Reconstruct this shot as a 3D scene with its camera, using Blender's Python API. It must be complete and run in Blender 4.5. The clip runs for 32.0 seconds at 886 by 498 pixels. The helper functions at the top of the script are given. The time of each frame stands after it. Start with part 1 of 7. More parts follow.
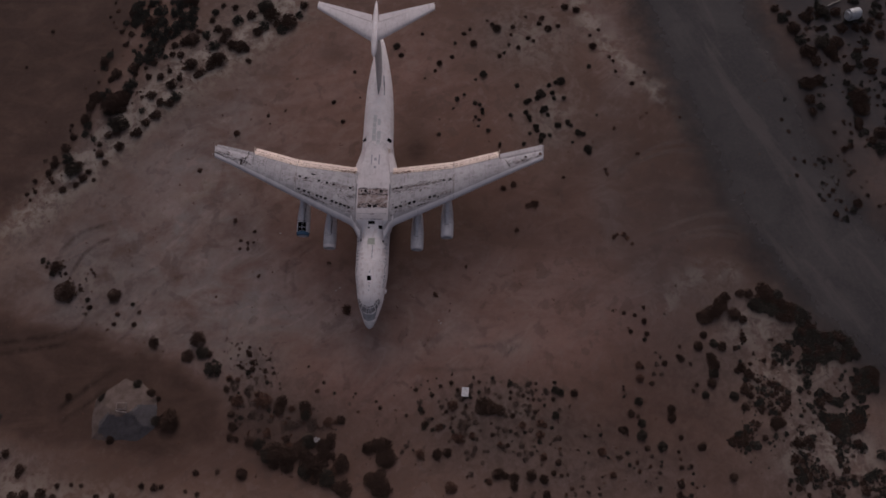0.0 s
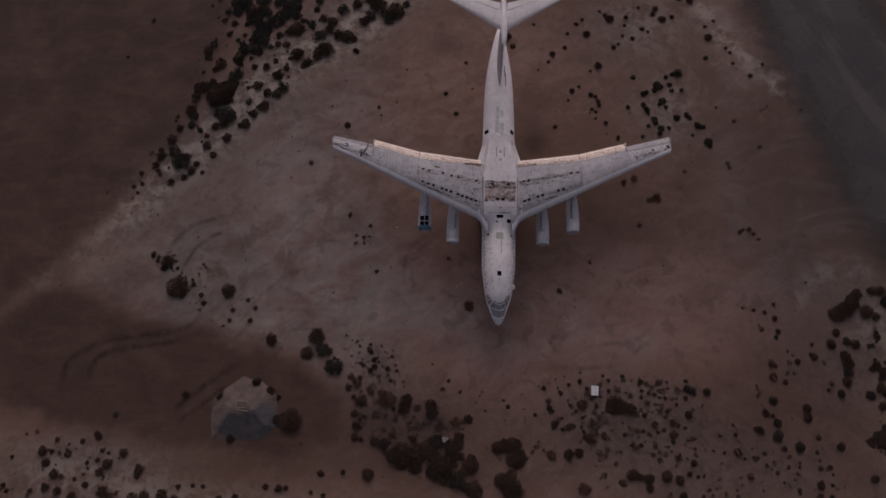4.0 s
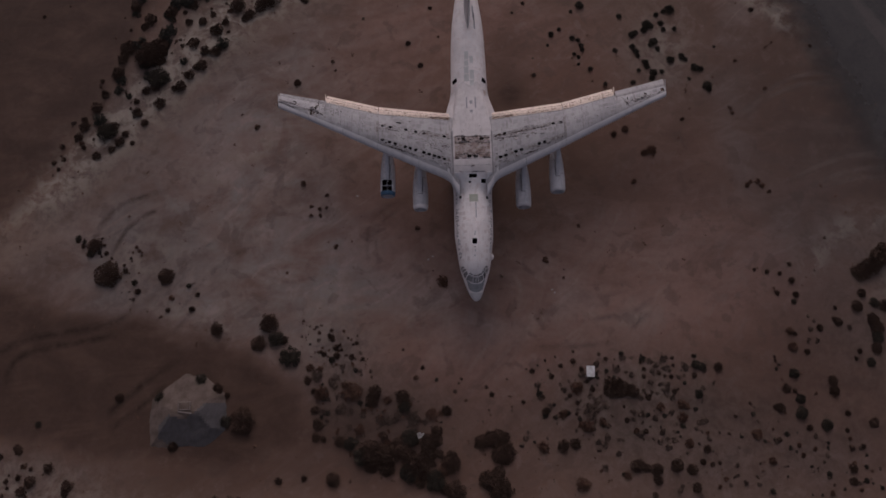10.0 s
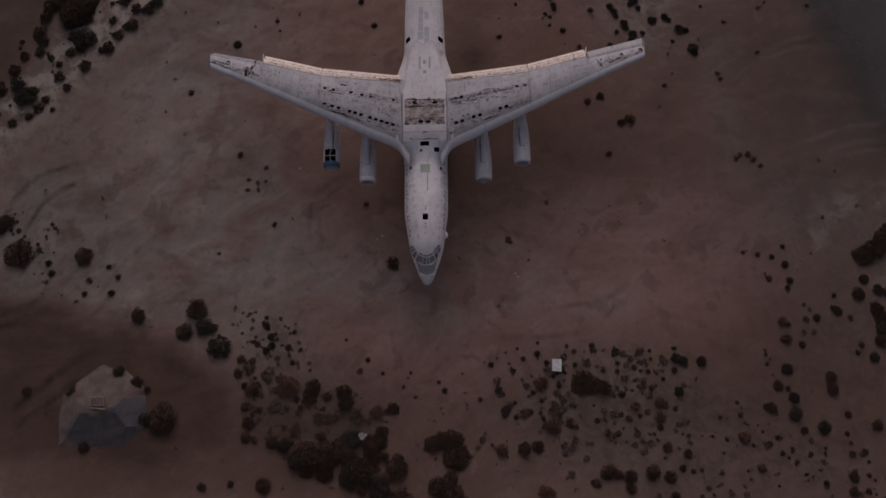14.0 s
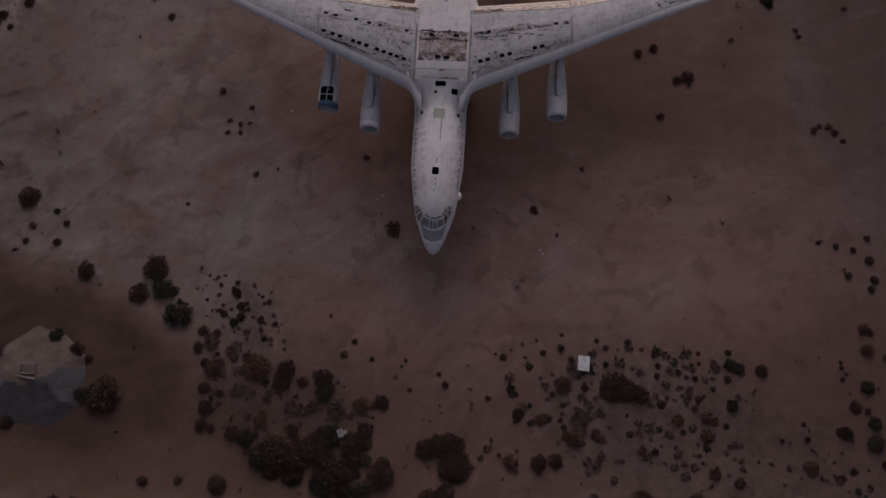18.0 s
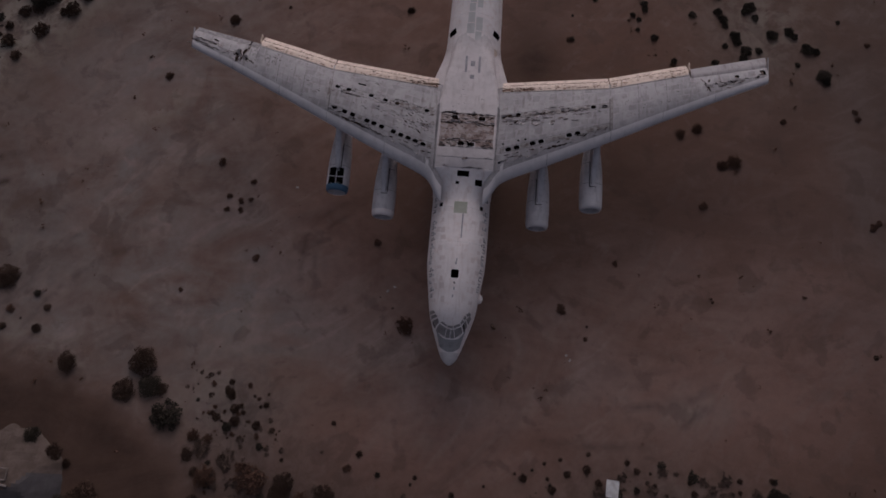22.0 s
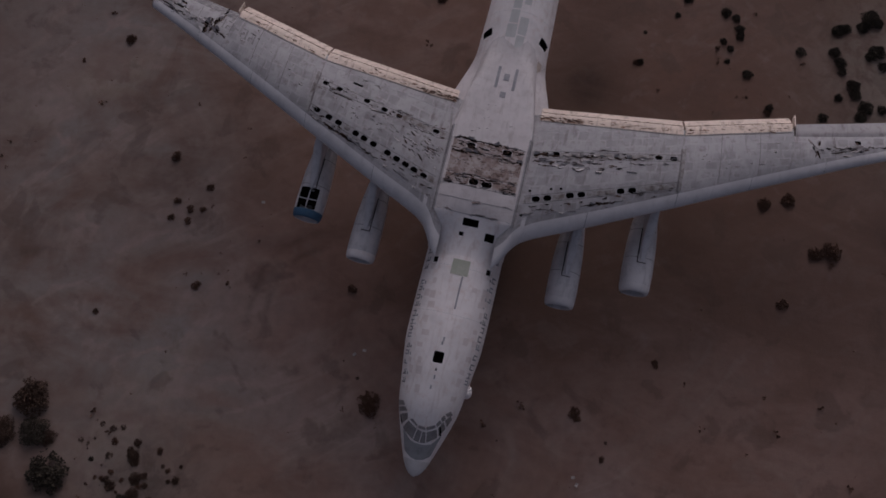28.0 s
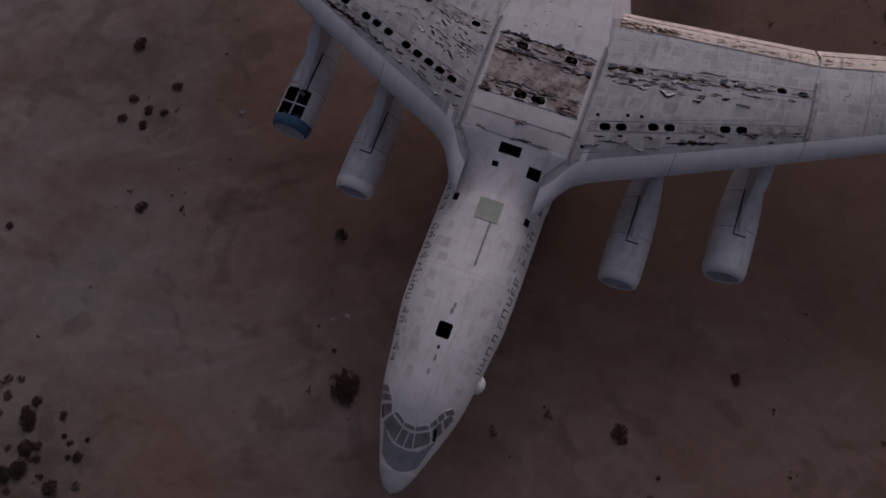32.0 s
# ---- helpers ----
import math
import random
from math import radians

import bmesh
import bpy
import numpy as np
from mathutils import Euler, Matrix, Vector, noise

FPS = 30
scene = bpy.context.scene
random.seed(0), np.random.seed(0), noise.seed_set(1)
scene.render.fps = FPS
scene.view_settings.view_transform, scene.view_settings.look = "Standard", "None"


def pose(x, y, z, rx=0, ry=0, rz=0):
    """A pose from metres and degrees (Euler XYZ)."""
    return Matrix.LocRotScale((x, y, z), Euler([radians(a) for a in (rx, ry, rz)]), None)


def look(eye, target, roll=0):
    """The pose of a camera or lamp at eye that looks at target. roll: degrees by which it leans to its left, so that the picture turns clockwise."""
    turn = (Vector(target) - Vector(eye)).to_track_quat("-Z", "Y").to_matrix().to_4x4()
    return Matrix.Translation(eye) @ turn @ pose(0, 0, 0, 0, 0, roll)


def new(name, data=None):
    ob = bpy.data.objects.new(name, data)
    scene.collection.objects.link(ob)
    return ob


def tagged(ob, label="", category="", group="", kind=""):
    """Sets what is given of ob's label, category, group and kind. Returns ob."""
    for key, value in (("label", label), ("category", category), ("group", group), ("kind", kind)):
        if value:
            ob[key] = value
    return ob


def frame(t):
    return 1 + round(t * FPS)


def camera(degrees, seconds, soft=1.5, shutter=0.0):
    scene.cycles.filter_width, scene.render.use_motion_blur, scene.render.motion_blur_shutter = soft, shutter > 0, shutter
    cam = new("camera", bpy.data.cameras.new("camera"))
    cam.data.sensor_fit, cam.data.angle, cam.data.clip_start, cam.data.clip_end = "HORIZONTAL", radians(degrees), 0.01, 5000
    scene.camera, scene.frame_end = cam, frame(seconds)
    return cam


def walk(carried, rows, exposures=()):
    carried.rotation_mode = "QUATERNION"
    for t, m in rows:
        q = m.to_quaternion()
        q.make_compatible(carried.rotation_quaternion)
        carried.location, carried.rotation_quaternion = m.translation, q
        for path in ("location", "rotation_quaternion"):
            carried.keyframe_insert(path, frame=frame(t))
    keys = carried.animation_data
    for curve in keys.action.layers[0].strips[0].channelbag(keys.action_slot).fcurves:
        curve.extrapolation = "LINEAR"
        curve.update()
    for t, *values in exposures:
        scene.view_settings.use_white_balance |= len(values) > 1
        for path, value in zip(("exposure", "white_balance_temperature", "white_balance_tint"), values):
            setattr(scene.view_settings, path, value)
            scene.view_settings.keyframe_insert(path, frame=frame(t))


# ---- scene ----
SUN_TURN = 0.0
SUN_UP = 18.0
SKY = 0.07
SUN = 0.2
SOIL = 0.86
EXPOSURES = [(0.0, 0.21, 6020, 23), (19.0, -0.03, 5950, 21), (32.0, -0.20, 5700, 20)]
cam = camera(69.76, 32.0, soft=1.65)
# seconds, x, y, height, then the turn about the vertical lens axis and the two small tilts
ROWS = [
    (0, 11.91, -11.31, 96.05, 0.64, 14.26, -0.96),
    (0.5, 10.47, -11.09, 96.10, 0.38, 14.10, -0.90),
    (1, 8.96, -11.16, 96.08, 0.51, 14.10, -0.97),
    (1.5, 6.42, -11.02, 96.12, 0.35, 13.99, -1.05),
    (2, 3.55, -11.55, 95.87, 0.29, 14.28, -1.00),
    (2.5, 0.32, -11.46, 95.88, 0.25, 14.19, -0.93),
    (3, -2.63, -11.68, 95.83, 0.30, 14.28, -1.02),
    (3.5, -5.18, -11.67, 95.02, 0.32, 14.25, -1.07),
    (5.5, -9.08, -12.39, 88.36, 0.56, 14.38, -0.65),
    (6, -9.01, -12.05, 86.79, 0.53, 14.15, 1.38),
    (6.5, -9.02, -12.22, 85.27, 0.51, 14.23, 1.70),
    (7, -9.02, -12.15, 84.07, 0.52, 14.16, 1.63),
    (7.5, -8.81, -12.35, 83.52, 0.62, 14.25, 1.58),
    (8, -8.53, -12.27, 83.06, 0.58, 14.13, 1.57),
    (8.5, -8.06, -12.23, 82.55, 0.43, 14.07, 1.59),
    (9, -7.14, -12.18, 82.06, 0.34, 13.97, 1.51),
    (9.5, -5.68, -12.22, 81.57, 0.36, 13.90, 1.50),
    (10, -4.01, -12.21, 81.00, 0.32, 13.80, 1.52),
    (10.5, -1.95, -12.34, 80.48, 0.36, 13.77, 1.52),
    (11, 0.25, -12.48, 79.98, 0.44, 13.81, 1.42),
    (11.5, 1.60, -12.45, 79.20, 0.53, 13.78, 1.39),
    (12, 2.05, -12.63, 77.76, 0.53, 13.89, 1.38),
    (12.5, 1.86, -12.62, 76.23, 0.39, 13.87, 1.44),
    (13, 1.94, -12.57, 74.76, 0.45, 13.80, 1.31),
    (13.5, 1.96, -12.79, 73.09, 0.49, 13.96, 1.21),
    (14, 2.03, -12.87, 71.64, 0.52, 13.99, 1.16),
    (14.5, 2.10, -13.09, 69.98, 0.55, 14.17, 1.13),
    (16.5, 2.38, -13.33, 63.59, 0.67, 14.32, 0.82),
    (17, 2.28, -13.37, 62.03, 0.57, 14.34, 0.67),
    (17.5, 2.36, -13.39, 60.35, 0.64, 14.38, 0.10),
    (18, 2.20, -13.55, 58.73, 0.66, 14.46, -2.75),
    (18.5, 2.28, -13.25, 57.29, 0.83, 14.08, -4.29),
    (19, 2.36, -13.28, 56.34, 0.84, 14.04, -4.34),
    (19.5, 2.12, -13.04, 56.12, 0.70, 14.09, -4.30),
    (20, 2.14, -12.31, 55.93, 0.85, 14.30, -4.46),
    (20.5, 1.93, -10.62, 55.76, 0.94, 14.12, -4.52),
    (21, 1.57, -8.71, 55.51, 0.98, 14.24, -4.56),
    (21.5, 0.85, -5.92, 55.43, 0.69, 13.90, -4.61),
    (22, 0.45, -3.15, 55.44, 0.71, 13.87, -4.60),
    (22.5, 0.23, -0.49, 55.56, 0.65, 13.84, -4.56),
    (23, 0.41, 1.91, 55.68, 0.76, 13.69, -4.54),
    (23.5, 0.89, 3.22, 55.66, 0.73, 14.16, -4.58),
    (24, 1.15, 4.14, 55.61, 0.72, 14.13, -4.86),
    (24.5, 1.31, 4.70, 54.53, 0.71, 13.95, -5.50),
    (25, 1.40, 4.76, 52.99, 0.85, 13.87, -6.34),
    (25.5, 1.44, 4.39, 51.42, 0.94, 14.14, -7.49),
    (27.5, 1.30, 4.47, 45.30, 0.77, 13.72, -12.09),
    (28, 1.33, 4.61, 43.75, 0.83, 13.53, -13.29),
    (28.5, 1.25, 4.57, 42.23, 0.78, 13.51, -14.43),
    (29, 1.28, 4.58, 40.65, 0.95, 13.46, -15.60),
    (29.5, 1.26, 4.51, 39.09, 0.90, 13.50, -16.92),
    (30, 1.43, 4.38, 37.51, 1.16, 13.65, -17.94),
    (30.5, 1.65, 4.39, 35.99, 1.57, 13.53, -19.19),
    (31, 1.53, 4.25, 34.33, 1.26, 13.79, -20.08),
    (31.5, 1.41, 4.34, 32.98, 1.13, 13.53, -19.98),
    (32, 1.39, 4.25, 32.45, 1.06, 13.66, -19.99),
]
DOWN = pose(0, 0, 0, -90, 0, 0)
walk(cam, [(t, Matrix.Translation((x, y, z)) @ DOWN @ pose(0, 0, 0, 90 + pitch, roll, yaw)) for t, x, y, z, yaw, pitch, roll in ROWS],
     exposures=EXPOSURES)

# ---- light: dusk, a warm glow low behind the tail, cool sky all round ----
world = bpy.data.worlds.new("dusk_sky")
scene.world = world
world.use_nodes = True
wn = world.node_tree.nodes
sky = wn.new("ShaderNodeTexSky")
sky.sky_type = "NISHITA"
sky.sun_disc = False
sky.sun_elevation = radians(SUN_UP)
sky.sun_rotation = radians(SUN_TURN)
sky.air_density, sky.dust_density, sky.ozone_density = 0.55, 8.0, 0.0
haze = wn.new("ShaderNodeHueSaturation")
haze.inputs["Saturation"].default_value = 0.45
world.node_tree.links.new(sky.outputs[0], haze.inputs["Color"])
world.node_tree.links.new(haze.outputs[0], wn["Background"].inputs[0])
wn["Background"].inputs[1].default_value = SKY
sun = new("sun", bpy.data.lights.new("sun", "SUN"))
sun.data.energy, sun.data.angle, sun.data.color = SUN, radians(22), (1.0, 0.78, 0.64)
sun.matrix_world = look((0, 0, 0), (-math.sin(radians(SUN_TURN)) * 1.0, -math.cos(radians(SUN_TURN)) * 1.0, -0.30))


# ---- materials ----
class Nodes:
    """A short way to write node materials."""

    def __init__(self, name, rough=0.6, metal=0.0):
        self.mat = bpy.data.materials.new(name)
        self.mat.use_nodes = True
        self.tree = self.mat.node_tree
        self.bsdf = self.tree.nodes["Principled BSDF"]
        self.bsdf.inputs["Roughness"].default_value = rough
        self.bsdf.inputs["Metallic"].default_value = metal
        self.at = self.node("ShaderNodeTexCoord").outputs["Object"]

    def node(self, kind):
        return self.tree.nodes.new(kind)

    def link(self, a, b):
        self.tree.links.new(a, b)

    def put(self, socket, value):
        if isinstance(value, (int, float, tuple)):
            socket.default_value = value
        else:
            self.link(value, socket)

    def world_at(self):
        self.at = self.node("ShaderNodeNewGeometry").outputs["Position"]
        return self

    def scaled(self, sx, sy, sz):
        m = self.node("ShaderNodeMapping")
        m.inputs["Scale"].default_value = (sx, sy, sz)
        self.link(self.at, m.inputs["Vector"])
        return m.outputs[0]

    def along(self, degrees, sx, sy):
        """Coordinates turned by an angle, then stretched."""
        turn, size = self.node("ShaderNodeMapping"), self.node("ShaderNodeMapping")
        turn.inputs["Rotation"].default_value = (0.0, 0.0, -radians(degrees))
        size.inputs["Scale"].default_value = (sx, sy, 1.0)
        self.link(self.at, turn.inputs["Vector"])
        self.link(turn.outputs[0], size.inputs["Vector"])
        return size.outputs[0]

    def noise(self, scale, detail=4.0, rough=0.55, twist=0.0, at=None):
        n = self.node("ShaderNodeTexNoise")
        self.link(at or self.at, n.inputs["Vector"])
        n.inputs["Scale"].default_value, n.inputs["Detail"].default_value = scale, detail
        n.inputs["Roughness"].default_value, n.inputs["Distortion"].default_value = rough, twist
        return n.outputs["Fac"]

    def cells(self, scale, at=None, feature="F1"):
        n = self.node("ShaderNodeTexVoronoi")
        n.feature = feature
        self.link(at or self.at, n.inputs["Vector"])
        n.inputs["Scale"].default_value = scale
        return n

    def span(self, value, lo, hi, to_lo=0.0, to_hi=1.0):
        n = self.node("ShaderNodeMapRange")
        n.interpolation_type = "SMOOTHSTEP"
        self.put(n.inputs[0], value)
        for k, v in enumerate((lo, hi, to_lo, to_hi)):
            n.inputs[1 + k].default_value = v
        return n.outputs[0]

    def calc(self, how, a, b=0.0):
        n = self.node("ShaderNodeMath")
        n.operation = how
        self.put(n.inputs[0], a)
        self.put(n.inputs[1], b)
        return n.outputs[0]

    def mix(self, fac, a, b):
        n = self.node("ShaderNodeMix")
        n.data_type = "RGBA"
        self.put(n.inputs[0], fac)
        self.put(n.inputs[6], a if not isinstance(a, tuple) else (*a, 1.0))
        self.put(n.inputs[7], b if not isinstance(b, tuple) else (*b, 1.0))
        return n.outputs[2]

    def attr(self, name):
        n = self.node("ShaderNodeAttribute")
        n.attribute_name = name
        return n.outputs["Fac"]

    def chance(self):
        return self.node("ShaderNodeObjectInfo").outputs["Random"]

    def done(self, colour, bump=None, strength=0.3, distance=0.02, rough=None):
        self.put(self.bsdf.inputs["Base Color"], colour if not isinstance(colour, tuple) else (*colour, 1.0))
        if rough is not None:
            self.put(self.bsdf.inputs["Roughness"], rough)
        if bump is not None:
            b = self.node("ShaderNodeBump")
            b.inputs["Strength"].default_value, b.inputs["Distance"].default_value = strength, distance
            self.link(bump, b.inputs["Height"])
            self.link(b.outputs[0], self.bsdf.inputs["Normal"])
        return self.mat


def soil_colour(n):
    """Dry desert ground: reddish silt, pale salt crust, darker earth with painted shade, in drifts of several sizes."""
    broad, drift = n.noise(0.035, 5, 0.6, 1.2), n.noise(0.13, 6, 0.62, 0.7)
    streak = n.noise(0.20, 5, 0.62, 1.1, n.scaled(0.5, 1.2, 1.0))
    fine, grit = n.noise(1.4, 6, 0.65), n.noise(14.0, 3, 0.6)
    base = n.mix(n.span(broad, 0.38, 0.64), (0.130, 0.069, 0.045), (0.182, 0.098, 0.067))
    base = n.mix(n.span(streak, 0.46, 0.68, 0.0, 0.35), base, (0.225, 0.148, 0.118))
    red = n.calc("MULTIPLY", n.attr("red"), n.span(drift, 0.3, 0.7, 0.45, 1.0))
    base = n.mix(red, base, (0.222, 0.108, 0.072))
    pink = n.calc("MULTIPLY", n.attr("pink"), n.span(n.calc("ADD", drift, streak), 0.75, 1.2, 0.5, 1.0))
    base = n.mix(pink, base, (0.325, 0.182, 0.142))
    pale = n.calc("MULTIPLY", n.attr("pale"), n.span(n.calc("ADD", drift, n.calc("MULTIPLY", streak, 0.6)), 0.60, 0.98, 0.2, 1.0))
    base = n.mix(pale, base, (0.268, 0.222, 0.203))
    sand = n.calc("MULTIPLY", n.attr("sand"), n.span(fine, 0.34, 0.66, 0.35, 1.0))
    base = n.mix(sand, base, (0.36, 0.250, 0.185))
    # wind-drawn wisps of pale dust, and the fainter sheets between them
    wisp, sheet_ = n.noise(1.0, 4, 0.55, 2.2, n.along(38, 0.042, 0.12)), n.noise(1.0, 5, 0.6, 1.6, n.along(24, 0.030, 0.085))
    thread = n.span(n.calc("ABSOLUTE", n.calc("SUBTRACT", wisp, 0.5)), 0.0, 0.06, 1.0, 0.0)
    crusty = n.calc("ADD", n.calc("MULTIPLY", n.attr("pale"), 0.9), n.calc("ADD", n.calc("MULTIPLY", n.attr("pink"), 0.25), 0.12))
    base = n.mix(n.calc("MULTIPLY", n.calc("MULTIPLY", thread, crusty), n.span(drift, 0.42, 0.62, 0.05, 0.62)), base, (0.36, 0.262, 0.228))
    base = n.mix(n.calc("MULTIPLY", n.span(sheet_, 0.50, 0.62), n.calc("MULTIPLY", crusty, 0.42)), base, (0.315, 0.222, 0.190))
    base = n.mix(n.calc("MULTIPLY", n.span(sheet_, 0.36, 0.47, 1.0, 0.0), 0.30), base, (0.115, 0.066, 0.050))
    mottle, twig = n.noise(0.75, 6, 0.68, 0.7), n.noise(2.6, 5, 0.7)
    rough_ground = n.mix(n.span(mottle, 0.36, 0.62), (0.090, 0.064, 0.053), (0.185, 0.134, 0.114))
    rough_ground = n.mix(n.span(twig, 0.50, 0.66, 0.0, 0.45), rough_ground, (0.078, 0.055, 0.043))
    base = n.mix(n.calc("MULTIPLY", n.attr("litter"), n.span(drift, 0.3, 0.6, 0.5, 0.95)), base, rough_ground)
    bright = n.calc("MULTIPLY", n.attr("bright"), n.span(n.calc("ADD", n.noise(0.42, 6, 0.62, 0.5), n.calc("MULTIPLY", fine, 0.35)), 0.58, 0.78))
    base = n.mix(bright, base, (0.40, 0.335, 0.275))
    # darker crust islands with soft rims
    spots, isle = n.noise(0.55, 6, 0.65, 0.2), n.noise(0.33, 5, 0.55, 0.4)
    base = n.mix(n.span(isle, 0.56, 0.64, 0.0, 0.38), base, (0.105, 0.066, 0.050))
    base = n.mix(n.span(isle, 0.34, 0.42, 0.28, 0.0), base, (0.27, 0.19, 0.16))
    base = n.mix(n.span(spots, 0.56, 0.72, 0.0, 0.28), base, (0.30, 0.215, 0.19))
    base = n.mix(n.span(spots, 0.28, 0.42, 0.30, 0.0), base, (0.105, 0.060, 0.044))
    # dark mixes brown earth with shade by the aircraft and vignette darkening
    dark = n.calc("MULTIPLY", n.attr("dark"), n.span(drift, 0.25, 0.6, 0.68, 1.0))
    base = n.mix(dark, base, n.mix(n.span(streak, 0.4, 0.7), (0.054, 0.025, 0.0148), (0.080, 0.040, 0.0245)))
    grey = n.calc("MULTIPLY", n.attr("grey"), n.span(drift, 0.2, 0.6, 0.6, 1.0))
    base = n.mix(grey, base, n.mix(n.span(streak, 0.35, 0.7), (0.040, 0.036, 0.037), (0.060, 0.052, 0.052)))
    base = n.mix(n.span(fine, 0.3, 0.75, 0.0, 0.22), base, (0.11, 0.068, 0.050))
    base = n.mix(n.span(grit, 0.55, 0.8, 0.0, 0.15), base, (0.19, 0.14, 0.12))
    tone = n.node("ShaderNodeHueSaturation")
    tone.inputs["Value"].default_value = SOIL
    n.link(base, tone.inputs["Color"])
    return tone.outputs[0], fine, grit


n = Nodes("desert_soil", 0.95).world_at()
colour, fine, grit = soil_colour(n)
M_SOIL = n.done(colour, n.calc("ADD", fine, n.calc("MULTIPLY", grit, 0.3)), 0.3, 0.08)

n = Nodes("rutted_soil", 0.95).world_at()
rut = n.done(n.mix(n.span(n.noise(2.0, 5), 0.3, 0.7), (0.030, 0.018, 0.012), (0.052, 0.031, 0.022)))
M_RUT = n.mat
fade = n.calc("MULTIPLY", n.attr("edge"), n.span(n.noise(0.5, 5, 0.65), 0.35, 0.65, 0.1, 0.55))
mixer, clear = n.node("ShaderNodeMixShader"), n.node("ShaderNodeBsdfTransparent")
n.link(fade, mixer.inputs[0])
n.link(clear.outputs[0], mixer.inputs[1])
n.link(n.bsdf.outputs[0], mixer.inputs[2])
n.link(mixer.outputs[0], n.tree.nodes["Material Output"].inputs[0])

n = Nodes("pale_rutted_soil", 0.95).world_at()
n.done(n.mix(n.span(n.noise(2.0, 5), 0.3, 0.7), (0.20, 0.145, 0.12), (0.26, 0.19, 0.16)))
M_RUT_PALE = n.mat
fade = n.calc("MULTIPLY", n.attr("edge"), n.span(n.noise(0.4, 5, 0.65), 0.35, 0.65, 0.1, 0.5))
mixer, clear = n.node("ShaderNodeMixShader"), n.node("ShaderNodeBsdfTransparent")
n.link(fade, mixer.inputs[0])
n.link(clear.outputs[0], mixer.inputs[1])
n.link(n.bsdf.outputs[0], mixer.inputs[2])
n.link(mixer.outputs[0], n.tree.nodes["Material Output"].inputs[0])

n = Nodes("worn_road", 0.9).world_at()
wear = n.noise(0.12, 5, 0.6, 0.8)
fine = n.noise(1.8, 5, 0.65)
base = n.mix(n.span(wear, 0.35, 0.68), (0.038, 0.034, 0.034), (0.058, 0.051, 0.049))
base = n.mix(n.span(fine, 0.35, 0.8, 0.0, 0.4), base, (0.088, 0.070, 0.064))
trails = n.noise(1.0, 5, 0.6, 0.8, n.along(-62, 0.03, 0.22))
base = n.mix(n.span(trails, 0.52, 0.66, 0.0, 0.5), base, (0.105, 0.085, 0.078))
M_ROAD = n.done(base, fine, 0.3, 0.04)
edge = n.calc("ADD", n.attr("edge"), n.calc("MULTIPLY", n.calc("SUBTRACT", n.noise(0.35, 6, 0.65), 0.5), 0.9))
mixer, clear = n.node("ShaderNodeMixShader"), n.node("ShaderNodeBsdfTransparent")
n.link(n.span(edge, 0.0, 1.25), mixer.inputs[0])
n.link(clear.outputs[0], mixer.inputs[1])
n.link(n.bsdf.outputs[0], mixer.inputs[2])
n.link(mixer.outputs[0], n.tree.nodes["Material Output"].inputs[0])


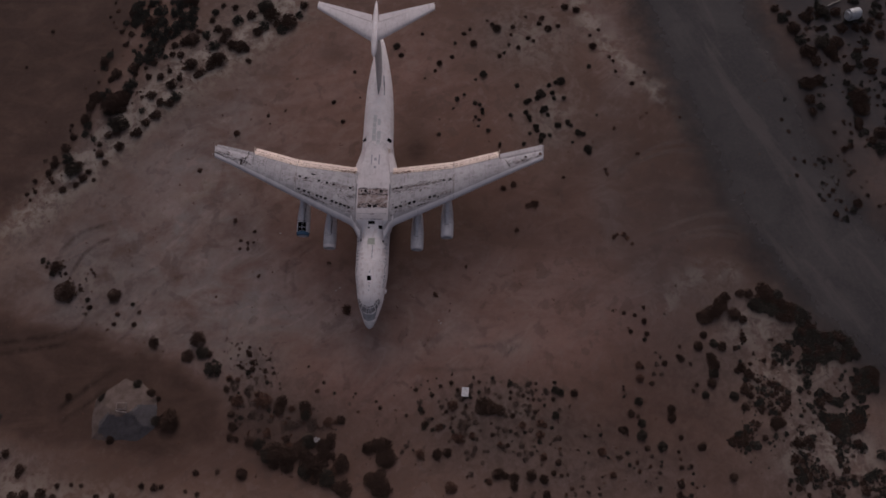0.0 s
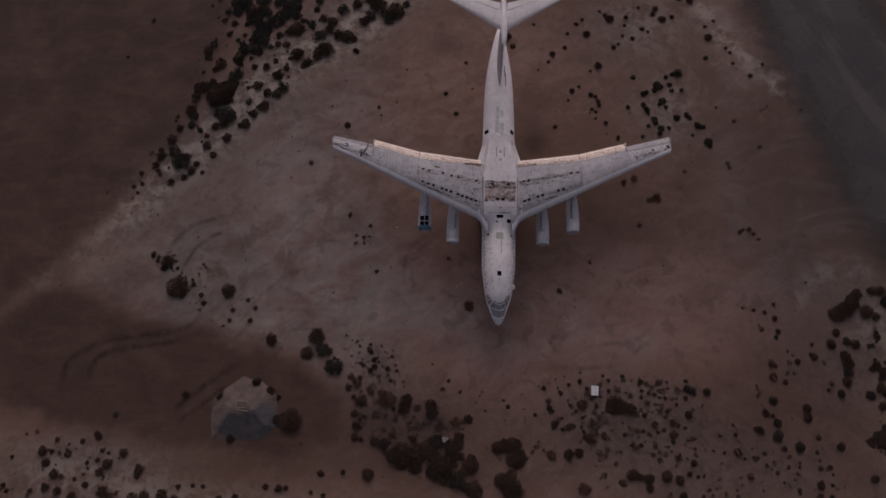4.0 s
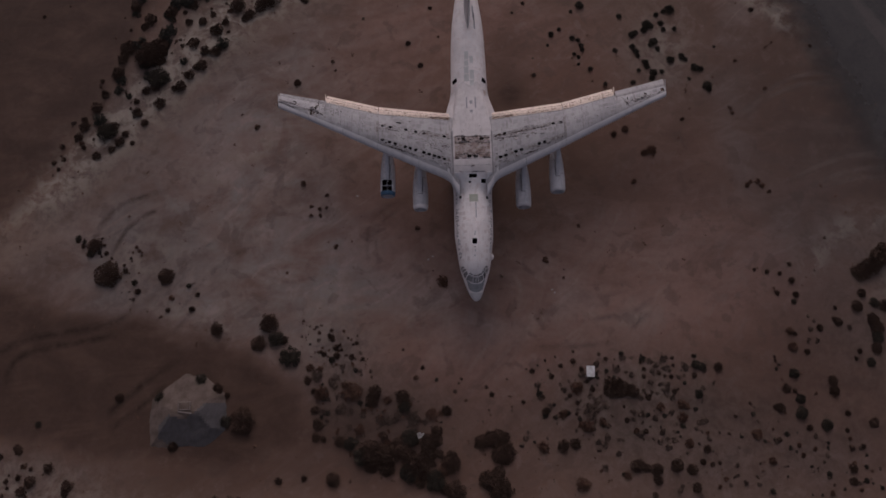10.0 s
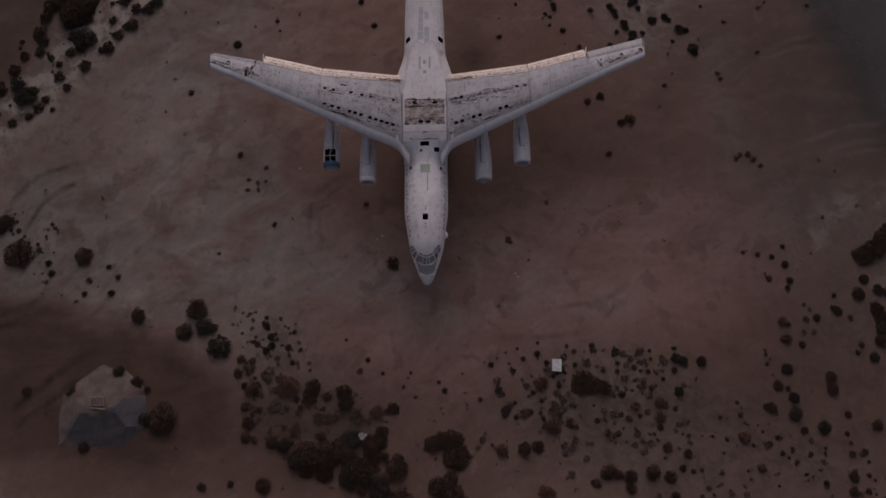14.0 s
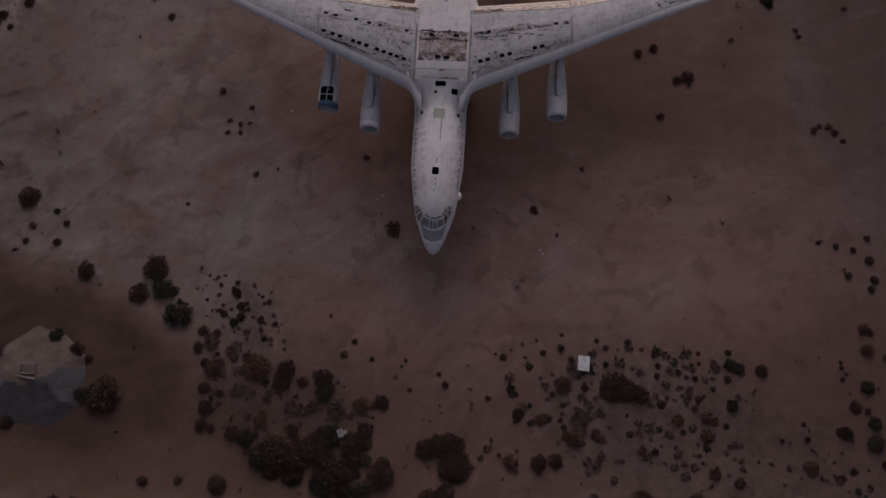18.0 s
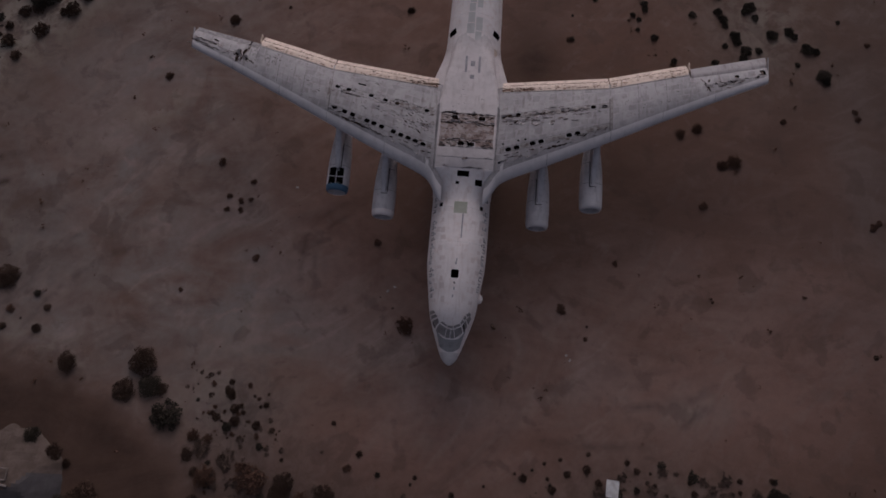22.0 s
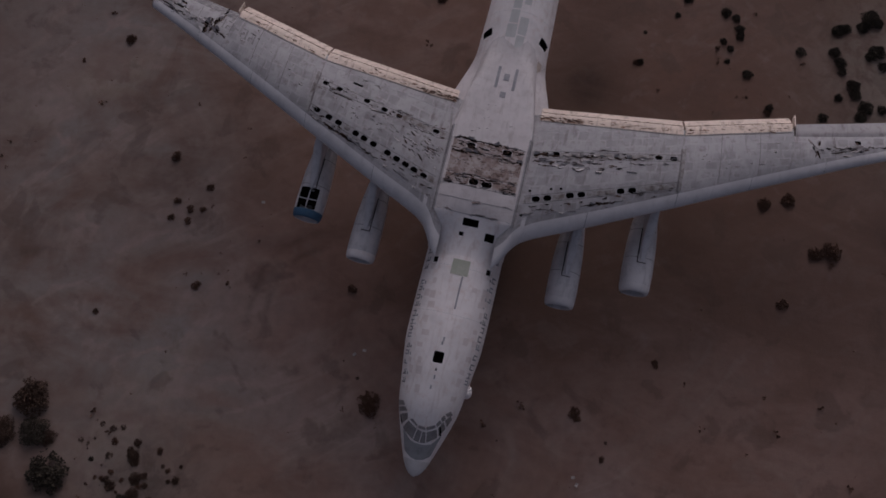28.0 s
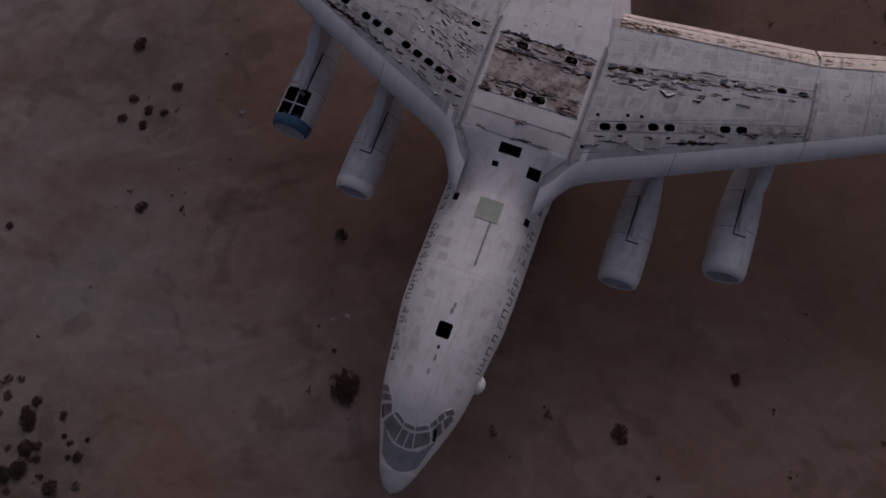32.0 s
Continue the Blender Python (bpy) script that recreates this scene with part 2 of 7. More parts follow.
def paint(name, tone, stain, amount=0.5, rough=0.55, patchy=0.42, chips=0.75):
    """Sun-bleached aircraft paint with chalky patches, dirt run along the airflow and small chips."""
    n = Nodes(name, rough)
    patch, cloud = n.noise(0.55, 5, 0.6, 0.6), n.noise(2.2, 6, 0.65)
    run = n.noise(1.6, 5, 0.6, 0.3, n.scaled(2.2, 0.35, 1.0))
    # repainted squares in rows that follow the wing's sweep, with pale sealant between some of them
    axes, joined = n.node("ShaderNodeSeparateXYZ"), n.node("ShaderNodeCombineXYZ")
    n.link(n.at, axes.inputs[0])
    wander = n.calc("MULTIPLY", n.calc("SUBTRACT", n.noise(0.9, 3, 0.5), 0.5), 0.55)
    n.link(n.calc("ADD", axes.outputs[0], wander), joined.inputs[0])
    n.link(n.calc("SUBTRACT", n.calc("ADD", axes.outputs[1], wander), n.calc("MULTIPLY", n.calc("ABSOLUTE", axes.outputs[0]), 0.3)), joined.inputs[1])
    squares = n.node("ShaderNodeTexBrick")
    n.link(joined.outputs[0], squares.inputs["Vector"])
    for key, value in (("Scale", 1.0), ("Brick Width", 0.74), ("Row Height", 0.62), ("Mortar Size", 0.11), ("Mortar Smooth", 1.0), ("Bias", 0.0)):
        squares.inputs[key].default_value = value
    squares.inputs["Color1"].default_value, squares.inputs["Color2"].default_value, squares.inputs["Mortar"].default_value = (0, 0, 0, 1), (1, 1, 1, 1), (0.5, 0.5, 0.5, 1)
    tile = n.node("ShaderNodeSeparateColor")
    n.link(squares.outputs["Color"], tile.inputs[0])
    tile_tone = tile.outputs[0]
    speck = n.noise(9.0, 4, 0.7)
    c = n.mix(n.span(patch, 0.35, 0.68), tone, tuple(v * (0.80 if patchy > 0.5 else 0.90) for v in tone))
    c = n.mix(n.calc("MULTIPLY", n.calc("MULTIPLY", n.span(tile_tone, 0.3, 1.0), n.span(patch, 0.3, 0.6, 0.3, 1.0)), patchy * amount), c, tuple(v * 0.60 for v in tone))
    c = n.mix(n.calc("MULTIPLY", n.calc("MULTIPLY", squares.outputs["Fac"], n.span(cloud, 0.47, 0.66)), 0.95 * patchy * amount), c, tuple(min(0.8, v * 1.65) for v in tone))
    c = n.mix(n.calc("MULTIPLY", n.span(cloud, 0.48, 0.72), amount), c, stain)
    c = n.mix(n.calc("MULTIPLY", n.span(run, 0.52, 0.75), amount), c, tuple(v * 0.8 for v in stain))
    c = n.mix(n.span(speck, 0.70, 0.76, 0.0, chips * amount), c, (0.13, 0.10, 0.09))
    return n.done(c, n.calc("ADD", cloud, n.calc("MULTIPLY", speck, 0.4)), 0.25, 0.02, n.span(cloud, 0.3, 0.7, rough - 0.1, rough + 0.2))


M_HULL = paint("bleached_white_paint", (0.87, 0.80, 0.785), (0.66, 0.51, 0.46), 0.46)
M_WING = paint("chalky_wing_paint", (0.385, 0.362, 0.372), (0.225, 0.19, 0.19), 0.75, 0.6, 0.95)
M_SLAT = paint("smooth_grey_paint", (0.68, 0.635, 0.64), (0.52, 0.48, 0.485), 0.35, 0.5)
# the warm cream puts the dusk glow on the white flaps into the paint
M_FLAP = paint("glow_tinted_flap_paint", (0.66, 0.53, 0.445), (0.25, 0.165, 0.12), 0.75, 0.6, 0.2, 1.4)
M_NACELLE = paint("faded_nacelle_paint", (0.64, 0.60, 0.61), (0.40, 0.37, 0.38), 0.6, 0.5)
M_BLUE = paint("faded_blue_paint", (0.055, 0.13, 0.22), (0.10, 0.15, 0.20), 0.5, 0.5)
M_RADOME = paint("grey_radome_paint", (0.33, 0.32, 0.325), (0.22, 0.21, 0.215), 0.6, 0.6)
M_CONE = paint("pale_cone_paint", (0.68, 0.63, 0.615), (0.52, 0.47, 0.45), 0.4)
M_TAN = paint("tan_faded_paint", (0.745, 0.65, 0.63), (0.62, 0.51, 0.48), 0.5)
M_BACK = paint("dusty_white_paint", (0.65, 0.59, 0.585), (0.46, 0.385, 0.37), 0.5, 0.55, 0.42, 1.5)
M_GREY = paint("greyed_white_paint", (0.60, 0.58, 0.565), (0.50, 0.47, 0.45), 0.4)
M_PEEL = paint("peeling_skin_paint", (0.42, 0.385, 0.385), (0.24, 0.20, 0.195), 0.7)
M_FIN = paint("fin_paint", (0.52, 0.49, 0.49), (0.36, 0.33, 0.32), 0.4)


def plain(name, tone, other, scale=3.0, rough=0.7, metal=0.0, bump=0.3, gloss=0.25):
    n = Nodes(name, rough, metal)
    a, b = n.noise(scale, 6, 0.65), n.noise(scale * 7, 4, 0.65)
    c = n.mix(n.span(a, 0.35, 0.68), tone, other)
    c = n.mix(n.span(b, 0.5, 0.8, 0.0, 0.4), c, tuple(v * 0.6 for v in tone))
    n.bsdf.inputs["Specular IOR Level"].default_value = gloss
    return n.done(c, n.calc("ADD", a, n.calc("MULTIPLY", b, 0.4)), bump, 0.02)


# near-black that paints the shade inside holes, tears and empty windows
M_DARK = plain("shaded_interior", (0.010, 0.008, 0.008), (0.018, 0.013, 0.012), gloss=0.0)
M_SPAR = plain("corroded_primer", (0.13, 0.085, 0.068), (0.055, 0.034, 0.027), 1.6, gloss=0.0)
n = Nodes("rust_stained_skin", 0.75)
a_, b_, c_ = n.noise(1.3, 6, 0.65, 0.8), n.noise(6.0, 5, 0.7), n.noise(2.0, 5, 0.6, 0.4, n.scaled(0.9, 1.3, 1.0))
tone = n.mix(n.span(a_, 0.38, 0.62), (0.47, 0.40, 0.38), (0.27, 0.19, 0.165))
tone = n.mix(n.span(c_, 0.52, 0.66, 0.0, 0.7), tone, (0.13, 0.075, 0.058))
tone = n.mix(n.span(b_, 0.60, 0.70, 0.0, 0.8), tone, (0.05, 0.035, 0.03))
M_STAIN = n.done(tone, b_, 0.5, 0.03)
M_RUST = plain("rust_streak", (0.30, 0.19, 0.135), (0.17, 0.10, 0.072), 2.5, gloss=0.0)
M_STRIP = plain("bare_metal_strip", (0.33, 0.31, 0.31), (0.15, 0.12, 0.11), 2.2, 0.55, 0.2)
M_SEAM = plain("sealant_line", (0.16, 0.14, 0.14), (0.24, 0.22, 0.22), 2.0)
M_MARK = plain("faded_marking", (0.27, 0.26, 0.28), (0.38, 0.36, 0.37), 3.0)
M_FADED = plain("worn_marking_paint", (0.20, 0.185, 0.19), (0.27, 0.25, 0.255), 3.0)
M_LETTER = plain("dark_lettering", (0.14, 0.13, 0.14), (0.30, 0.28, 0.28), 4.0)
M_PATCH = plain("pale_green_panel", (0.40, 0.41, 0.33), (0.47, 0.46, 0.39), 1.5)
M_TYRE = plain("perished_rubber", (0.02, 0.02, 0.02), (0.035, 0.03, 0.03), 5.0, 0.9)
M_STEEL = plain("dull_steel", (0.30, 0.29, 0.28), (0.16, 0.13, 0.11), 4.0, 0.5, 0.6)
M_CONCRETE = plain("shade_toned_concrete", (0.096, 0.085, 0.086), (0.070, 0.060, 0.060), 0.8, 0.9)
M_DUST = plain("sand_covered_concrete", (0.142, 0.105, 0.088), (0.092, 0.066, 0.054), 0.7, 0.95)
M_LEDGE = plain("pale_concrete", (0.25, 0.21, 0.195), (0.17, 0.135, 0.12), 1.2, 0.9)
M_SHEET = plain("weathered_white_sheet", (0.62, 0.61, 0.61), (0.46, 0.44, 0.43), 2.5)
M_BOARD = plain("greyed_board", (0.40, 0.37, 0.35), (0.26, 0.22, 0.20), 2.5)
M_TANK = plain("white_plastic", (0.55, 0.55, 0.55), (0.42, 0.41, 0.40), 2.0, 0.45)
M_GLASS = plain("dusty_cockpit_glass", (0.285, 0.255, 0.25), (0.19, 0.17, 0.168), 2.5, 0.3, 0.0, 0.05)
M_GLASS.node_tree.nodes["Principled BSDF"].inputs["Specular IOR Level"].default_value = 0.6


def leafy(name, a, b, spread=0.32):
    n = Nodes(name, 0.8)
    n.bsdf.inputs["Specular IOR Level"].default_value = 0.05
    geo = n.node("ShaderNodeNewGeometry")
    c = n.mix(n.calc("MULTIPLY", geo.outputs["Random Per Island"], spread), a, b)
    c = n.mix(n.calc("MULTIPLY", n.chance(), 0.6), c, tuple(0.6 * (u + v) for u, v in zip(a, b)))
    return n.done(c)


M_LEAF = leafy("saltbush_leaves", (0.060, 0.037, 0.027), (0.096, 0.060, 0.045))
M_GREEN = leafy("olive_shrub_leaves", (0.047, 0.038, 0.029), (0.072, 0.057, 0.044))
M_DRY = leafy("dry_brown_twigs", (0.098, 0.054, 0.038), (0.145, 0.084, 0.060))
M_THIN = leafy("pale_dry_twigs", (0.105, 0.072, 0.056), (0.160, 0.112, 0.090))
M_SCRUB = leafy("grey_green_scrub", (0.046, 0.041, 0.033), (0.082, 0.070, 0.056))
M_TWIG = plain("grey_brown_bark", (0.07, 0.042, 0.032), (0.045, 0.03, 0.023), 8.0)


# ---- building helpers ----
def mesh_of(name, verts, faces, mats, smooth=False):
    me = bpy.data.meshes.new(name)
    me.from_pydata([tuple(map(float, v)) for v in verts], [], faces)
    me.validate()
    for m in mats if isinstance(mats, (list, tuple)) else [mats]:
        me.materials.append(m)
    if smooth:
        me.shade_smooth()
        me.set_sharp_from_angle(angle=radians(38))
    me.update()
    return me


def fixed_normals(me):
    bm = bmesh.new()
    bm.from_mesh(me)
    bmesh.ops.recalc_face_normals(bm, faces=bm.faces)
    bm.to_mesh(me)
    bm.free()
    return me


def part_mesh(name, me, parent, label=""):
    ob = new(name, me)
    ob.parent = parent
    if parent is not None:
        ob.matrix_parent_inverse = world_of(parent).inverted()
    return tagged(ob, label)


def world_of(ob):
    m = ob.matrix_basis.copy()
    while ob.parent:
        m = ob.parent.matrix_basis @ ob.matrix_parent_inverse @ m
        ob = ob.parent
    return m


def part(name, bm, material, parent, label="", smooth=False):
    me = bpy.data.meshes.new(name)
    bmesh.ops.recalc_face_normals(bm, faces=bm.faces)
    bm.to_mesh(me)
    bm.free()
    me.materials.append(material)
    if smooth:
        me.shade_smooth()
        me.set_sharp_from_angle(angle=radians(38))
    return part_mesh(name, me, parent, label)


def thing(name, at, label, category, group=""):
    ob = new(name)
    ob.empty_display_size = 0.2
    ob.matrix_basis = Matrix.Translation(at)
    return tagged(ob, label, category, group)


def box(bm, centre, size, turn=None, bevel=0.0):
    m = Matrix.Translation(centre) @ (turn or Matrix.Identity(4)) @ Matrix.Diagonal((*size, 1))
    made = bmesh.ops.create_cube(bm, size=1, matrix=m)
    if bevel:
        edges = list({e for v in made["verts"] for e in v.link_edges})
        bmesh.ops.bevel(bm, geom=edges, offset=bevel, segments=2, affect="EDGES", profile=0.6)
    return bm


def tube(bm, a, b, r, r2=None, sides=12):
    a, b = Vector(a), Vector(b)
    m = Matrix.Translation((a + b) / 2) @ (b - a).to_track_quat("Z", "Y").to_matrix().to_4x4()
    bmesh.ops.create_cone(bm, cap_ends=True, segments=sides, radius1=r, radius2=r if r2 is None else r2, depth=(b - a).length, matrix=m)
    return bm


def loft(rings, closed=True, caps=True):
    """Quads between rings of equal length."""
    verts = [v for ring in rings for v in ring]
    k, faces = len(rings[0]), []
    for i in range(len(rings) - 1):
        for j in range(k if closed else k - 1):
            a, b = i * k + j, i * k + (j + 1) % k
            faces.append((a, b, b + k, a + k))
    if caps and closed:
        faces.append(tuple(range(k - 1, -1, -1)))
        faces.append(tuple(range((len(rings) - 1) * k, len(rings) * k)))
    return verts, faces


def glide(xs, ys, x):
    """A smooth curve through the points, without overshoot."""
    xs, ys = np.asarray(xs, float), np.asarray(ys, float)
    d = np.diff(ys) / np.diff(xs)
    m = np.r_[d[0], np.where(d[1:] * d[:-1] > 0, 2 * d[1:] * d[:-1] / (d[1:] + d[:-1] + 1e-12), 0.0), d[-1]]
    i = int(np.clip(np.searchsorted(xs, x) - 1, 0, len(xs) - 2))
    h = xs[i + 1] - xs[i]
    s = (np.clip(x, xs[0], xs[-1]) - xs[i]) / h
    return float((2 * s**3 - 3 * s**2 + 1) * ys[i] + (s**3 - 2 * s**2 + s) * h * m[i] + (-2 * s**3 + 3 * s**2) * ys[i + 1] + (s**3 - s**2) * h * m[i + 1])


def slab(place, us, vs, thick):
    """A thin closed sheet: place(u, v, lift) is a point lifted off a surface."""
    nu, nv = len(us), len(vs)
    top = [place(u, v, thick) for u in us for v in vs]
    low = [place(u, v, -0.006) for u in us for v in vs]
    faces = []
    for i in range(nu - 1):
        for j in range(nv - 1):
            a = i * nv + j
            faces.append((a, a + nv, a + nv + 1, a + 1))
    rim = [j for j in range(nv)] + [i * nv + nv - 1 for i in range(1, nu)] + [(nu - 1) * nv + j for j in range(nv - 2, -1, -1)] + [i * nv for i in range(nu - 2, 0, -1)]
    off = nu * nv
    for a, b in zip(rim, rim[1:] + rim[:1]):
        faces.append((a, b, b + off, a + off))
    return top + low, faces


def carve(ob, cutters):
    """Cuts real pits and openings; the cut faces take the cutters' dark material."""
    tool = new("cutter", fixed_normals(cutters))
    mod = ob.modifiers.new("cut", "BOOLEAN")
    mod.operation, mod.object, mod.solver, mod.material_mode = "DIFFERENCE", tool, "EXACT", "TRANSFER"
    me = bpy.data.meshes.new_from_object(ob.evaluated_get(bpy.context.evaluated_depsgraph_get()))
    ob.modifiers.remove(mod)
    ob.data = me
    bpy.data.objects.remove(tool)


def inside(poly, x, y):
    hit = False
    for (x1, y1), (x2, y2) in zip(poly, poly[1:] + poly[:1]):
        if (y1 > y) != (y2 > y) and x < (x2 - x1) * (y - y1) / (y2 - y1) + x1:
            hit = not hit
    return hit


# ---- ground ----
def blob(x, y, cx, cy, rx, ry, turn=0.0):
    c, s = math.cos(radians(turn)), math.sin(radians(turn))
    u, v = ((x - cx) * c + (y - cy) * s) / rx, (-(x - cx) * s + (y - cy) * c) / ry
    return math.exp(-(u * u + v * v))


def near_line(x, y, line, width):
    best = 1e9
    for (x1, y1), (x2, y2) in zip(line, line[1:]):
        dx, dy = x2 - x1, y2 - y1
        k = min(1, max(0, ((x - x1) * dx + (y - y1) * dy) / (dx * dx + dy * dy)))
        best = min(best, math.hypot(x - x1 - k * dx, y - y1 - k * dy))
    return math.exp(-(best / width) ** 2)


def zone(x, y, poly, soft):
    """1 well inside an outline, 0 well outside, with a soft wavering edge."""
    best = 1e9
    for (x1, y1), (x2, y2) in zip(poly, poly[1:] + poly[:1]):
        dx, dy = x2 - x1, y2 - y1
        k = min(1, max(0, ((x - x1) * dx + (y - y1) * dy) / (dx * dx + dy * dy)))
        best = min(best, math.hypot(x - x1 - k * dx, y - y1 - k * dy))
    d = (best if inside(poly, x, y) else -best) + 1.3 * noise.noise((x * 0.2, y * 0.2, 6.0)) + 0.8 * noise.noise((x * 0.6, y * 0.6, 2.0))
    t = min(1.0, max(0.0, 0.5 + d / (2 * soft)))
    return t * t * (3 - 2 * t)


BROWN = [(-100, 8), (-66, 6), (-56, 1), (-49.5, 0.3), (-42.8, -0.9), (-38, -2.8), (-30.5, -4.7), (-26.5, -6.7), (-21.8, -9.7), (-21, -16), (-30, -18.5), (-45, -17.5), (-62, -14), (-100, -10)]
OUTER = [(-100, 0), (-67, 4.5), (-60, 12), (-54, 21), (-49, 33), (-45, 46), (-41, 60), (-40, 90), (-100, 90)]
CRUST = [(-64, 8), (-50, 2), (-38, -1), (-26, -4), (-18, -3), (-15, 8), (-22, 24), (-18, 42), (-26, 44), (-45, 28)]
BANK = [(56, 9), (64, 4), (72, -2), (75, -8), (74, -26), (60, -26), (60, -15), (55, -16.5), (50, -9), (50, 2), (47, 9)]

FAR_SIDE = [(62, 64), (67, 55), (70.5, 47), (71.5, 40), (76, 33), (84, 31), (110, 30), (110, 95), (62, 95)]


def soil(x, y):
    """How much pale crust, red silt, sand, dark earth and grey dust lies at a place; dark also holds painted shade."""
    pale = 1.2 * blob(x, y, -34, 19, 19, 11, 25) + 0.8 * blob(x, y, -22, 4, 10, 8) + 0.5 * blob(x, y, -30, 33, 12, 6, 45) + 0.8 * blob(x, y, -44, 6, 7, 8) + 0.55 * blob(x, y, -17, -2, 5, 5)
    pale += 0.45 * blob(x, y, 5, 0, 14, 5) + 0.35 * blob(x, y, 20, 8, 18, 6) + 0.5 * near_line(x, y, [(34, 58), (41, 47), (36, 30), (37, 16), (42, 8)], 3.0) + 0.5 * blob(x, y, 48, 8, 6, 3)
    pale += 0.55 * blob(x, y, -6, 1, 16, 6) + 0.7 * blob(x, y, -30.5, 22.0, 2.2, 1.6, 30) + 0.5 * blob(x, y, -35, 24, 3, 1.5, 20) + 0.7 * blob(x, y, -19.5, 2.5, 1.8, 2.6) + 0.5 * blob(x, y, -18.5, 9.5, 1.6, 2.4) + 0.35 * blob(x, y, 20, -2, 3, 1.2) + 0.5 * blob(x, y, -5.6, 6.6, 0.9, 0.7)
    red = 0.9 * blob(x, y, 18, -2, 22, 7) + 0.8 * blob(x, y, 0, -5, 22, 3.5) + 0.6 * blob(x, y, 20, 30, 14, 10) + 0.5 * blob(x, y, -14, 10, 7, 9) + 0.6 * blob(x, y, 40, -12, 16, 8) + 0.6 * blob(x, y, 0, -13, 30, 7) + 0.5 * blob(x, y, 30, -16, 22, 8)
    sand = 0.85 * near_line(x, y, [(-18, 60), (-33, 45), (-46, 27), (-58, 14), (-75, 0)], 4.5) + 0.35 * near_line(x, y, [(-75, -19), (-55, -22), (-38, -24), (-15, -25), (10, -27)], 2.6)
    sand += 0.6 * blob(x, y, 66, -8, 8, 7) + 0.35 * blob(x, y, 20, -18, 18, 6) + 0.4 * blob(x, y, 72, 22, 5, 12) + 0.5 * blob(x, y, -17, -5, 6, 5) + 0.5 * blob(x, y, 27, 33, 5, 6) + 0.3 * blob(x, y, 24, 48, 9, 6)
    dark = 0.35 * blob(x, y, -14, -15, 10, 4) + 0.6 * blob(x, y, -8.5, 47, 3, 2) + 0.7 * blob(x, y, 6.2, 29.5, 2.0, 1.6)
    # blobs beside the fuselage and under the starboard wing paint the aircraft's soft shadow
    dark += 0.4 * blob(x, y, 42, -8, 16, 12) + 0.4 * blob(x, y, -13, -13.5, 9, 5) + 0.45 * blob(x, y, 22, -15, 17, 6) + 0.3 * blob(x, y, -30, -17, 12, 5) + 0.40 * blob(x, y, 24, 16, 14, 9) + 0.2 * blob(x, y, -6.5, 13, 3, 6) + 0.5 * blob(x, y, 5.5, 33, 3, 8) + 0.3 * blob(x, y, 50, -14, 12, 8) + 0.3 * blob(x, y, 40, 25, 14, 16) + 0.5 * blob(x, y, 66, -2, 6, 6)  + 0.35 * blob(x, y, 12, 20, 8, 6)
    # lens vignette at the far left and right, put into the soil colour
    dark += 0.25 * blob(x, y, -45, 22, 9, 11) + 0.2 * blob(x, y, 66, 20, 12, 14)
    dark += 0.6 * near_line(x, y, [(-62.7, -11), (-62.5, -5.9), (-58.3, -3.0), (-52.3, -1.6), (-46.2, -0.6), (-42, 2)], 0.5) + 0.5 * near_line(x, y, [(-61.0, -11), (-60.8, -6.4), (-57.6, -4.4), (-52.0, -3.2), (-45.6, -2.2)], 0.4)
    dark += 0.5 * near_line(x, y, [(-46.7, -12.9), (-42.5, -9.4), (-37.4, -5.8)], 0.6) + 0.4 * near_line(x, y, [(-49.6, 8.8), (-46.8, 13.3), (-42.7, 16.2), (-38.4, 17.2)], 0.5)
    grey = 0.38 * blob(x, y, 44, 12, 14, 16) + 0.18 * blob(x, y, -44, 24, 12, 14) + 0.95 * blob(x, y, 78, 45, 12, 22) + 0.4 * blob(x, y, 60, 30, 14, 20) + 0.5 * blob(x, y, 75, 5, 8, 12)
    litter = blob(x, y, 19, -13, 13, 7) + 0.9 * blob(x, y, -17, -6, 6, 6) + 0.9 * blob(x, y, -11, -13.5, 10, 4.5) + 0.8 * blob(x, y, 36, -19, 16, 6) + 0.9 * blob(x, y, 65, -6, 9, 12) + 0.8 * blob(x, y, 66, -19, 9, 6)
    litter += 0.9 * near_line(x, y, [(-20, 57), (-33, 44), (-47, 28), (-58, 16)], 6.0) + 0.7 * blob(x, y, 27, 34, 6, 7) + 0.6 * blob(x, y, 22, 50, 9, 6) + 0.8 * blob(x, y, -58, -20, 12, 4) + 0.6 * blob(x, y, -44, 5, 7, 7) + 0.7 * blob(x, y, 78, 40, 9, 22) + 0.7 * blob(x, y, 49, -5, 8, 10)
    near = -100 <= x <= 110 and -60 <= y <= 95
    brown = max(zone(x, y, BROWN, 1.5) * min(1.0, max(0.0, (-16 - x) / 9)), zone(x, y, OUTER, 2.5)) if near else 0.5
    crust, bank = (zone(x, y, CRUST, 5.0), zone(x, y, BANK, 4.0)) if near else (0.0, 0.0)
    ridge = max(0.45 * near_line(x, y, [(-78, -3), (-68, 6.5), (-62, 12)], 1.5), 0.75 * near_line(x, y, [(-62, 12), (-59.5, 14), (-53.5, 21.5)], 2.2), 0.75 * near_line(x, y, [(-52, 23), (-45, 28.5), (-38, 36.5), (-27.5, 45), (-18.6, 52.7)], 3.4), 0.5 * near_line(x, y, [(-75, -17), (-62, -19), (-55, -20.8), (-45, -22.8), (-36, -24.3)], 2.2))
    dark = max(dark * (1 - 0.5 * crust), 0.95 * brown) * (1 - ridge)
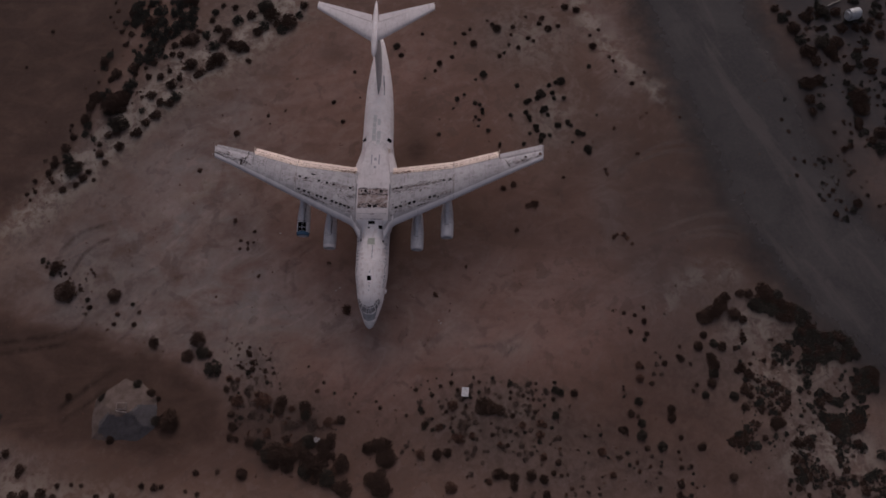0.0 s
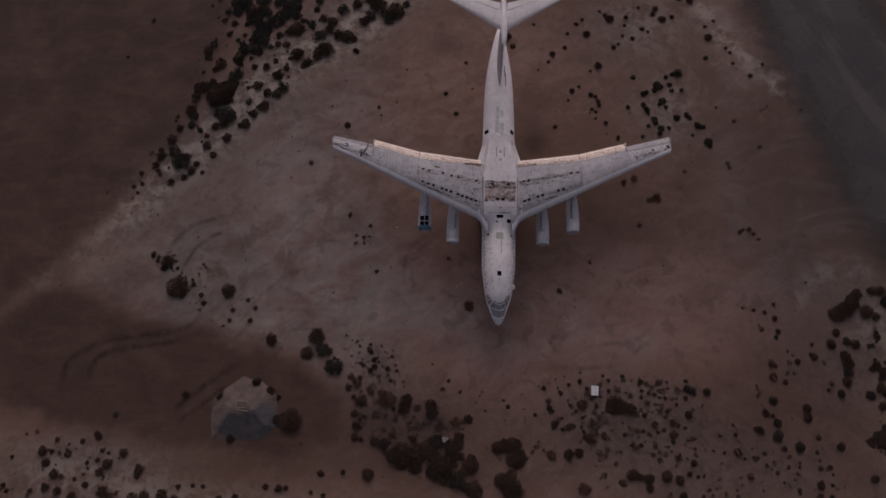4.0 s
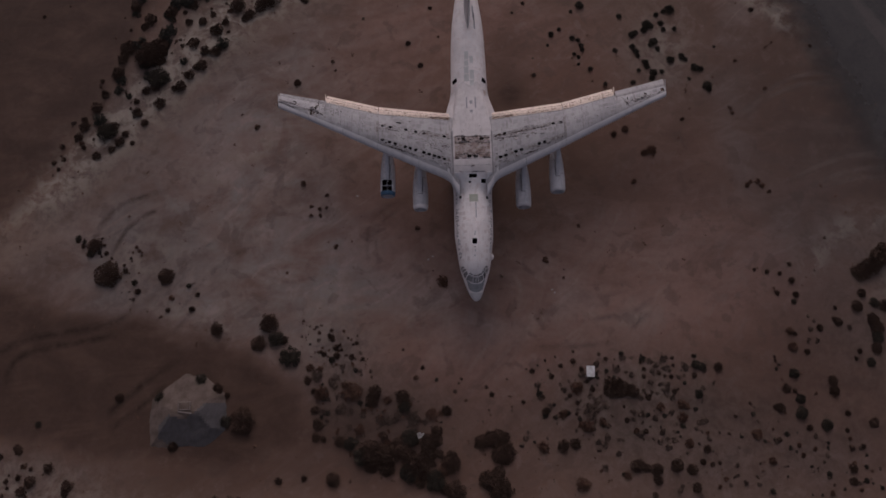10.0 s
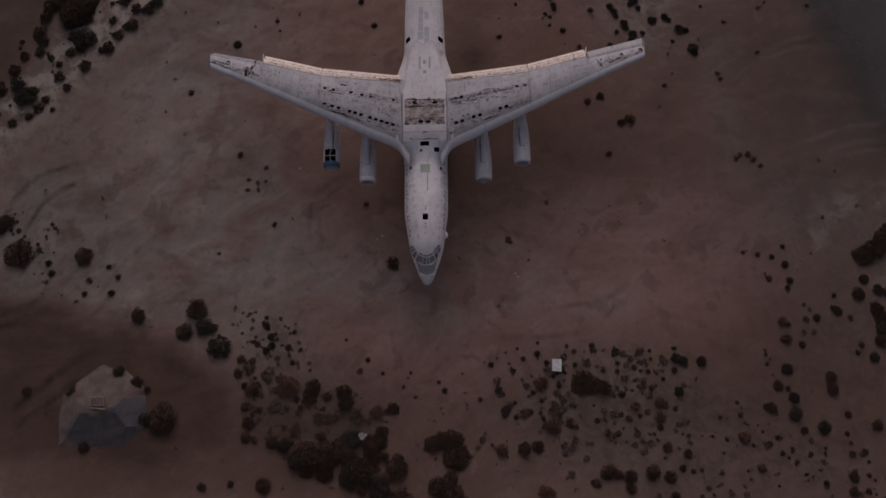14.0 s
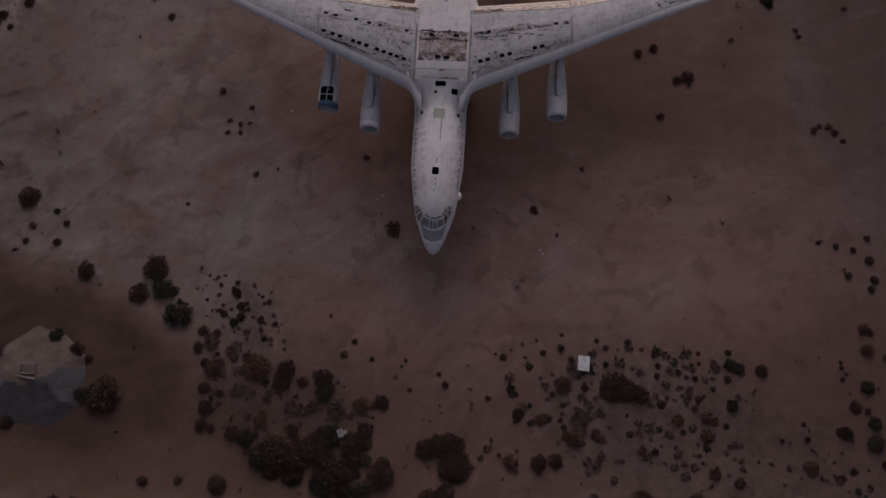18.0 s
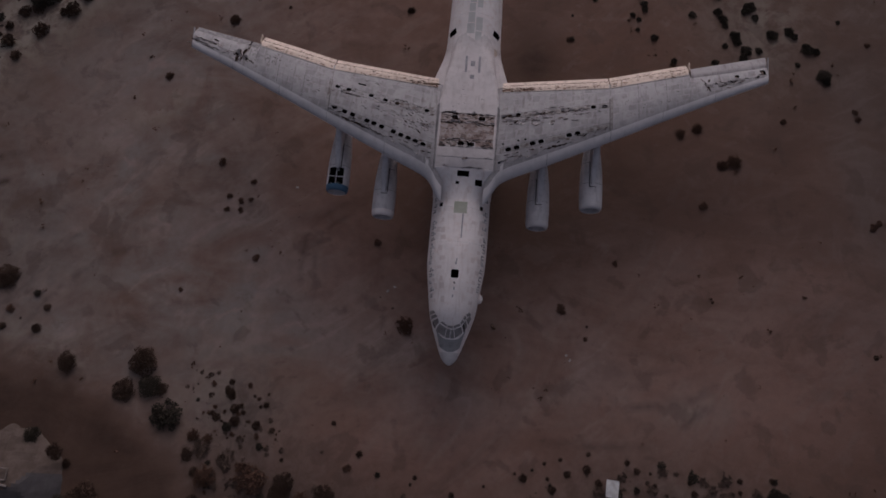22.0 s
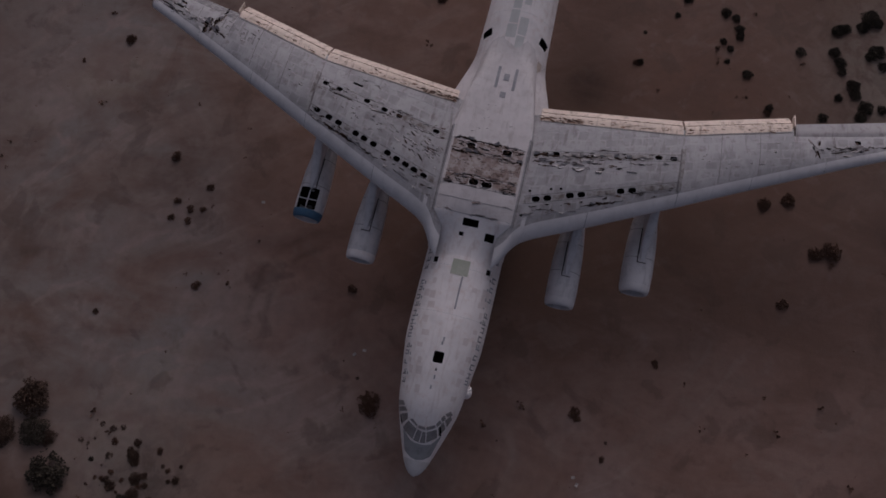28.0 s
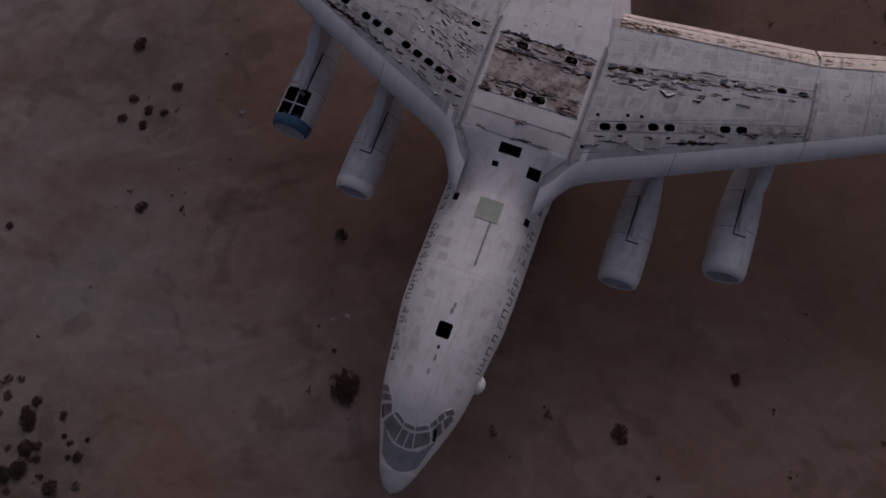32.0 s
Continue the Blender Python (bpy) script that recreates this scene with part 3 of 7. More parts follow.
    pale = (0.80 * pale + 0.30 * crust + 0.5 * near_line(x, y, [(-52, 4), (-43, 2.5), (-36, 0.5), (-28, -2), (-21, -6)], 2.6)) * (1 - brown)
    red, litter = red * (1 - brown), max(litter * (1 - brown), 0.8 * bank)
    sand = max(sand * (1 - 0.7 * brown), 0.5 * bank, ridge)
    # the blob at (-8, 7) puts a pink glow left of the hull into the soil
    pink = 0.7 * blob(x, y, -10, -1, 9, 7) + 0.6 * blob(x, y, -8, 7, 7, 10) + 0.9 * blob(x, y, -4, -2, 13, 7) + 0.95 * blob(x, y, 17, 3, 17, 8) + 0.6 * blob(x, y, -14, 12, 9, 12) + 0.5 * blob(x, y, 2, -9, 9, 4) + 0.95 * blob(x, y, 31, 5, 16, 9) + 0.4 * blob(x, y, 26, 18, 12, 9) + 0.4 * blob(x, y, -22, 26, 12, 8) + 0.75 * blob(x, y, 1, 43, 14, 11) + 0.4 * blob(x, y, -14, 34, 10, 10)
    belt = [(-17, 56), (-24, 49.5), (-34, 42.5), (-42, 33.5), (-50, 24.5), (-56, 18.5)]
    bright = 1.1 * near_line(x, y, belt, 3.6) + 0.55 * near_line(x, y, [(-57, 17.5), (-63, 11.5), (-70, 5.5)], 1.4) + 0.55 * blob(x, y, -58, -21.8, 11, 3.6) + 0.5 * near_line(x, y, [(-50, -24), (-38, -25), (-20, -26), (-5, -27)], 1.6)
    bright += 0.9 * blob(x, y, 58, 1.5, 5, 3) + 1.0 * blob(x, y, 60.5, -5.5, 4, 3.5) + 0.9 * blob(x, y, 67, -3.8, 3.5, 3) + 0.8 * blob(x, y, 66, -14, 4, 3) + 0.7 * blob(x, y, 62, -17, 3, 4) + 0.6 * blob(x, y, 70, -17, 4, 3) + 0.7 * near_line(x, y, [(44, 4), (46.5, 7.5), (51, 10.5), (55, 10)], 1.6)
    bright += 0.8 * near_line(x, y, [(33, 57), (36.5, 51), (39.5, 46.5), (46, 40.5)], 1.8) + 0.45 * blob(x, y, 25, 51, 6, 5) + 0.5 * blob(x, y, 28, 36, 4, 5) + 0.4 * near_line(x, y, [(46, 40), (52, 32), (57, 24)], 1.5)
    bright += 0.8 * blob(x, y, -29.5, 22.5, 2.6, 1.5, 30) + 0.5 * blob(x, y, -34, 19, 2.5, 1.0, 30) + 0.45 * blob(x, y, -18.5, 2.0, 1.6, 3.0, -20) + 0.45 * blob(x, y, -36, -0.5, 6, 1.6, -20) + 0.4 * blob(x, y, -44, 8, 5, 3) + 0.35 * blob(x, y, 21.5, -1.5, 2.0, 0.8, 25) + 0.35 * blob(x, y, 20, -12, 9, 4) + 0.3 * blob(x, y, -20, -4, 3, 3)
    grey = max(grey, 1.0 * zone(x, y, FAR_SIDE, 3.0)) if near else grey
    return [min(1.0, v) for v in (pale, red, sand, dark, grey, litter, pink, bright)]


def rise(x, y):
    """Low swells; level under the aircraft."""
    far = min(1.0, max(0.0, (math.hypot(x, y - 22) - 24) / 25))
    return far * 0.35 * (noise.noise((x * 0.05, y * 0.05, 1.7)) + 0.4 * noise.noise((x * 0.17, y * 0.17, 4.2)))


def ground():
    xs = np.r_[-3000, -1200, -500, -240, -150, np.arange(-100, 111, 1.0), 160, 250, 500, 1200, 3000]
    ys = np.r_[-3000, -1200, -500, -220, -120, np.arange(-60, 96, 1.0), 140, 250, 500, 1200, 3000]
    verts, faces, data = [], [], []
    for x in xs:
        for y in ys:
            inner = -100 <= x <= 110 and -60 <= y <= 95
            verts.append((x, y, rise(x, y) if inner else 0.0))
            data.append(soil(x, y))
    k = len(ys)
    for i in range(len(xs) - 1):
        for j in range(k - 1):
            a = i * k + j
            faces.append((a, a + k, a + k + 1, a + 1))
    me = mesh_of("ground", verts, faces, M_SOIL, True)
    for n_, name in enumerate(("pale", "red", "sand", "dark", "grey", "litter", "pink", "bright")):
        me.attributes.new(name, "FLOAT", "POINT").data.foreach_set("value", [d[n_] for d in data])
    return tagged(new("ground", me), "dry reddish desert ground with pale salt crust and tracks", "ground", kind="structure")


ground()


def road():
    mid_line, width = [(40, 130), (48, 85), (53, 58), (56, 47), (59.5, 38), (63, 27), (68.5, 16), (77, 6), (91, -8), (121, -36)], 14.5
    verts, faces, edge = [], [], []
    s = np.linspace(0, len(mid_line) - 1, 120)
    px = [glide(range(len(mid_line)), [p[0] for p in mid_line], v) for v in s]
    py = [glide(range(len(mid_line)), [p[1] for p in mid_line], v) for v in s]
    across = np.linspace(-1, 1, 15)
    for i in range(len(s)):
        a, b = max(0, i - 1), min(len(s) - 1, i + 1)
        d = Vector((px[b] - px[a], py[b] - py[a])).normalized()
        for u in across:
            x, y = px[i] - d.y * u * width, py[i] + d.x * u * width
            verts.append((x, y, rise(x, y) + 0.03))
            edge.append(1.9 * (1 - abs(u)))
    for i in range(len(s) - 1):
        for j in range(14):
            a = i * 15 + j
            faces.append((a, a + 1, a + 16, a + 15))
    me = mesh_of("road", verts, faces, M_ROAD, True)
    me.attributes.new("edge", "FLOAT", "POINT").data.foreach_set("value", edge)
    tagged(new("road", me), "worn dark grey road with sand-blown edges", "road", kind="structure")


road()

def rut(line, width=0.42, pale=False, strength=1.0):
    """An old tyre rut with faded edges."""
    k = np.linspace(0, len(line) - 1, 10 * len(line))
    xs = [glide(range(len(line)), [p[0] for p in line], v) for v in k]
    ys = [glide(range(len(line)), [p[1] for p in line], v) for v in k]
    verts_, faces_, edge = [], [], []
    for i in range(len(k)):
        a, b = max(0, i - 1), min(len(k) - 1, i + 1)
        d = Vector((xs[b] - xs[a], ys[b] - ys[a])).normalized()
        for u in (-1, -0.5, 0, 0.5, 1):
            x, y = xs[i] - d.y * u * width, ys[i] + d.x * u * width
            verts_.append((x, y, rise(x, y) + 0.02))
            edge.append(strength * (1 - abs(u)) * min(1.0, 5 * i / len(k), 5 * (1 - i / len(k))))
    for i in range(len(k) - 1):
        for j in range(4):
            a = 5 * i + j
            faces_.append((a, a + 1, a + 6, a + 5))
    me = mesh_of("tyre_track", verts_, faces_, M_RUT_PALE if pale else M_RUT)
    me.attributes.new("edge", "FLOAT", "POINT").data.foreach_set("value", edge)
    tagged(new("tyre_track", me), "faint pale tyre track in dry ground" if pale else "faint dark tyre rut in dry ground", "track", kind="structure")


rut([(-13.3, 5.0), (-13.9, 7.7), (-13.8, 10.1), (-13.0, 12.1), (-11.3, 13.6), (-9.3, 14.5)], 0.36, False, 0.45)
rut([(-12.2, 6.0), (-12.7, 8.5), (-12.4, 10.6), (-11.0, 12.4), (-9.2, 13.3)], 0.36, False, 0.45)
rut([(-62.8, -10.4), (-62.9, -6.7), (-60.6, -4.2), (-56.1, -2.5), (-50.8, -1.7), (-46.2, -0.7), (-43.6, 0.8)], 0.7)
rut([(-59.2, -9.0), (-58.8, -6.1), (-56.0, -4.0), (-49.9, -3.1), (-44.6, -1.9)], 0.7)
rut([(-47.5, -13.3), (-44.0, -10.5), (-41.1, -8.0), (-37.4, -5.9)], 0.7)
rut([(-45.9, -14.5), (-42.4, -11.7), (-38.8, -8.8)], 0.6)
rut([(-50.5, 8.6), (-48.6, 13.2), (-45.4, 15.5), (-41.0, 16.8)], 0.6)
rut([(-47.8, 7.7), (-44.9, 12.3), (-40.8, 14.6)], 0.5)
rut([(35.8, 24.1), (39.0, 26.8), (42.8, 29.7), (47.1, 31.4), (50.3, 31.8), (53.4, 30.9)], 0.6, True)
rut([(37.4, 24.6), (42.2, 28.3), (47.0, 30.0), (50.7, 30.1), (54.2, 29.0), (56.1, 27.1)], 0.6, True)
rut([(69.6, 54.5), (72.6, 50), (76.2, 44.6), (79.5, 40)], 0.35, True)
rut([(41.9, 15.3), (47.1, 17.8), (52.3, 19.2), (56.3, 19.2), (59.2, 17.9)], 0.6, True)
rut([(43.8, 14.0), (49.5, 16.5), (54.1, 17.3), (58.1, 16.3)], 0.6, True)
rut([(47.9, 14.9), (53.0, 16.0), (57.0, 15.5)], 0.5, True)
rut([(7.0, -5.5), (12.8, -5.4), (18.3, -5.0)], 0.55, True, 0.6)
rut([(19.3, -3.7), (21.0, -2.3), (22.6, -1.2)], 0.55, True, 0.6)
rut([(-39.2, -2.0), (-35.9, 3.4), (-31.8, 7.2), (-27.1, 9.6)], 0.55, True, 0.6)
rut([(-38.8, -2.7), (-37.4, -0.8), (-35.9, 0.8)], 0.55, True, 0.6)
rut([(-38.6, 5.8), (-36.4, 8.2), (-33.8, 9.8)], 0.55, True, 0.6)
rut([(-47.9, 10.1), (-46.1, 11.7), (-43.0, 13.2)], 0.55, True, 0.6)
rut([(13.9, -2.2), (17.2, -1.8), (20.1, -1.2), (23.0, 0.5)], 0.55, True, 0.6)

# ---- the aircraft: nose at the origin, tail towards +y ----
jet = thing("cargo_jet", (0, 18, 0), "derelict white four-engined cargo jet with peeling wings on desert ground", "airplane")

FY = [0, 0.15, 0.5, 1.2, 2.0, 3.0, 4.2, 5.4, 6.7, 8.0, 9.5, 12, 27, 30.6, 33.9, 37.1, 40.4, 43.0, 45.0, 46.2]
FW = [0.03, 0.30, 0.57, 0.88, 1.17, 1.52, 1.85, 2.02, 2.20, 2.36, 2.40, 2.42, 2.42, 2.36, 2.27, 2.08, 1.62, 1.10, 0.62, 0.20]
FT = [3.92, 4.12, 4.33, 4.62, 4.98, 5.48, 5.92, 6.15, 6.33, 6.45, 6.5, 6.5, 6.5, 6.5, 6.5, 6.5, 6.5, 6.45, 6.4, 6.2]
FB = [3.78, 3.48, 3.2, 2.8, 2.45, 2.1, 1.85, 1.72, 1.7, 1.7, 1.7, 1.7, 1.7, 1.7, 2.0, 2.9, 4.1, 5.0, 5.6, 5.9]


def hull(y, angle, lift=0.0):
    """A point of the fuselage skin; angle in degrees from the crown, positive to +x."""
    w, t, b = glide(FY, FW, y), glide(FY, FT, y), glide(FY, FB, y)
    a, c = radians(angle), (t + b) / 2
    side = -0.035 if y < 8 else -0.035 * max(0.0, (13 - y) / 5)
    w -= side * (1.0 if y > 1 else y)
    return (math.sin(a) * (w + lift) + side * (1.0 if y > 1 else y), y, c + math.cos(a) * ((t - b) / 2 + lift))


stations = sorted(set([0.02, 0.08, 0.15, 0.3, 0.5, 0.8] + list(np.arange(1.2, 12, 0.5)) + list(np.arange(12, 30, 1.5)) + list(np.arange(30, 46.3, 0.6))))
verts, faces = loft([[hull(y, a) for a in np.arange(0, 360, 7.5)] for y in stations])
fuselage = part_mesh("fuselage", fixed_normals(mesh_of("fuselage", verts, faces, [M_HULL, M_DARK])), jet, "bleached white fuselage")


def prism(bm_list, ring, z0, z1):
    """Adds a closed prism over a plan outline to a list of verts and faces."""
    verts_, faces_ = bm_list
    o, k = len(verts_), len(ring)
    verts_ += [(x, y, z0) for x, y in ring] + [(x, y, z1) for x, y in ring]
    faces_ += [tuple(range(o + k - 1, o - 1, -1)), tuple(range(o + k, o + 2 * k))]
    faces_ += [(o + j, o + (j + 1) % k, o + k + (j + 1) % k, o + k + j) for j in range(k)]


def rounded(cx, cy, w, h, r, turn=0.0, n_=4):
    pts = []
    for sx, sy, a0 in ((1, 1, 0), (-1, 1, 90), (-1, -1, 180), (1, -1, 270)):
        for k in range(n_ + 1):
            a = radians(a0 + 90 * k / n_)
            pts.append((sx * (w / 2 - r) + r * math.cos(a), sy * (h / 2 - r) + r * math.sin(a)))
    c, s = math.cos(radians(turn)), math.sin(radians(turn))
    return [(cx + x * c - y * s, cy + x * s + y * c) for x, y in pts]


cut = ([], [])
prism(cut, rounded(-0.07, 7.02, 0.60, 0.66, 0.10), 5.4, 7.2)
prism(cut, rounded(-1.90, 28.8, 0.55, 0.62, 0.05, 12), 4.6, 7.0)
prism(cut, rounded(1.90, 28.8, 0.55, 0.62, 0.05, -12), 4.6, 7.0)
prism(cut, rounded(-0.05, 6.30, 0.10, 0.16, 0.04), 6.0, 7.0)
carve(fuselage, mesh_of("cutter", *cut, M_DARK))
fuselage.data.shade_smooth()
fuselage.data.set_sharp_from_angle(angle=radians(38))

# nose cone, cockpit glazing, roof fittings
verts, faces = loft([[hull(y, a, 0.014) for a in np.arange(0, 360, 10)] for y in (0.02, 0.06, 0.15, 0.3, 0.5, 0.8, 1.0)])
part_mesh("nose_cone", fixed_normals(mesh_of("nose_cone", verts, faces, M_CONE, True)), jet, "pale grey nose cone")


def pane_low(a):
    """The lower edge of the glazing, by the angle round the hull."""
    return float(np.interp(abs(a), (0, 15, 33, 40, 46, 57, 62), (1.98, 2.0, 2.12, 2.34, 2.55, 2.92, 3.3)))


def pane(corners, material, label="dusty cockpit glass"):
    """A cockpit pane between four places on the hull (angle, y): lower two, then upper two, in turn."""
    (a0, y0), (a1, y1), (a2, y2), (a3, y3) = corners

    def at(u, v, h):
        a = (1 - v) * ((1 - u) * a0 + u * a1) + v * ((1 - u) * a3 + u * a2)
        return hull((1 - v) * ((1 - u) * y0 + u * y1) + v * ((1 - u) * y3 + u * y2), a, h)
    frame_v, frame_f = slab(at, np.linspace(-0.03, 1.03, 6), np.linspace(-0.03, 1.03, 5), 0.012)
    f = part_mesh("window_frame", fixed_normals(mesh_of("window_frame", frame_v, frame_f, M_HULL, True)), fuselage)
    v_, f_ = slab(at, np.linspace(0.045, 0.955, 6), np.linspace(0.06, 0.94, 5), 0.022)
    part_mesh("window_pane", fixed_normals(mesh_of("window_pane", v_, f_, material, True)), f, label)


LOWER = [((-58, 2.62), (-20.5, 2.06), (-11.5, 2.80), (-34, 3.16)), ((-20, 2.06), (-2.5, 2.0), (0.5, 2.74), (-11, 2.80)), ((-1.5, 2.0), (15.5, 2.04), (8, 2.75), (1.5, 2.74)),
         ((16.5, 2.05), (42.5, 2.53), (31, 3.04), (9, 2.75)), ((43.5, 2.58), (54, 3.12), (38.5, 3.56), (32, 3.08)), ((55, 3.2), (60.5, 3.75), (50, 3.95), (39.5, 3.62))]
UPPER = [((-33, 3.22), (-12, 2.87), (-12, 3.04), (-25, 3.30)), ((-11, 2.85), (8, 2.80), (5, 2.99), (-10.5, 3.02)), ((9, 2.80), (28, 3.07), (24, 3.25), (5.7, 2.99)),
         ((28.8, 3.11), (37, 3.41), (29.5, 3.60), (24.7, 3.29)), ((37.5, 3.46), (41.5, 3.74), (34.5, 3.92), (30, 3.65)), ((42.5, 3.81), (57, 3.98), (46, 4.20), (35.5, 3.96))]
SIDE = [((-75, 3.82), (-46, 3.92), (-51, 4.18), (-76, 4.15)), ((-71, 3.45), (-38, 3.64), (-44, 3.86), (-73, 3.76)), ((-60, 2.74), (-36, 3.20), (-37, 3.55), (-68, 3.36))]
for row in (LOWER, UPPER, SIDE):
    for corners in row:
        pane(corners, M_GLASS)
for y0, a0, y1, a1 in ((2.66, 45.0, 3.18, 33.8), (2.86, -61.5, 3.30, -66.0)):
    # a quarter light with its glass gone
    v_, f_ = slab(lambda u, v, h: hull(y0 + (y1 - y0) * u, a0 + (a1 - a0) * u + 5.0 * v, h), np.linspace(0, 1, 4), np.linspace(0, 1, 3), 0.03)
    part_mesh("window_gap", fixed_normals(mesh_of("window_gap", v_, f_, M_DARK)), fuselage, "dark empty window")


verts, faces = slab(lambda u, v, h: hull(1.02 + 0.55 * (abs(v) / 62) ** 2 + (u - 1.0) * (pane_low(v) - 1.02 - 0.55 * (abs(v) / 62) ** 2), v, h), np.linspace(1.0, 1.97, 8), np.linspace(-54, 52, 23), 0.010)
part_mesh("nose_panel", fixed_normals(mesh_of("nose_panel", verts, faces, M_RADOME, True)), jet, "dull grey anti-glare panel")


def on_hull(name, y0, y1, a0, a1, material, lift=0.012, label="", n_=4):
    v_, f_ = slab(lambda u, v, h: hull(u, v, h), np.linspace(y0, y1, max(3, int((y1 - y0) * 2) + 2)), np.linspace(a0, a1, n_), lift)
    return part_mesh(name, fixed_normals(mesh_of(name, v_, f_, material)), fuselage, label)


# dark slabs on the hull paint the shade inside the centre section's openings
for y0, y1, a0, a1 in ((14.98, 15.42, -12, 11), (14.35, 14.81, 23, 41), (14.37, 14.59, -15, -7)):
    on_hull("hatch_well", y0, y1, a0, a1, M_DARK, 0.006, "dark slab painting the shade inside a missing hatch")
on_hull("roof_panel", 12.0, 12.95, -13, 12, M_PATCH, 0.02, "pale green repair panel")
on_hull("cable_duct", 9.95, 11.95, 4.2, 6.4, M_MARK, 0.05, "dark grey cable duct")
for y, a in ((5.15, -2), (5.75, 0), (7.75, 0), (8.0, 1)):
    on_hull("vent", y, y + 0.22, a - 1.2, a + 1.2, M_MARK, 0.03)
for y, a in ((12.6, -42), (12.5, 44)):
    on_hull("porthole", y, y + 0.34, a - 4, a + 4, M_DARK, 0.008)
for a0, a1, y0, y1, m in ((-17, -1, 28.3, 29.3, M_GREY), (1, 14, 27.6, 28.5, M_GREY), (-16, -2, 29.4, 30.4, M_GREY), (1, 15, 28.6, 29.9, M_GREY), (-15, -2, 30.5, 31.3, M_GREY), (2, 13, 30.9, 31.9, M_GREY), (-14, -1, 31.4, 32.6, M_GREY), (-12, 10, 26.6, 27.4, M_GREY), (42, 56, 10.6, 11.6, M_TAN), (20, 26, 37.6, 39.4, M_MARK), (22, 27, 36.0, 36.6, M_MARK), (24, 27, 36.6, 38.4, M_DARK), (48, 60, 25.4, 27.4, M_FLAP)):
    on_hull("worn_patch", y0, y1, a0, a1, m, 0.008)
for k in range(11):
    y = 9.6 + 2.9 * k + (0.4 if k > 3 else 0)
    on_hull("skin_seam", y, y + 0.018, -88, 88, M_GREY, 0.003, n_=25)
# squares of faded paint where old patches were
random.seed(4)
for a0 in (-50, -34, 24, 42):
    for k in range(10):
        if random.random() < 0.55:
            y, d = 4.9 + 0.8 * k + random.uniform(-0.15, 0.15), random.uniform(-5, 5)
            on_hull("faded_patch", y, y + random.uniform(0.25, 0.5), a0 + d, a0 + d + random.uniform(6, 12), M_TAN, 0.004)

# unreadable lettering along both flanks, as plain strokes: uprights, crossbars and feet, in two faded rows
random.seed(11)
for side in (-1, 1):
    y = 5.2
    while y < 14.3:
        wide, base, tall = random.uniform(0.26, 0.40), random.uniform(55, 57), random.uniform(9, 12)
        tone = random.choice((M_LETTER, M_LETTER, M_MARK))

        def stroke(y0, y1, a0, a1):
            on_hull("letter_bar", y0, y1, *sorted((side * a0, side * a1)), tone, 0.010)

        kind = random.randrange(5)
        if random.random() < 0.9:
            stroke(y, y + 0.07, base, base + tall)
            if kind in (0, 1, 2):
                stroke(y + wide - 0.07, y + wide, base, base + tall)
            if kind in (0, 3):
                stroke(y, y + wide, base, base + 1.8)
            if kind in (1, 3, 4):
                stroke(y, y + wide * 0.9, base + tall * 0.45, base + tall * 0.45 + 1.8)
            if kind in (2, 4):
                stroke(y, y + wide, base + tall - 1.8, base + tall)
        if random.random() < 0.5:
            stroke(y, y + random.uniform(0.08, 0.2), base - 5.5, base - 3.2)
        y += wide + random.uniform(0.10, 0.34)

# forward intake blister on the flank
bm = bmesh.new()
bmesh.ops.create_uvsphere(bm, u_segments=16, v_segments=10, radius=1, matrix=Matrix.Translation((2.02, 5.5, 4.2)) @ Matrix.Diagonal((0.32, 0.42, 0.30, 1)))
part("blister", bm, M_HULL, jet, smooth=True)

# wheel fairings low on the flanks, and the gear that carries it all
for side in (-1, 1):
    rings = []
    for s in np.linspace(0, 1, 22):
        r = max(0.02, math.sin(math.pi * min(1.0, s * 1.0)) ** 0.55)
        rings.append([(side * (1.55 + 1.75 * r * math.cos(a)), 13.8 + 15.2 * s, 2.25 + 0.95 * r * math.sin(a)) for a in np.linspace(0, 2 * math.pi, 20, endpoint=False)])
    v_, f_ = loft(rings)
    part_mesh("wheel_fairing", fixed_normals(mesh_of("wheel_fairing", v_, f_, M_HULL, True)), jet)


def wheel(x, y, r, w, parent):
    bm = bmesh.new()
    tube(bm, (x - w / 2, y, r), (x + w / 2, y, r), r, sides=24)
    bmesh.ops.bevel(bm, geom=[e for e in bm.edges if len(e.link_faces) == 2 and e.calc_face_angle(0) > 1.0], offset=0.08, segments=2, affect="EDGES")
    t = part("tyre", bm, M_TYRE, parent, smooth=True)
    bm = bmesh.new()
    tube(bm, (x - w / 2 - 0.01, y, r), (x + w / 2 + 0.01, y, r), r * 0.5, sides=16)
    part("rim", bm, M_STEEL, t)


def gear(y, xs, r, w):
    bm = bmesh.new()
    tube(bm, (sum(xs) / len(xs), y, r), (sum(xs) / len(xs), y, 2.4), 0.16)
    tube(bm, (min(xs), y, r), (max(xs), y, r), 0.09)
    leg = part("gear_leg", bm, M_STEEL, jet)
    for x in xs:
        wheel(x, y, r, w, leg)


gear(5.2, (-0.75, -0.27, 0.27, 0.75), 0.55, 0.33)
for y in (18.2, 21.2):
    for s in (-1, 1):
        gear(y, (s * 1.1, s * 1.65, s * 2.2, s * 2.75), 0.65, 0.42)

# ---- wings ----
WX = [0, 0.8, 1.6, 2.1, 2.5, 2.9, 3.4, 4.2, 5.6, 8.9, 11.9, 15.3, 18.7, 18.78, 22.0, 25.5]
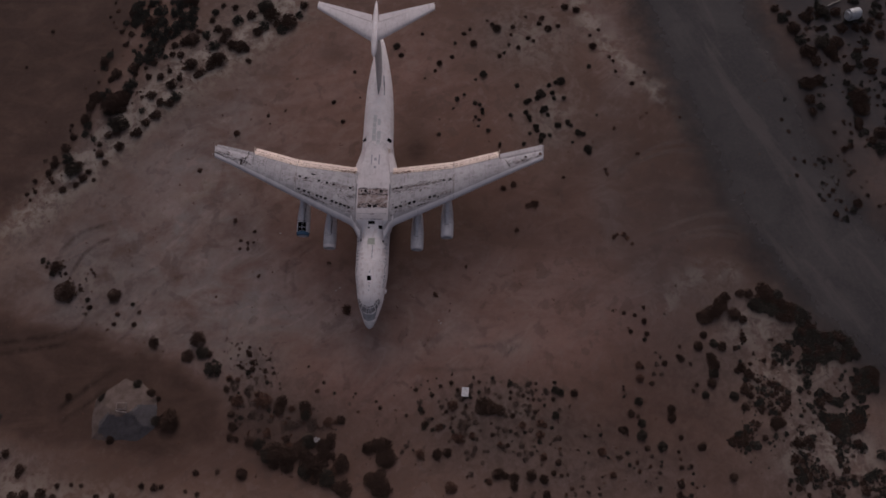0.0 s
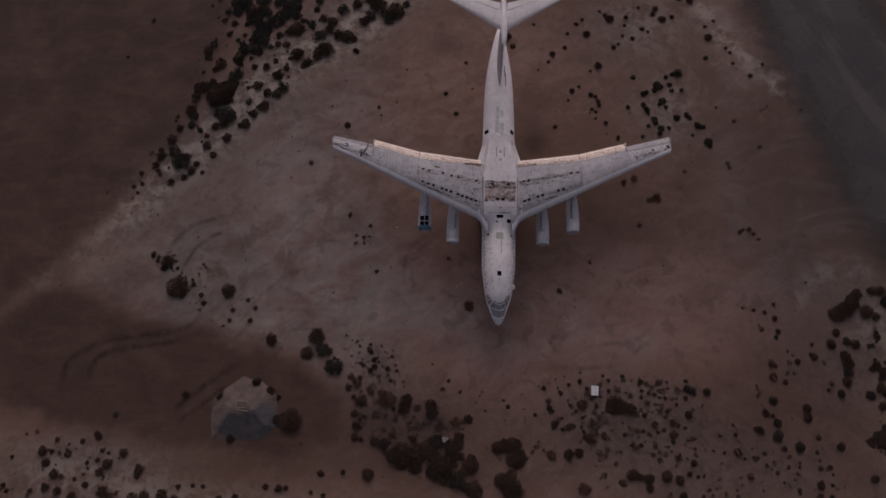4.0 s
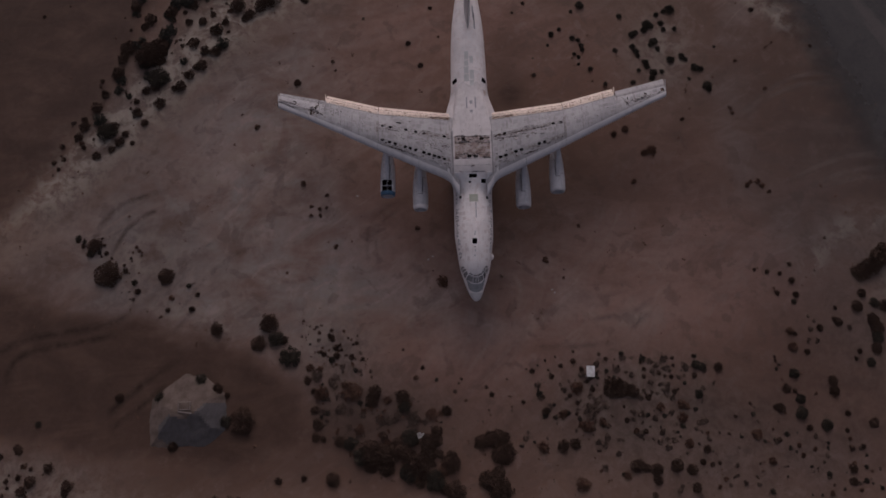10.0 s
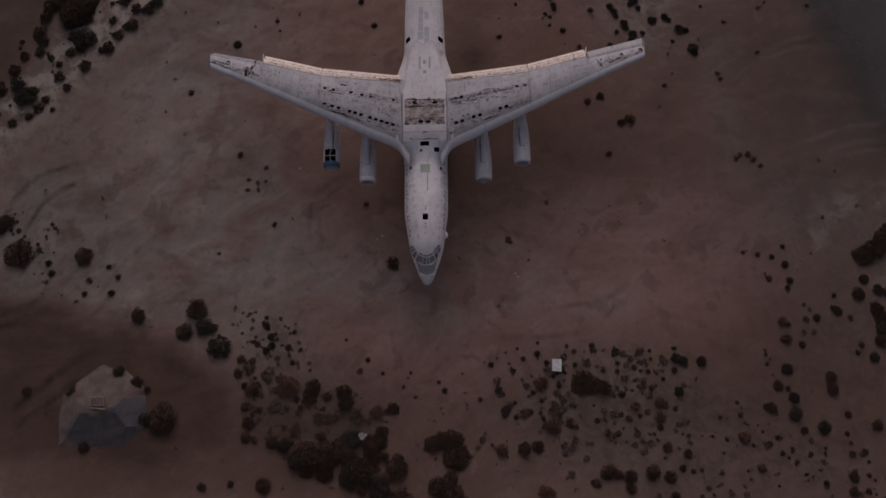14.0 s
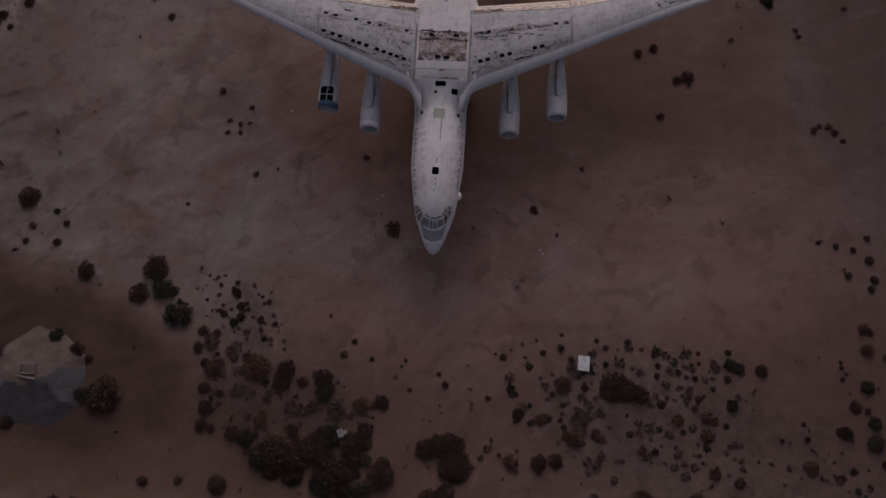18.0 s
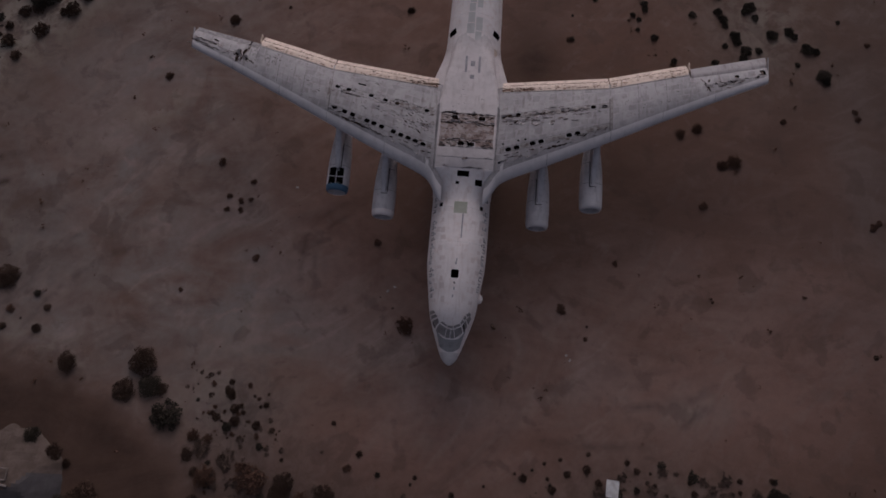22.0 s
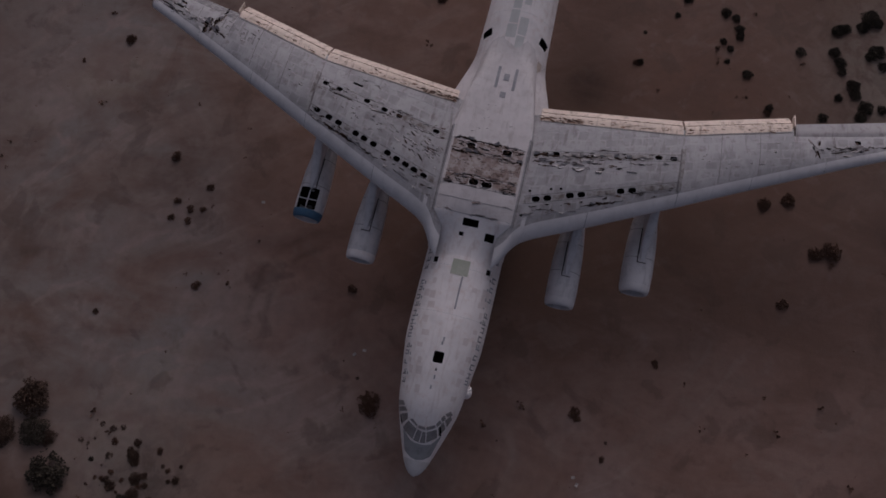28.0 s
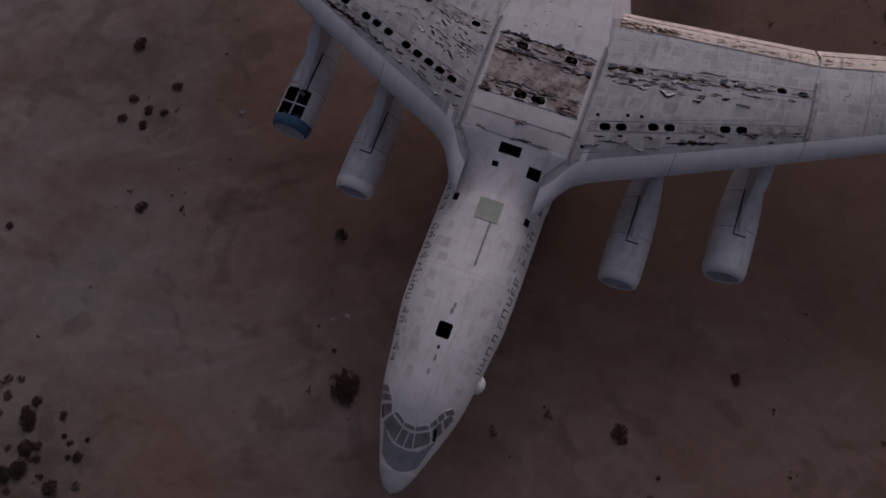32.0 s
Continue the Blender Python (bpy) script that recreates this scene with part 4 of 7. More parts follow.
WL = [12.3, 12.4, 12.75, 13.25, 13.95, 14.55, 14.95, 15.38, 16.05, 17.70, 19.22, 20.98, 22.70, 22.74, 24.35, 26.02]
WT = [29.6, 29.3, 28.2, 26.2, 23.35, 23.4, 23.45, 23.55, 23.75, 24.2, 24.62, 25.6, 26.55, 25.95, 26.75, 27.65]


def wing_le(x):
    return glide(WX, WL, abs(x))


def wing_te(x):
    return float(np.interp(abs(x), WX, WT))


def wing_ref(x):
    return 6.50 - 0.048 * max(0.0, abs(x) - 2.5)


def wing_thick(x):
    return float(np.interp(abs(x), (0, 2.5, 11.9, 25.15), (1.25, 1.25, 0.85, 0.36)))


def ease(t):
    t = min(1.0, max(0.0, t))
    return t * t * (3 - 2 * t)


def wing_top(x, y, lift=0.0):
    if abs(x) < 2.52:
        # the centre section swells out of the hull and sinks back into it
        q = min(1.0, abs(x) / 2.5)
        hull_z = 4.1 + 2.4 * math.sqrt(max(0.0, 1 - (min(2.40, abs(x)) / 2.42) ** 2)) - 0.03
        crest = 6.48 + 0.84 * ease((y - 11.2) / 6.2) * (1 - ease((y - 19.5) / 10.0)) - 0.05 * q * q
        k = ease((y - wing_le(x)) / (4.2 - 2.9 * q * q)) * (1 - ease((y - wing_te(x) + 5.0 - 3.0 * q) / (5.0 - 3.0 * q)))
        return (x, y, hull_z + (max(crest, hull_z) - hull_z) * k + lift)
    u = min(1.0, max(0.0, (y - wing_le(x)) / (wing_te(x) - wing_le(x))))
    return (x, y, wing_ref(x) + wing_thick(x) * (1.6 * math.sqrt(u) * (1 - u) - 0.16 * u * u) + lift)


def wing_ring(x, middle=False):
    le, te, z, t = wing_le(x), wing_te(x), wing_ref(x), wing_thick(x)
    if not middle and abs(x) < 2.52:
        # root fillet, sinking into the fuselage
        q = (2.52 - abs(x)) / 0.82
        te, t, z = 23.3, t * (1 - 0.5 * q), z - 0.22 * q
    us = [0.5 - 0.5 * math.cos(math.pi * k / 22) for k in range(23)]
    if middle:
        us = sorted(us + [(15.63 - le) / (te - le)])
    top = [wing_top(x, le + u * (te - le)) if middle or abs(x) > 2.52 else (x, le + u * (te - le), z + t * (1.6 * math.sqrt(u) * (1 - u) - 0.16 * u * u)) for u in us]
    if middle:
        return top + [(x, p[1], min(p[2] - 0.02, 5.9) - 0.3) for p in top[:0:-1]]
    low = [(x, le + u * (te - le), z - t * (0.9 * math.sqrt(u) * (1 - u) + 0.22 * u * u + (0.03 if u > 0.9 else 0))) for u in us[-1:0:-1]]
    return top + low


def wing_solid(name, xs, label, skin=M_WING):
    v_, f_ = loft([wing_ring(x, skin is M_HULL) for x in xs])
    return part_mesh(name, fixed_normals(mesh_of(name, v_, f_, [skin, M_DARK])), jet, label)


def on_wing(name, parent, corners, material, lift=0.012, label="", nx=6, ny=4):
    """A thin plate on the upper skin between four plan corners (x, y): inner front, outer front, outer rear, inner rear."""
    (ax, ay), (bx, by), (cx, cy), (dx, dy) = corners

    def at(u, v, h):
        x = (1 - u) * ((1 - v) * ax + v * dx) + u * ((1 - v) * bx + v * cx)
        y = (1 - u) * ((1 - v) * ay + v * dy) + u * ((1 - v) * by + v * cy)
        return wing_top(x, y, h)
    v_, f_ = slab(at, np.linspace(0, 1, nx), np.linspace(0, 1, ny), lift)
    return part_mesh(name, fixed_normals(mesh_of(name, v_, f_, material)), parent, label)


def pits(ob, shapes):
    cut_ = ([], [])
    for ring in shapes:
        z = [wing_top(x, y)[2] for x, y in ring]
        prism(cut_, ring, min(z) - 0.32, max(z) + 0.5)
    carve(ob, mesh_of("cutter", *cut_, M_DARK))
    ob.data.shade_smooth()
    ob.data.set_sharp_from_angle(angle=radians(38))


centre = wing_solid("wing_centre", np.r_[-2.46, np.linspace(-2.3, 2.3, 17), 2.46], "weathered wing centre section over the fuselage", M_HULL)
pits(centre, [rounded(-0.03, 15.20, 0.96, 0.44, 0.03), rounded(1.27, 14.58, 0.58, 0.46, 0.03), rounded(-0.45, 14.48, 0.28, 0.22, 0.03),
              rounded(-1.08, 19.92, 0.5, 0.34, 0.14), rounded(1.17, 19.92, 0.55, 0.36, 0.14), rounded(-0.42, 17.62, 0.56, 0.36, 0.15), rounded(0.39, 17.62, 0.62, 0.36, 0.15)])
centre.data.materials[0] = M_BACK
centre.data.materials.append(M_HULL)
for face in centre.data.polygons:
    if face.material_index == 0 and face.center.y < 15.63:
        face.material_index = len(centre.data.materials) - 1
for x, y0, y1, w in ((-0.50, 24.3, 25.95, 0.19), (0.62, 24.3, 25.95, 0.19), (0.06, 24.95, 25.45, 0.36), (0.06, 23.65, 24.05, 0.36)):
    on_wing("vent_strip", centre, [(x - w / 2, y0), (x + w / 2, y0), (x + w / 2, y1), (x - w / 2, y1)], M_MARK, 0.03, "grey vent strip", 3, 6)
for s in (-1, 1):
    rings = []
    for y in np.linspace(22.0, 28.42, 17):
        k = ease((28.42 - y) / 5.6)
        w, h = 2.42 + 0.92 * k, 4.5 + 1.35 * k
        p0, p1, p2, p3 = Vector(hull(y, 26, 0.004)), Vector(hull(y, 44, 0.10 * k)), Vector((w - 0.05, y, h + 0.25)), Vector((w, y, h - 0.35))
        curve = [(1 - t) ** 3 * p0 + 3 * t * (1 - t) ** 2 * p1 + 3 * t * t * (1 - t) * p2 + t ** 3 * p3 for t in (k_ / 9 for k_ in range(10))]
        rings.append([(s * 1.0, y, 3.2), (s * 1.0, y, 6.0)] + [(s * p.x, p.y, p.z) for p in curve] + [(s * w, y, 3.2)])
    v_, f_ = loft(rings)
    part_mesh("root_fairing", fixed_normals(mesh_of("root_fairing", v_, f_, M_BACK, True)), jet, "wing root fairing")
span = np.r_[np.arange(1.7, 2.53, 0.1), 2.54, 2.7, 2.9, 3.15, 3.4, 3.8, 4.2, 5.0, np.arange(5.6, 18.5, 0.8), 18.69, 18.79, np.arange(19.4, 24.6, 0.8), 25.5]
wings = {}
for side in (-1, 1):
    wings[side] = wing_solid("wing", [side * min(x, 24.85 if side < 0 else 25.5) for x in span], "long swept wing with peeling chalky paint")
for side in (-1, 1):
    # smooth fillet at the root of the leading edge
    skin = wings[side].data
    skin.materials.append(M_SLAT)
    for face in skin.polygons:
        x = abs(face.center.x)
        if x < 3.12 and face.center.y < wing_le(x) + 1.3:
            face.material_index = len(skin.materials) - 1
SWEEP = 21.5
left_holes = [(-11.24, 20.39), (-10.35, 20.03), (-9.63, 19.77), (-8.36, 19.27), (-7.75, 19.05), (-7.07, 18.79), (-6.05, 18.40), (-5.40, 18.13), (-4.77, 17.88), (-4.16, 17.64), (-3.50, 17.38)]
left_rear = [(-11.25, 22.38), (-10.27, 22.13), (-8.29, 21.67), (-7.03, 21.31), (-6.0, 21.05), (-3.45, 20.5)]
right_holes = [(3.46, 17.47), (4.13, 17.71), (5.43, 18.21), (6.10, 18.45), (8.41, 19.27), (9.10, 19.51)]
right_rear = [(3.48, 20.56), (4.12, 20.73), (10.40, 22.09), (11.34, 22.25)]
pits(wings[-1], [rounded(x, y, 0.46, 0.33, 0.14, -SWEEP) for x, y in left_holes] + [rounded(x, y, 0.42, 0.28, 0.12, -13) for x, y in left_rear]
     + [rounded(-22.7, 26.45, 0.5, 0.16, 0.05, -25), rounded(-9.2, 22.75, 0.7, 0.14, 0.04, -13)])
pits(wings[1], [rounded(x, y, 0.48, 0.33, 0.14, SWEEP) for x, y in right_holes] + [rounded(x, y, 0.44, 0.28, 0.12, 13) for x, y in right_rear]
     + [rounded(25.05, 26.95, 0.42, 0.5, 0.03, 12), rounded(22.77, 26.35, 0.34, 0.26, 0.04, 12)]
     + [rounded(x, y, 0.15, 0.14, 0.02, 20) for x, y in ((3.01, 17.89), (4.24, 18.33), (4.82, 18.50), (2.80, 16.25))])

def cover(parent, x, y, w, h, turn):
    """A closed oval inspection cover standing a little proud of the skin."""
    ring, tight = rounded(x, y, w, h, min(w, h) * 0.48, turn), rounded(x, y, w * 0.8, h * 0.8, min(w, h) * 0.38, turn)
    v_, f_ = loft([[wing_top(a, b, lift) for a, b in r] for r, lift in ((ring, 0.0), (ring, 0.014), (tight, 0.022), (tight, 0.012))])
    part_mesh("access_cover", fixed_normals(mesh_of("access_cover", v_, f_, M_STRIP)), parent, "closed oval access cover")


for x in (7.05, 7.72, 9.8, 10.45, 11.1):
    cover(wings[1], x, 16.22 + 0.362 * x, 0.46, 0.32, SWEEP)
for x in (4.9, 5.6, 7.4, 8.1, 8.9, 9.6):
    cover(wings[1], x, 19.74 + 0.226 * x, 0.42, 0.28, 13)
for x in (4.3, 5.0, 7.7, 9.2):
    cover(wings[-1], -x, 19.74 + 0.226 * x, 0.42, 0.28, -13)
for x in (8.98,):
    cover(wings[-1], -x, 16.25 + 0.366 * x, 0.46, 0.32, -SWEEP)
# corroded bands and strips
on_wing("bare_skin", centre, [(-2.2, 18.0), (2.2, 18.0), (2.2, 19.5), (-2.2, 19.5)], M_STAIN, 0.006, "rust-stained skin")
for xa, xb, ya, yb in ((-1.38, -0.77, 19.53, 19.71), (-1.38, -0.77, 20.11, 20.19), (0.87, 1.48, 19.53, 19.71), (0.87, 1.48, 20.12, 20.19), (-0.73, -0.12, 17.82, 17.93), (0.08, 0.72, 17.82, 17.93), (-2.2, -1.4, 19.55, 20.2), (-0.75, 0.85, 19.55, 20.2), (1.5, 2.2, 19.55, 20.2), (-2.2, -0.75, 17.42, 17.95), (-0.1, 0.06, 17.42, 17.95), (0.74, 2.2, 17.42, 17.95)):
    on_wing("spar_plate", centre, [(xa, ya), (xb, ya), (xb, yb), (xa, yb)], M_STAIN, 0.006, "corroded spar plate")
for y in (15.62, 16.45, 17.30, 18.05, 19.38, 20.28):
    on_wing("seam_strip", centre, [(-2.25, y), (2.25, y), (2.25, y + 0.03), (-2.25, y + 0.03)], M_SEAM if y > 17 else M_MARK, 0.008)
for s in (-1, 1):
    w = wings[s]
    on_wing("root_rail", jet, [(s * 2.36, 15.35), (s * 2.60, 15.35), (s * 2.60, 21.1), (s * 2.36, 21.1)], M_WING, 0.07, "raised root joint rail", 3, 16)
    on_wing("root_rail_line", jet, [(s * 2.45, 15.4), (s * 2.51, 15.4), (s * 2.51, 21.0), (s * 2.45, 21.0)], M_SEAM, 0.085, "", 3, 16)
    on_wing("joint_rail", w, [(s * 11.84, 20.15), (s * 12.02, 20.22), (s * 12.02, 23.15), (s * 11.84, 23.10)], M_STRIP, 0.06, "raised outer joint rail", 3, 10)
    # the dark strip beside the rail paints its shadow line along with stain
    on_wing("joint_line", w, [(s * 11.74, 20.1), (s * 11.83, 20.14), (s * 11.83, 23.1), (s * 11.74, 23.08)], M_SEAM, 0.014, "dark joint line with stain and rail shadow painted in", 3, 10)
    # leading-edge slats in five lengths
    cuts = [3.1, 6.7, 11.9, 16.3, 20.8, 25.45 if s > 0 else 24.8]
    for a, b in zip(cuts, cuts[1:]):
        def slat(u, v, h, s=s, a=a, b=b):
            x = a + 0.02 + (b - a - 0.04) * u
            return wing_top(s * x, wing_le(x) + (0.98 - 0.014 * x) * v * v, h)
        v_, f_ = slab(slat, np.linspace(0, 1, 10), np.linspace(0, 1, 9), 0.018)
        part_mesh("slat", fixed_normals(mesh_of("slat", v_, f_, M_SLAT, True)), w, "smooth grey leading-edge slat")
    for k0, k1, runs in ((16.22, 0.362, ((2.8, 3.15), (4.42, 5.12), (6.42, 8.1), (9.42, 11.7)) if s > 0 else ((2.8, 3.2),)), (19.72, 0.226, ((2.8, 3.2), (4.4, 5.7), (6.3, 8.0), (8.6, 10.1)) if s > 0 else ((2.8, 3.2), (3.7, 5.75)))):
        for a, b in runs:
            on_wing("spar_plate", w, [(s * a, k0 + k1 * a - 0.17), (s * b, k0 + k1 * b - 0.17), (s * b, k0 + k1 * b + 0.17), (s * a, k0 + k1 * a + 0.17)], M_STRIP, 0.006, "bare metal plate along the spar", 8, 3)
        for d in (-0.25, 0.23):
            on_wing("spar_seam", w, [(s * 2.75, k0 + k1 * 2.75 + d), (s * 11.75, k0 + k1 * 11.75 + d), (s * 11.75, k0 + k1 * 11.75 + d + 0.04), (s * 2.75, k0 + k1 * 2.75 + d + 0.04)], M_SEAM, 0.006, "", 20, 3)
    for f in np.linspace(0.18, 0.86, 5):
        a, b = 2.7, 11.8
        ya, yb = [wing_le(x) + f * (wing_te(x) - wing_le(x)) for x in (a, b)]
        on_wing("stringer_seam", w, [(s * a, ya), (s * b, yb), (s * b, yb + 0.03), (s * a, ya + 0.03)], M_MARK, 0.004, "", 20, 3)
    for x in (14.2, 16.6, 21.3):
        le, te = wing_le(x) + 0.95, wing_te(x) - 0.1
        on_wing("rib_seam", w, [(s * x, le), (s * (x + 0.035), le), (s * (x + 0.035), te), (s * x, te)], M_SEAM, 0.004, "", 3, 12)


def droop(s, name, xa, xb, chord_a, chord_b, angle, material, label, parent, gap=0.03):
    """A trailing-edge surface hinged down behind the wing."""
    rings = []
    for x, c in zip(np.linspace(xa, xb, 14), np.linspace(chord_a, chord_b, 14)):
        y0, z0 = wing_te(x) + gap - 0.12, wing_top(x, wing_te(x))[2] - 0.03
        ca, sa = math.cos(radians(angle)), math.sin(radians(angle))
        sect = [(-0.05, -0.05), (0.0, 0.06), (0.2, 0.10), (0.5, 0.075), (1.0, 0.01), (1.0, -0.01), (0.5, -0.06), (0.15, -0.11)]
        rings.append([(s * x, y0 + c * (u * ca + v * sa), z0 + c * (v * ca - u * sa)) for u, v in sect])
    v_, f_ = loft(rings)
    made = part_mesh(name, fixed_normals(mesh_of(name, v_, f_, material, True)), parent, label)
    if name == "flap":
        # the stained slot along the flap's nose
        rnd, strip = random.Random(int(xa * 10) + s), []
        for x, c in zip(np.linspace(xa + 0.05, xb - 0.05, 60), np.linspace(chord_a, chord_b, 60)):
            y0, z0, half = wing_te(x) + gap - 0.12, wing_top(x, wing_te(x))[2] - 0.03, 0.012 + 0.03 * rnd.random() ** 2
            strip += [(s * x, y0 + c * (u * ca + v * sa), z0 + c * (v * ca - u * sa)) for u, v in ((0.36 - half, 0.092), (0.36 - half, 0.102), (0.36 + half, 0.098), (0.36 + half, 0.088))]
        v_, f_ = loft([strip[4 * i:4 * i + 4] for i in range(60)])
        part_mesh("slot", fixed_normals(mesh_of("slot", v_, f_, M_SPAR)), made, "dark stained slot line")
    return made


for s in (-1, 1):
    droop(s, "flap", 2.75, 11.80, 1.1, 1.28, 34, M_FLAP, "drooped inner flap, cream from painted-in dusk glow", wings[s])
    droop(s, "flap", 11.92, 18.65, 1.28, 1.28, 34, M_FLAP, "drooped outer flap, cream from painted-in dusk glow", wings[s])
    # spoiler lip ahead of the flaps, stained
    on_wing("shroud", wings[s], [(s * 2.75, wing_te(2.75) - 0.42), (s * 11.8, wing_te(11.8) - 0.42), (s * 11.8, wing_te(11.8) - 0.02), (s * 2.75, wing_te(2.75) - 0.02)], M_FLAP, 0.02, "", 12, 4)
    on_wing("shroud", wings[s], [(s * 11.92, wing_te(11.92) - 0.42), (s * 18.6, wing_te(18.6) - 0.36), (s * 18.6, wing_te(18.6) - 0.02), (s * 11.92, wing_te(11.92) - 0.02)], M_FLAP, 0.02, "", 12, 4)
    for a, b, m in ((2.75, 11.8, M_SEAM), (11.92, 18.6, M_SEAM)):
        on_wing("hinge_line", wings[s], [(s * a, wing_te(a) - 0.50), (s * b, wing_te(b) - 0.50), (s * b, wing_te(b) - 0.45), (s * a, wing_te(a) - 0.45)], m, 0.012, "", 12, 3)
    bm = bmesh.new()
    box(bm, (s * 18.74, 26.95, wing_ref(18.7) - 0.22), (0.07, 1.25, 0.30), pose(0, 0, 0, -28, 0, s * -8), 0.02)
    part("flap_fence", bm, M_FLAP, wings[s])
droop(1, "aileron", 18.85, 25.45, 0.95, 1.08, 5, M_PEEL, "pale aileron, level", wings[1])
droop(-1, "aileron", 18.85, 24.8, 1.05, 0.85, 34, M_LETTER, "dark grey aileron hanging down", wings[-1])
for s in (-1, 1):
    bm = bmesh.new()
    box(bm, ((25.52, 27.25, 5.42) if s > 0 else (-24.9, 26.75, 5.42)), (0.10, 2.5 if s > 0 else 1.9, 0.16), pose(0, 0, 0, 0, 0, s * -3), 0.05)
    part("wing_tip", bm, M_WING, wings[s])


# torn, curled skin: many little lifted strips with dark gaps under them
def torn_skin(parent, rows, seed, label, over=0.0, inks=(M_HULL, M_SPAR, M_DARK)):
    rnd = random.Random(seed)
    v_, f_, m_ = [], [], []
    for x0, y0, x1, y1, count, spread, big in rows:
        for _ in range(int(count * 0.7)):
            k = rnd.random()
            x, y = x0 + (x1 - x0) * k, y0 + (y1 - y0) * k + rnd.gauss(0, spread)
            length, wide = rnd.uniform(0.10, 0.62) * big, rnd.uniform(0.014, 0.05) * big
            turn = math.atan2(y1 - y0, x1 - x0) + rnd.gauss(0, 0.16)
            c, s_ = math.cos(turn), math.sin(turn)
            curl, kind, steps = rnd.uniform(0.02, 0.07) * big, rnd.random(), 6
            # a dark tear, a rusty rim, and the skin's lip curling up along one side of it
            for mat, e0, e1, up in ((1 if kind < 0.7 else 2, -1.6, 1.2, 0.005), (2, -0.7, 0.8, 0.008), (0, 0.9, 1.35, curl * 0.6)):
                if mat == 2 and kind < 0.12 or mat == 0 and kind < 0.68:
                    continue
                o = len(v_)
                for i in range(steps):
                    t = i / (steps - 1) - 0.5
                    w = wide * (1 - 3.4 * t * t) * rnd.uniform(0.55, 1.4)
                    for e, h in ((e0, 0.006), (e1, up)):
                        px, py = x + c * length * t - s_ * w * e, y + s_ * length * t + c * w * e
                        v_.append(wing_top(px, py, h + over))
                for i in range(steps - 1):
                    f_.append((o + 2 * i, o + 2 * i + 1, o + 2 * i + 3, o + 2 * i + 2))
                    m_.append(mat)
    me = mesh_of("torn_skin", v_, f_, inks)
    me.polygons.foreach_set("material_index", m_)
    ob = part_mesh("torn_skin", me, parent, label)
    ob["kind"] = "stuff"


torn_skin(centre, [(-2.2, 19.9, 2.2, 19.9, 44, 0.20, 1.0), (-2.2, 17.65, 2.2, 17.65, 44, 0.16, 1.0), (-2.1, 18.7, 2.1, 18.7, 60, 0.38, 0.5), (-2.1, 17.9, 2.1, 17.9, 40, 0.15, 0.9), (-2.1, 19.5, 2.1, 19.5, 40, 0.15, 0.9), (-1.5, 22.0, 1.5, 22.0, 14, 0.8, 0.45)], 3, "torn curled skin strips")
torn_skin(wings[-1], [(-11.6, 20.25, -2.9, 16.75, 30, 0.12, 0.8), (-11.6, 22.3, -2.9, 20.4, 36, 0.18, 0.9), (-11.0, 21.6, -2.9, 19.0, 36, 0.55, 0.7), (-5.2, 20.0, -2.8, 18.9, 46, 0.4, 0.8), (-25, 26.5, -18.5, 24.2, 40, 0.30, 1.1), (-20.6, 24.2, -19.6, 26.2, 24, 0.22, 1.1), (-18.0, 24.5, -12.3, 22.0, 14, 0.6, 0.6)], 4, "torn curled skin strips")
torn_skin(wings[1], [(2.9, 16.75, 11.6, 20.25, 24, 0.10, 0.8), (2.9, 20.4, 11.6, 22.3, 40, 0.16, 0.9), (3.0, 19.9, 8.5, 21.0, 34, 0.25, 0.9), (9.0, 19.2, 11.6, 20.2, 14, 0.15, 0.7), (19.8, 25.6, 20.6, 24.6, 16, 0.2, 1.1), (20.3, 25.0, 24.8, 26.6, 34, 0.12, 1.1), (12.3, 22.4, 18.0, 24.6, 10, 0.6, 0.5)], 5, "torn curled skin strips")


